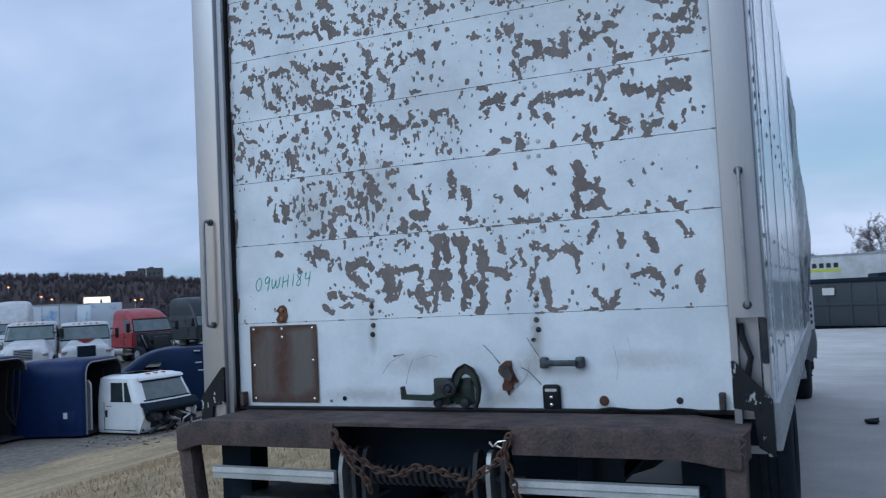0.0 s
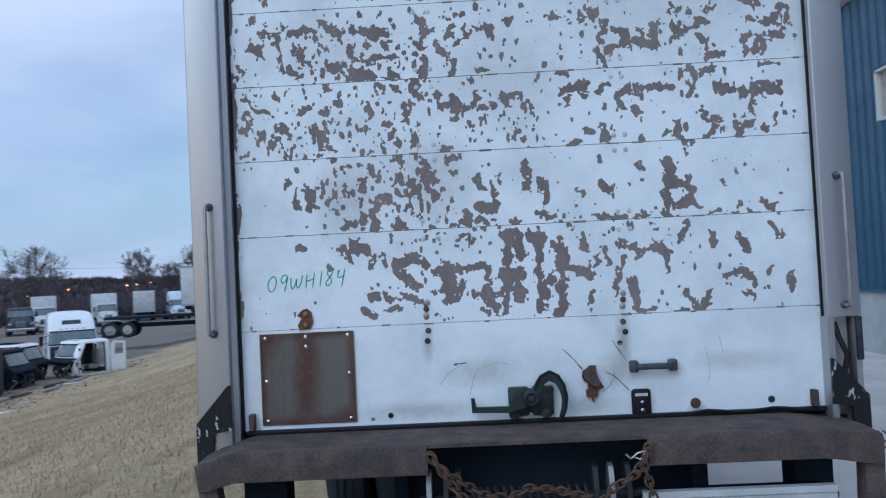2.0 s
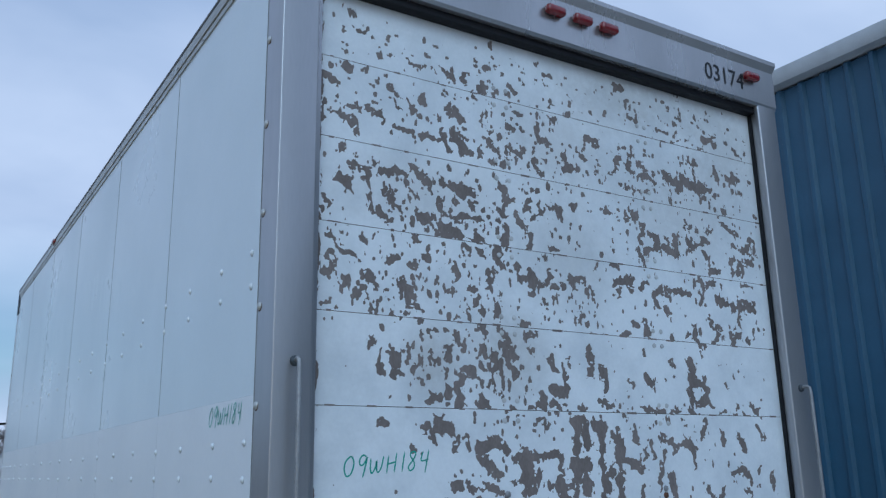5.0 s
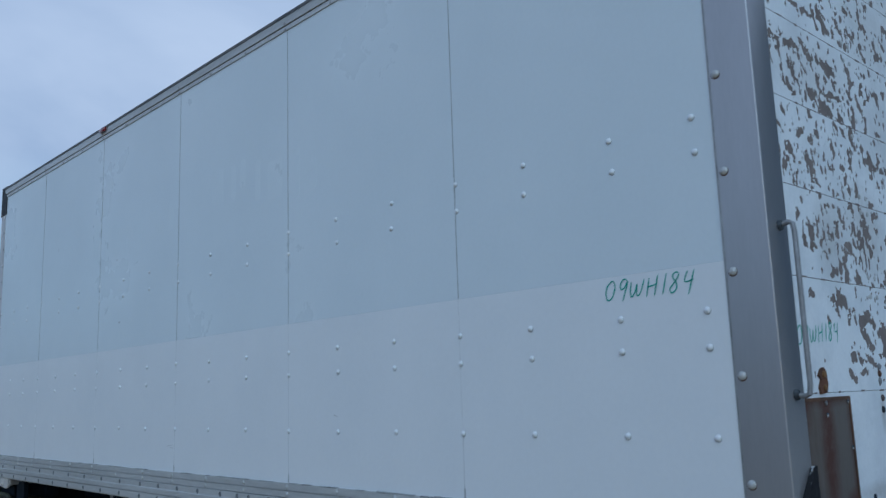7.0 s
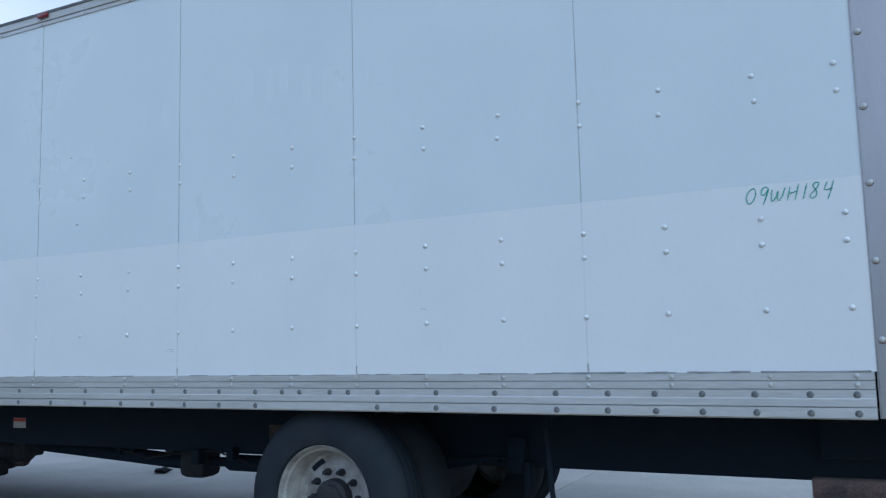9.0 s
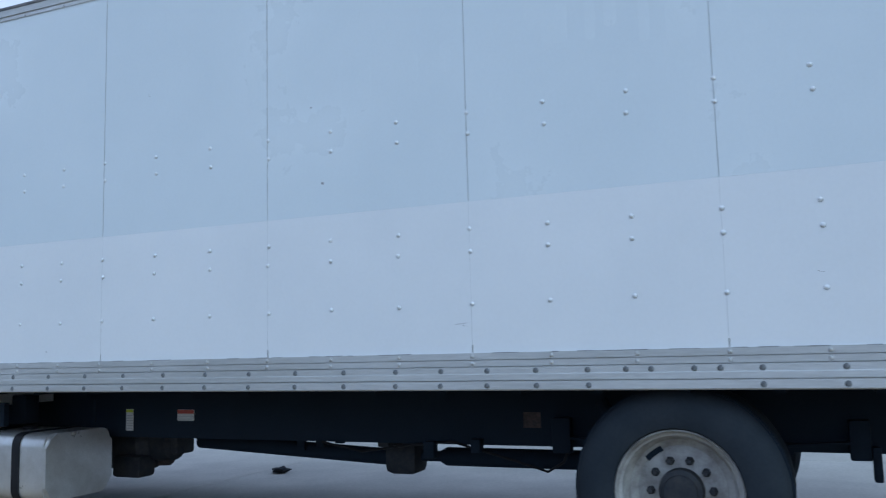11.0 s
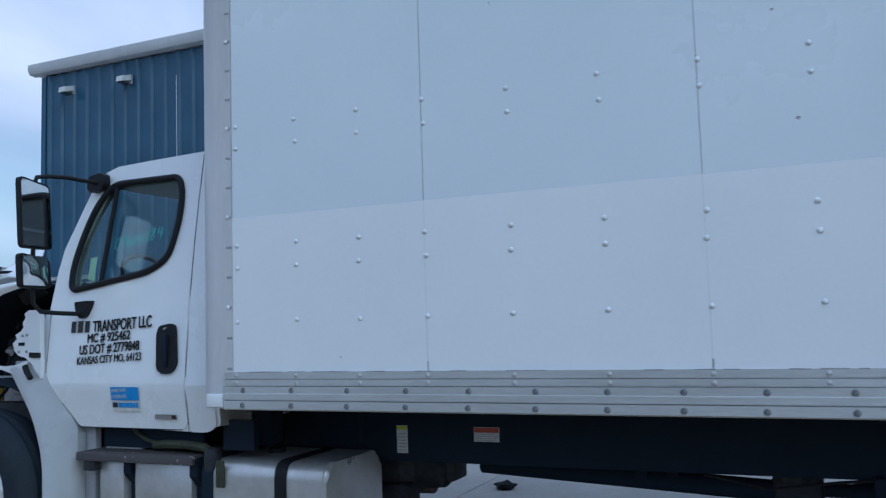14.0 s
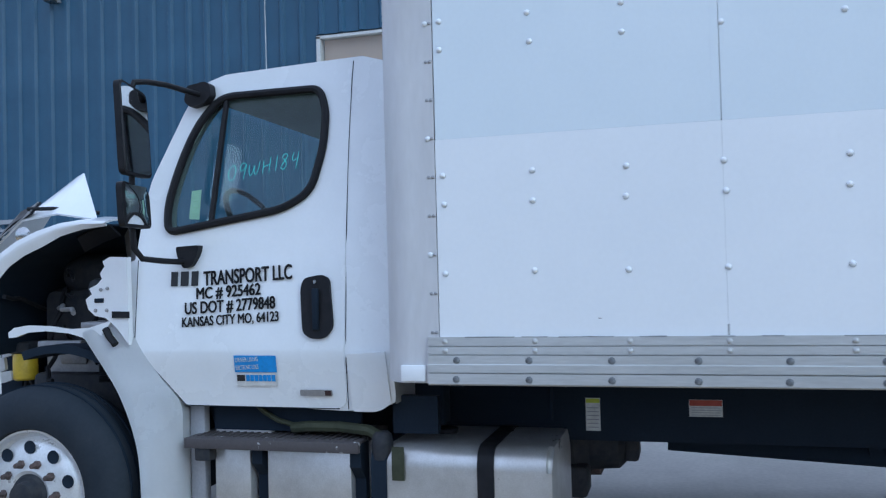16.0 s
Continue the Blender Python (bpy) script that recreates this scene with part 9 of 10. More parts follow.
def trailer(at, heading, length, height, label, paint=None, width=2.5, door_at=None, stripe=None, base=1.15, name="box_trailer"):
    """A box trailer with rails, doors, legs and wheels. Forward is +y."""
    t = thing(name, pose(at[0], at[1], ground_z(*at), 0, 0, heading), label, "trailer", "trailers in the yard")
    h, f = width / 2, length / 2
    paint = paint or WHITE_OLD
    part("body", boxes((-h, h, -f, f, base, height), bevel=0.03), paint, t)
    for s in (-1, 1):
        part("bottom_rail", boxes((s * (h - 0.02), s * (h + 0.02), -f, f, base - 0.03, base + 0.12)), GREY_TRIM, t)
        part("top_rail", boxes((s * (h - 0.02), s * (h + 0.02), -f, f, height - 0.1, height + 0.01)), GREY_TRIM, t)
        n = max(2, int(length / 1.2))
        for k in range(1, n):
            part("wall_post", boxes((s * (h + 0.0), s * (h + 0.008), -f + k * length / n - 0.02, -f + k * length / n + 0.02, base + 0.12, height - 0.1)), paint, t)
        for wy in (-f + 1.2, -f + 2.4):
            disc_wheel(t, s * (h - 0.02), wy, 0.5, 0.6)
        part("leg", boxes((s * 0.8 - 0.06, s * 0.8 + 0.06, f - 2.6, f - 2.48, 0.0, base)), BLACK, t)
        if door_at is not None:
            fr = bmesh.new()
            for a, b, c, d in ((door_at - 0.75, door_at - 0.65, base + 0.05, height - 0.15), (door_at + 0.65, door_at + 0.75, base + 0.05, height - 0.15), (door_at - 0.75, door_at + 0.75, height - 0.25, height - 0.15)):
                box(fr, s * h, s * (h + 0.06), a, b, c, d)
            part("side_door_frame", fr, GREY_TRIM, t, "grey side door frame")
        if stripe is not None:
            part("lime_stripe", boxes((s * h, s * (h + 0.01), stripe - 1.6, stripe + 1.6, height - 0.86, height - 0.72)), LIME, t)
            for k in range(9):
                if k != 5:
                    part("sign_bar", boxes((s * h, s * (h + 0.01), stripe - 1.5 + 0.34 * k, stripe - 1.28 + 0.34 * k, height - 0.66, height - 0.42)), LETTER, t)
    part("underside", boxes((-0.5, 0.5, -f + 0.2, f - 0.2, base - 0.3, base)), BLACK, t)
    part("rear_frame", boxes((-h, -h + 0.1, -f - 0.02, -f, base, height), (h - 0.1, h, -f - 0.02, -f, base, height), (-h + 0.1, h - 0.1, -f - 0.02, -f, height - 0.12, height), (-h + 0.1, h - 0.1, -f - 0.02, -f, base, base + 0.12)), GREY_TRIM, t)
    part("door_gap", boxes((-0.012, 0.012, -f - 0.012, -f, base + 0.12, height - 0.12)), BLACK, t)
    part("under_guard", boxes((-1.0, 1.0, -f - 0.02, -f + 0.06, 0.5, 0.6), (-0.7, -0.62, -f - 0.02, -f + 0.06, 0.6, base), (0.62, 0.7, -f - 0.02, -f + 0.06, 0.6, base)), BLACK, t)
    return t


def box_truck_far(at, heading, label, paint=None):
    t = tractor(at, heading, paint or WHITE_OLD, label, 2.6, 0.0, 1.2, 2.2)
    part("cargo_box", boxes((-1.2, 1.2, -6.6, -1.0, 1.05, 3.7), bevel=0.03), paint or WHITE_OLD, t, "white cargo box")
    return t


# Nearest row of cabs along the foot of the grass bank.
day_cab = cab_shell((-15.4, 15.9), -92, WHITE_CAB, "white salvaged day cab with no hood, set on dirt", 1.75, 1.63, 2.1)
part("open_door", plate(rounded([(-1.62, 0.12), (-1.62, 1.53), (-1.0, 1.53), (-0.9, 1.42), (-0.9, 0.12)], 0.05, 3), [], 0.05, lambda u, v, d: Vector((1.10 + d, u, v))), WHITE_CAB, day_cab, "white rear panel bent outwards")
sleeper_shell((-17.5, 15.0), 108, ROYAL, "royal blue sleeper shell with an open rear", 2.3, 2.1, 2.2)
sleeper_shell((-18.6, 12.7), 98, ROYAL, "royal blue cab shell, gutted and open", 2.0, 2.3, 2.2)
hump_shell((-18.0, 19.7), 130, NAVY, "navy blue sleeper cab shell on the dirt", 3.6, 2.14, 2.3)
cab_shell((-16.7, 21.8), 128, WHITE_OLD, "white cab shell with a navy roof and empty doorway", 1.35, 2.0, 1.9, True, False, False, NAVY)
cab_shell((-16.4, 24.0), 132, WHITE_CAB, "white day cab shell with its door missing", 1.95, 1.9, 2.0, True)
olive = cab_shell((-17.6, 27.8), 125, OLIVE, "dark olive cab box with a dented side", 2.2, 1.7, 2.1, False, False, False, rear_open=False)
for s in (-1, 1):
    part("side_rib", boxes((s * 1.05, s * 1.065, -0.9, 0.6, 1.02, 1.05), bevel=0.004), ALU_DARK, olive)
    part("sill_strip", boxes((s * 1.03, s * 1.06, -0.75, 0.0, 0.14, 0.2), bevel=0.004), WHITE_OLD, olive, "pale sill strip")
cab_shell((-18.0, 30.5), -90, BLACK, "black cab shell with a broken windscreen", 1.9, 1.6, 2.0)
cab_shell((-18.8, 33.2), -90, BLACK, "black cab shell with a white roof", 1.9, 1.65, 2.0, roof=WHITE_CAB)
loose = cab_shell((-16.3, 34.4), 142, WHITE_CAB, "white cab shell with its door swung open", 1.7, 1.6, 2.0, True, False, door_first=True)
part("open_door", plate(rounded([(-1.55, 0.12), (-1.55, 1.42), (-1.0, 1.48), (-0.86, 1.3), (-0.86, 0.12)], 0.06, 3), [rounded([(-1.45, 0.86), (-1.45, 1.34), (-1.05, 1.36), (-1.0, 0.86)], 0.05, 3)], 0.05, lambda u, v, d: Vector((-1.03 - d, u + 0.10, v))), WHITE_CAB, loose, "white door swung open")
cab_shell((-19.0, 25.0), -150, WHITE_OLD, "white cab shell behind the row", 1.9, 1.75, 2.0)
cab_shell((-20.5, 29.8), -150, WHITE_OLD, "white cab roof behind the row", 1.9, 1.75, 2.0)

# Trucks farther out.
tractor((-33.2, 27.1), -140, WHITE_OLD, "weathered white truck with a grey grille", 2.62, 0.0, 1.6, 2.4, grille=ALU_DARK)
flashed = tractor((-31.6, 28.9), -132, WHITE_OLD, "white day cab truck with red hood flashes", 2.5, 0.0, 1.7, 2.45, grille=BLACK)
for s in (-1, 1):
    part("fender_flash", prism(bmesh.new(), arch(0.665, 0.69, 5, 120, 10, 0.75 + 1.7 * 0.55, 0.5), "x", s * 0.8, s * 1.23), RED_CAB, flashed, "red fender")
flash = bmesh.new()
flash.faces.new([flash.verts.new(p) for p in ((-0.46, 0.88, 1.675), (0.46, 0.88, 1.675), (0.12, 1.75, 1.515), (-0.12, 1.75, 1.515))])
bmesh.ops.solidify(flash, geom=flash.faces, thickness=0.03)
part("hood_flash", flash, RED_CAB, flashed, "red hood flash")
tractor((-45.4, 35.8), -138, WHITE_OLD, "white high-roof sleeper truck", 3.9, 1.2, 1.4, 2.4)
tractor((-31.8, 33.4), -108, RED_CAB, "red high-roof truck with a bare front", 3.05, 0.9, 0.7, 2.4, bare=True)
tractor((-33.9, 41.0), -106, GREEN_DARK, "dark green high-roof sleeper truck with no hood", 3.62, 1.7, 0.8, 2.5, bare=True)
tractor((-20.0, 41.2), -150, WHITE_CAB, "white high-roof sleeper cab with missing hood", 2.75, 1.9, 0.6, 2.5, base=0.25, bare=True, skylight=True, head=1.72)
tractor((-46.5, 76.0), -150, WHITE_OLD, "white bonneted semi truck facing the lot", 3.0, 0.6, 1.5, 2.4)
tractor((-43.0, 79.0), -150, CONTAINER, "grey dump truck facing the lot", 2.7, 0.0, 1.3, 2.4, grille=ALU_DARK)
box_truck_far((-43.2, 84.2), -152, "white box truck facing the lot")
box_truck_far((-40.0, 92.0), -152, "white box truck behind the others")
trailer((-55.5, 70.3), -140, 9.0, 3.7, "pale blue and white beverage trailer", PALE_BLUE)
trailer((-53.8, 73.0), -140, 9.0, 3.8, "white trailer with faded graphics", WHITE_OLD)
trailer((-51.8, 44.6), 36, 6.0, 3.7, "white and blue trailer among the trucks", PALE_BLUE)
trailer((-54.5, 51.5), -120, 7.0, 3.8, "long white trailer behind the trucks", PALE_BLUE)
trailer((-60.0, 45.0), -110, 9.0, 3.8, "white trailer behind the row of trucks", WHITE_OLD)
trailer((-52.0, 63.5), -128, 9.0, 3.9, "white trailer beside the green truck", WHITE_OLD)
flat = trailer((-48.5, 71.0), -140, 5.0, 2.2, "dark red flatbed trailer with a headboard", MAROON, base=1.2)
trailer((-40.8, 105.3), -160, 8.0, 3.8, "white trailer seen from its rear doors", WHITE_OLD)
trailer((-13.2, 66.5), -72, 18.0, 3.68, "long white trailer with a side door", WHITE_OLD, door_at=-3.75, base=0.62)
tow = tractor((-15.2, 51.9), -78, WHITE_CAB, "white flatbed tow truck with lime markings", 2.75, 0.0, 1.5, 2.3, bed=3.5)
tractor((-36.6, 105.7), -150, PALE_BLUE, "blue and white high-roof truck", 3.6, 1.0, 1.0, 2.4)
tractor((-1.2, 68.0), -75, WHITE_OLD, "white truck behind the long trailer", 3.2, 0.6, 1.4, 2.3)
part("door_decal", boxes((1.151, 1.158, 0.0, 0.55, 1.5, 1.85)), LIME, tow, "lime door decal")

# Beyond the lot on the other side.
dump = thing("roll_off_container", pose(2.9, 27.2, ground_z(2.9, 27.2), 0, 0, -28), "slate grey steel roll-off container on the concrete", "container")
part("tub", boxes((-3.6, 3.6, -1.1, 1.1, 0.22, 1.62), bevel=0.03), CONTAINER, dump)
part("top_rim", boxes((-3.65, 3.65, -1.16, -1.02, 1.56, 1.68), (-3.65, 3.65, 1.02, 1.16, 1.56, 1.68), bevel=0.02), BLACK, dump)
part("mid_rib", boxes((-3.6, 3.6, -1.15, -1.1, 0.86, 0.93)), CONTAINER, dump)
part("skid", boxes((-3.5, 3.5, -0.9, -0.7, 0.0, 0.22), (-3.5, 3.5, 0.7, 0.9, 0.0, 0.22)), BLACK, dump)
for n in range(10):
    part("side_rib", boxes((-3.4 + 0.75 * n, -3.3 + 0.75 * n, -1.125, -1.1, 0.22, 1.58), bevel=0.01), CONTAINER, dump)
part("notice", boxes((0.3, 0.68, -1.172, -1.162, 1.18, 1.40)), PAPER, dump, "white notice plate")
part("notice", boxes((-1.2, -0.3, -1.172, -1.162, 1.05, 1.18)), GREY_TRIM, dump)
trailer((3.5, 46.0), 84, 14.0, 3.9, "white trailer with a lime sign band", WHITE_OLD, stripe=1.5)
mac = tractor((10.0, 43.5), -82, WHITE_CAB, "white dump truck with a dark tipper body", 2.8, 0.0, 1.8, 2.4)
part("tipper_body", prism(bmesh.new(), [(-5.6, 1.2), (-5.2, 2.7), (-1.1, 2.9), (-0.7, 2.95), (-0.7, 2.8), (-1.2, 1.2)], "x", -1.2, 1.2), BLACK, mac, "dark tipper body")
cab_shell((6.5, 39.0), -100, WHITE_OLD, "white truck cab beside the container", 2.2, 2.6, 2.2)

# ---- trees, woods and distance ----
def bare_tree(at, top, crown_r, seed, label="bare grey winter tree"):
    rnd = random.Random(seed)
    foot = ground_z(*at) - 0.2
    height = top - foot
    t = thing("tree", pose(at[0], at[1], foot), label, "tree", "bare winter trees")
    trunk, limbs = bmesh.new(), bmesh.new()

    def limb(bm, p, d, length, r, sides):
        pts = [p]
        for _ in range(4):
            d = (d + Vector((rnd.uniform(-1, 1), rnd.uniform(-1, 1), rnd.uniform(-0.55, 0.6))) * 0.2).normalized()
            pts.append(pts[-1] + d * length / 4)
        tube(bm, pts, r, sides, r * 0.45)
        return pts

    def off(d, wide):
        turn = Vector((rnd.uniform(-1, 1), rnd.uniform(-1, 1), rnd.uniform(-0.85, 0.9)))
        return (d + turn.normalized() * wide).normalized()

    def twigs(p, d, count, reach):
        for _ in range(count):
            d2 = (d * 0.8 + Vector((rnd.gauss(0, 1), rnd.gauss(0, 1), rnd.gauss(0.15, 0.9))) * 0.55).normalized()
            q = p + d2 * reach * rnd.uniform(0.5, 1.1)
            side_way = d2.orthogonal().normalized() * fine_r
            limbs.faces.new((limbs.verts.new(p - side_way), limbs.verts.new(p + side_way), limbs.verts.new(q)))

    fine_r = max(0.011, height * 0.0013)
    tall_r = min(0.42 * height, 1.15 * crown_r)
    middle = Vector((0, 0, height - tall_r))
    stem = limb(trunk, Vector((0, 0, 0)), Vector((0, 0, 1)), max(0.2, height - 1.75 * tall_r), height * 0.018, 6)
    forks = []
    for n in range(24):
        az, el = 2.4 * n + rnd.uniform(-0.3, 0.3), math.asin(min(1.0, -0.35 + 1.3 * n / 23))
        goal = middle + Vector((crown_r * math.cos(az) * math.cos(el), crown_r * math.sin(az) * math.cos(el), tall_r * math.sin(el))) * rnd.uniform(0.72, 0.86)
        start = stem[rnd.choice((2, 3, 4))]
        main = limb(limbs, start, (goal - start).normalized(), (goal - start).length, height * 0.0036, 4)
        forks += main[1:]
        for k in range(1, 5):
            along_d = (main[k] - main[k - 1]).normalized()
            for _ in range(2):
                d2 = (along_d * 0.9 + off(along_d, 1.4) * 0.8).normalized()
                sub_b = limb(limbs, main[k], d2, crown_r * rnd.uniform(0.22, 0.36), height * 0.0013, 3)
                for j in range(1, 5):
                    twigs(sub_b[j], (sub_b[j] - sub_b[j - 1]).normalized(), 9, crown_r * 0.17)
    # Fine boughs fill the crown out to a rounded outline.
    for n in range(300):
        way = Vector((rnd.gauss(0, 1), rnd.gauss(0, 1), rnd.gauss(0.25, 0.9))).normalized()
        reach = rnd.uniform(0.45, 1.0) ** 0.5
        goal = middle + Vector((way.x * crown_r, way.y * crown_r, way.z * tall_r)) * reach * (0.93 + 0.1 * math.sin(3 * math.atan2(way.y, way.x) + seed))
        start = min(forks, key=lambda p: (p - goal).length_squared + 0.6 * (p - middle).length_squared)
        bough = limb(limbs, start, (goal - start).normalized(), (goal - start).length, height * 0.0013, 3)
        for j in (2, 3, 4):
            twigs(bough[j], (bough[j] - bough[j - 1]).normalized(), 6, crown_r * 0.15)
    part("trunk", trunk, BARK, t)
    part("crown", limbs, TWIG, t, "bare branches and twigs", smooth=None)


def along(az, far):
    """A place at an angle to the left of ahead, seen from the rear of the truck."""
    return (1.5 - far * math.sin(radians(az)), -3.0 + far * math.cos(radians(az)))


for n, (az, far, top, crown) in enumerate(((32.5, 130, 9.2, 4.8), (27.6, 130, 9.1, 4.6), (21.6, 135, 8.4, 2.4), (17.9, 125, 8.3, 2.6), (16.7, 127, 8.2, 2.5), (13.5, 120, 7.0, 1.9), (12.5, 124, 6.9, 2.0), (-4.2, 75, 6.2, 2.4), (-9.1, 95, 5.4, 2.4), (-12.6, 110, 4.6, 2.2), (19.6, 140, 6.6, 2.0), (11.0, 128, 6.2, 2.0))):
    bare_tree(along(az, far), top, crown, 20 + n)


def far_woods():
    """Bare woods on the hills: thousands of slim, forked crowns joined into one."""
    rnd = random.Random(8)
    bm_verts, faces = [], []
    for n in range(13000):
        az, far = rnd.uniform(-30, 75), 122 + 520 * rnd.random() ** 1.3
        x, y = along(az, far)
        z = ground_z(x, y)
        hgt = rnd.uniform(1.3, 3.2) * (0.7 + far / 900)
        for m in range(24):
            a, lean = rnd.uniform(0, 6.28), rnd.uniform(0.05, 0.95)
            foot = hgt * rnd.uniform(-0.1, 0.45)
            long = (hgt - foot) * rnd.uniform(0.7, 1.1)
            w = 0.03 + 0.00042 * far
            c, s = math.cos(a), math.sin(a)
            k = len(bm_verts)
            bm_verts += [(x - w * s, y + w * c, z + foot), (x + w * s, y - w * c, z + foot), (x + long * lean * c, y + long * lean * s, z + foot + long)]
            faces.append((k, k + 1, k + 2))
    me = bpy.data.meshes.new("far_woods")
    me.from_pydata(bm_verts, [], faces)
    me.materials.append(WOODS)
    tagged(new("far_woods", me), "brown bare woods covering the far hills", "woods", kind="stuff")


far_woods()

hill_at = along(43.3, 620)
tower = thing("apartment_building", pose(hill_at[0], hill_at[1], ground_z(*hill_at), 0, 0, 40), "pale brick apartment block on the far ridge", "building")
for x0, x1, top in ((-12, -4, 11.0), (-4, 0.5, 12.5), (1.5, 12, 12.5)):
    blockm = part("wall", boxes((x0, x1, -6, 6, -4, top)), BRICK_FAR, tower)
    for r in range(3):
        for c in range(3):
            wx = x0 + 1.5 + c * 3.0
            if wx + 1 < x1:
                part("window", boxes((wx, wx + 1.1, -6.08, -6.0, 1.5 + 3.2 * r, 3.2 + 3.2 * r)), DARK_GLASS, blockm)
part("roof_room", boxes((3, 6, -2, 2, 12.5, 13.5)), BRICK_FAR, tower)
low_at = along(40.6, 640)
low = thing("apartment_building", pose(low_at[0], low_at[1], ground_z(*low_at), 0, 0, 40), "low brick building on the far ridge", "building")
part("wall", boxes((-18, 18, -5, 5, -4, 5.0)), BRICK_FAR, low)

rnd = random.Random(31)
lamp_spots = [(51.0, 300, 1.0), (49.2, 260, 0.85), (48.6, 250, 0.75), (43.8, 240, 1.0), (43.4, 243, 0.8), (40.2, 230, 0.95), (38.5, 236, 1.05), (36.6, 210, 0.9), (34.6, 215, 0.9), (30.2, 230, 0.8), (27.9, 225, 0.9), (25.6, 260, 0.9), (22.2, 280, 0.7), (21.6, 285, 0.75), (20.8, 300, 0.6), (19.0, 310, 0.6), (18.2, 320, 0.6), (35.9, 400, 1.3), (35.0, 420, 1.35), (31.5, 420, 1.3), (28.6, 430, 1.2), (47.0, 480, 1.5), (38.0, 470, 1.5), (33.0, 455, 1.4)]
for az, far, up in lamp_spots:
    x, y = along(az, far)
    gz = ground_z(x, y)
    lampo = thing("street_lamp", pose(x, y, gz), "distant sodium street lamp glowing orange", "lamp", "street lamps in the distance")
    tall = max(3.0, 1.6 + far * (0.0035 + 0.006 * (up - 0.9)) - gz)
    part("pole", tube(bmesh.new(), [(0, 0, 0), (0, 0, tall)], 0.12, 5, 0.07), GREY_TRIM, lampo)
    hd = bmesh.new()
    bmesh.ops.create_icosphere(hd, subdivisions=1, radius=0.10 + far * 0.00042, matrix=Matrix.LocRotScale((0, 0, tall), None, (1.5, 1.5, 0.75)))
    part("lamp_head", hd, LAMP_ORANGE, lampo, "glowing lamp head")
sx, sy = along(46.0, 200)
sign = thing("lit_sign", pose(sx, sy, ground_z(sx, sy), 0, 0, 46), "bright lit sign on posts across the road", "sign")
part("face", boxes((-2.7, 2.7, -0.1, 0.1, 4.6, 5.9)), LAMP_WHITE, sign, "glowing sign face")
for x in (-2.0, 2.0):
    part("post", boxes((x - 0.1, x + 0.1, -0.08, 0.08, 0, 4.6)), GREY_TRIM, sign)
for az, far, tall in ((17.9, 190, 10.0), (45.7, 150, 5.5)):
    px, py = along(az, far)
    pole = thing("power_pole", pose(px, py, ground_z(px, py), 0, 0, az), "wooden power pole with cross arms", "pole")
    part("post", tube(bmesh.new(), [(0, 0, 0), (0, 0, tall)], 0.22, 7, 0.16), BARK, pole)
    part("cross_arm", boxes((-1.6, 1.6, -0.07, 0.07, tall - 0.8, tall - 0.6)), BARK, pole)
    for s in (-1, 1):
        wirem = tube(bmesh.new(), [(1.4 * s, 0, tall - 0.55), (14 * s, 0, tall - 1.2), (30 * s, 0, tall - 0.7)], 0.03, 4)
        part("wire", wirem, BLACK, pole)

# Scraps and snow on the bank.
for n, (x, y, s) in enumerate(((-13.0, 19.0, 0.85), (-13.8, 23.0, 0.42), (-14.2, 25.4, 0.22), (-15.3, 30.6, 0.5), (-11.6, 47.0, 0.6))):
    pm = bmesh.new()
    pts = [(s * (1 + 0.2 * math.sin(3 * a + n) + 0.12 * math.sin(7 * a + 2 * n)) * math.cos(a), 0.34 * s * (1 + 0.3 * math.sin(5 * a + n)) * math.sin(a)) for a in [2 * math.pi * k / 40 for k in range(40)]]
    prism(pm, pts, "z", -0.1, 0.02)
    for v in pm.verts:
        v.co.z += ground_z(x + 0.82 * v.co.x - 0.57 * v.co.y, y + 0.57 * v.co.x + 0.82 * v.co.y) - ground_z(x, y)
    whole("snow_patch", pm, SNOW, "thin patch of old snow on grass", "snow", m=pose(x, y, ground_z(x, y), 0, 0, 35), group="snow patches")
for n in range(14):
    y = 17 + n * 1.5
    x = -14.6 - 0.06 * (y - 16) + random.uniform(-0.4, 0.4)
    pm = boxes((-0.9, 0.9, -0.07, 0.07, 0.0, 0.09), bevel=0.01)
    whole("scrap_beam", pm, RUST if n % 2 else ALU_DARK, "weathered scrap beam lying in the dirt", "scrap", m=pose(x, y, ground_z(x, y), 0, random.uniform(-3, 3), 95 + random.uniform(-15, 15)), group="scrap along the row")


def rubble():
    """Stones, broken plastic and dirt clods along the foot of the row of cabs."""
    rnd = random.Random(77)
    vs, fs = [], []
    for n in range(2600):
        y = rnd.uniform(13.0, 40.0)
        x = -14.3 - 0.06 * (y - 16) + rnd.gauss(0.0, 0.9)
        z, size = ground_z(x, y), 0.02 + 0.07 * rnd.random() ** 3
        k = len(vs)
        for a in range(5):
            vs.append((x + size * rnd.uniform(0.6, 1.3) * math.cos(1.257 * a), y + size * rnd.uniform(0.6, 1.3) * math.sin(1.257 * a), z - 0.01))
        vs.append((x + rnd.uniform(-0.3, 0.3) * size, y + rnd.uniform(-0.3, 0.3) * size, z + size * rnd.uniform(0.3, 0.9)))
        fs += [(k + a, k + (a + 1) % 5, k + 5) for a in range(5)]
    me = bpy.data.meshes.new("rubble")
    me.from_pydata(vs, [], fs)
    me.materials.append(RUBBLE)
    tagged(new("rubble", me), "stones and broken scraps in the dirt", "rubble", kind="stuff")


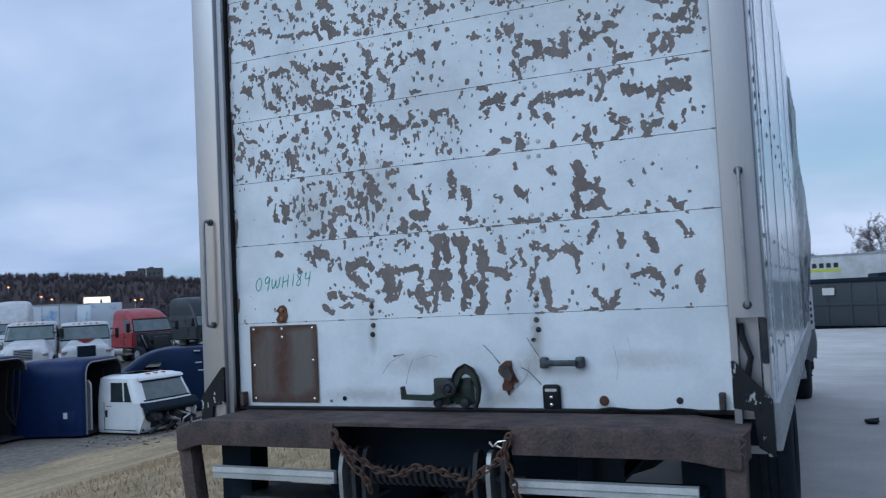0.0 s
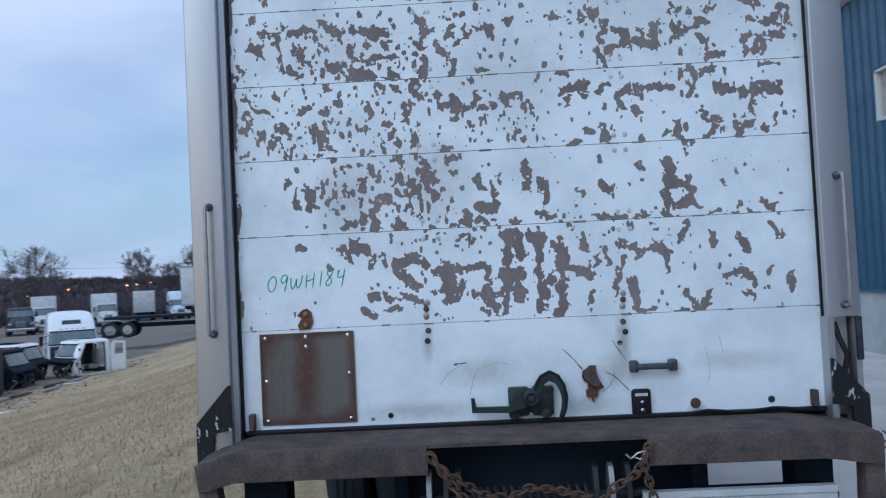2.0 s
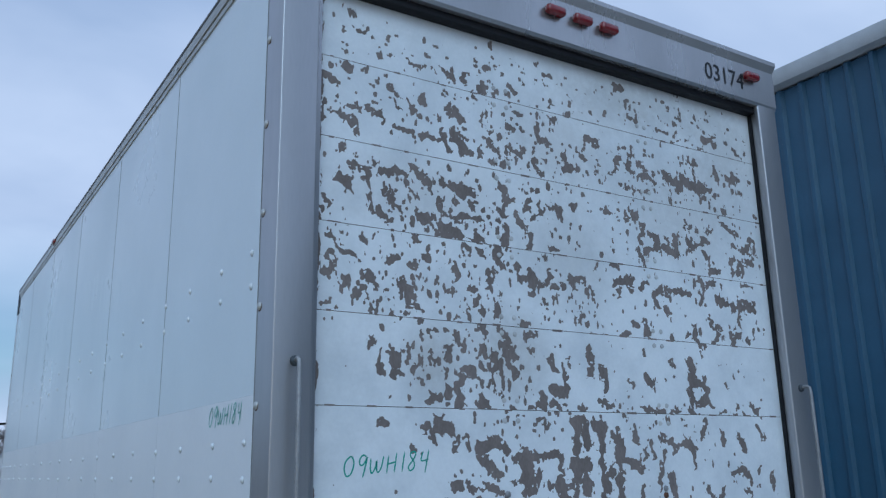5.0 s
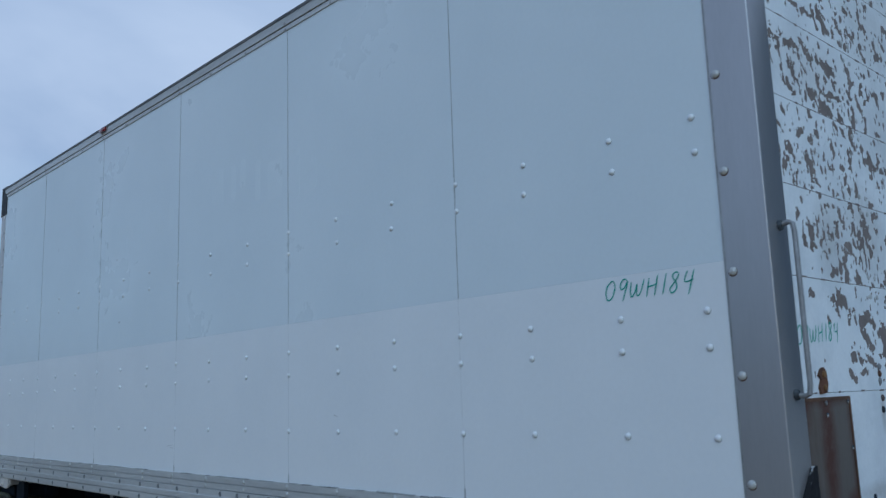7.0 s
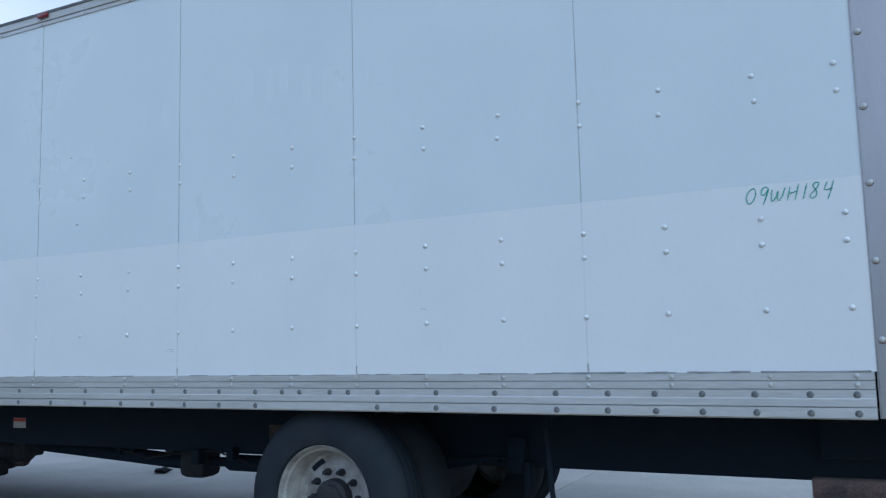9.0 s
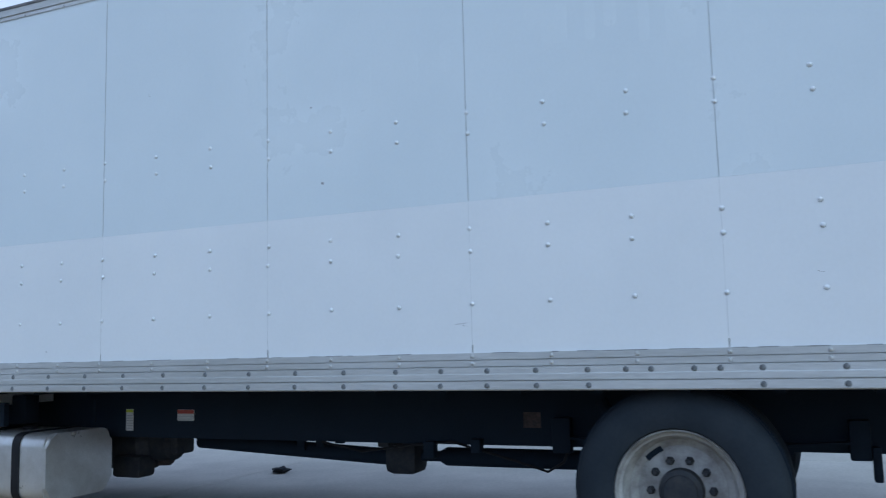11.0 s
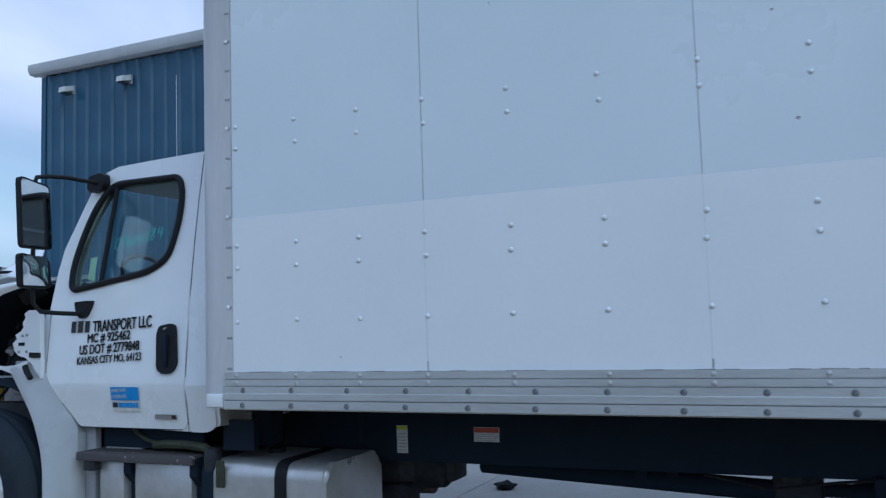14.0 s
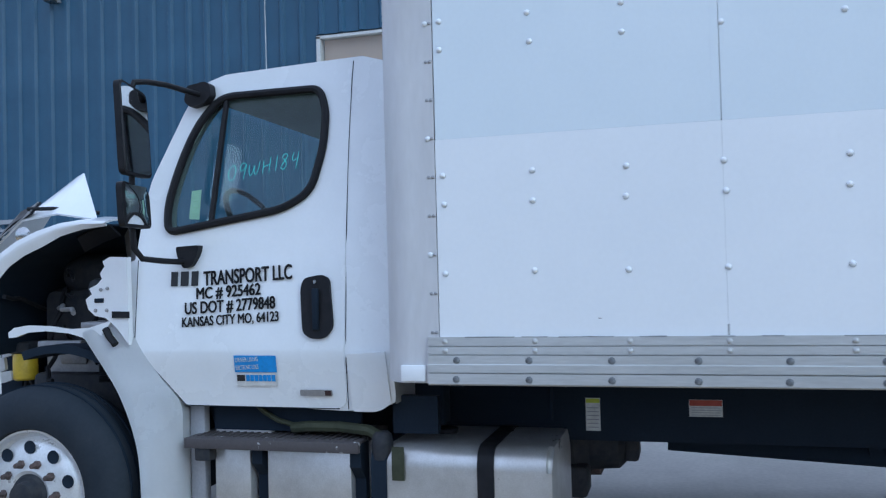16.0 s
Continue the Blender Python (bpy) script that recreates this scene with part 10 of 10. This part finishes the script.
RUBBLE = material("stones_and_scraps", (0.23, 0.20, 0.17), 0.9, second=(0.06, 0.055, 0.05), scale=3, mix=(0.45, 0.55), bump=0)
rubble()
for x, y, s in ((3.1, 7.05, 0.08), (4.4, 10.2, 0.09), (3.3, 3.2, 0.04)):
    cm = bmesh.new()
    bmesh.ops.create_icosphere(cm, subdivisions=2, radius=s)
    for v in cm.verts:
        v.co *= 1 + 0.7 * noise.noise(v.co * 22)
        v.co.z *= 0.35
    whole("debris", cm, PLASTIC, "dark scrap of rubber on concrete", "debris", m=pose(x, y, 0.03), group="litter on the concrete")


def dry_grass():
    """Short dry blades over the bank nearest the camera."""
    rnd = random.Random(12)
    vs, fs = [], []
    for n in range(60000):
        u = rnd.random() ** 1.2
        x, y = -0.6 - 12.5 * u, rnd.uniform(1.0, 26.0)
        if -x > 3.0 + 0.62 * y:
            continue
        z = ground_z(x, y)
        hgt, a = rnd.uniform(0.025, 0.085), rnd.uniform(0, 6.28)
        w = 0.007
        lean_x, lean_y = rnd.uniform(-0.05, 0.05), rnd.uniform(-0.05, 0.05)
        k = len(vs)
        vs += [(x - w * math.cos(a), y - w * math.sin(a), z - 0.01), (x + w * math.cos(a), y + w * math.sin(a), z - 0.01), (x + lean_x, y + lean_y, z + hgt)]
        fs.append((k, k + 1, k + 2))
    me = bpy.data.meshes.new("dry_grass")
    me.from_pydata(vs, [], fs)
    me.materials.append(DRY_BLADE)
    tagged(new("dry_grass", me), "short dry tan winter grass", "grass", kind="stuff")


DRY_BLADE = material("dry_grass_blade", (0.46, 0.35, 0.22), 0.9, second=(0.32, 0.24, 0.145), scale=3, bump=0)
dry_grass()

# ---- concrete slabs of the lot ----
slab_mesh = finish(boxes((0.006, 4.494, 0.006, 4.494, -0.06, 0.0), bevel=0.004), "slab", CONCRETE)
for i in range(7):
    for j in range(-3, 7):
        x0, y0 = 0.5 + 4.5 * i, -6.2 + 4.5 * j
        if x0 > 7.0 and y0 < 18:
            continue
        spot("slab", slab_mesh, pavement, pose(x0, y0, random.uniform(-0.003, 0.0)))
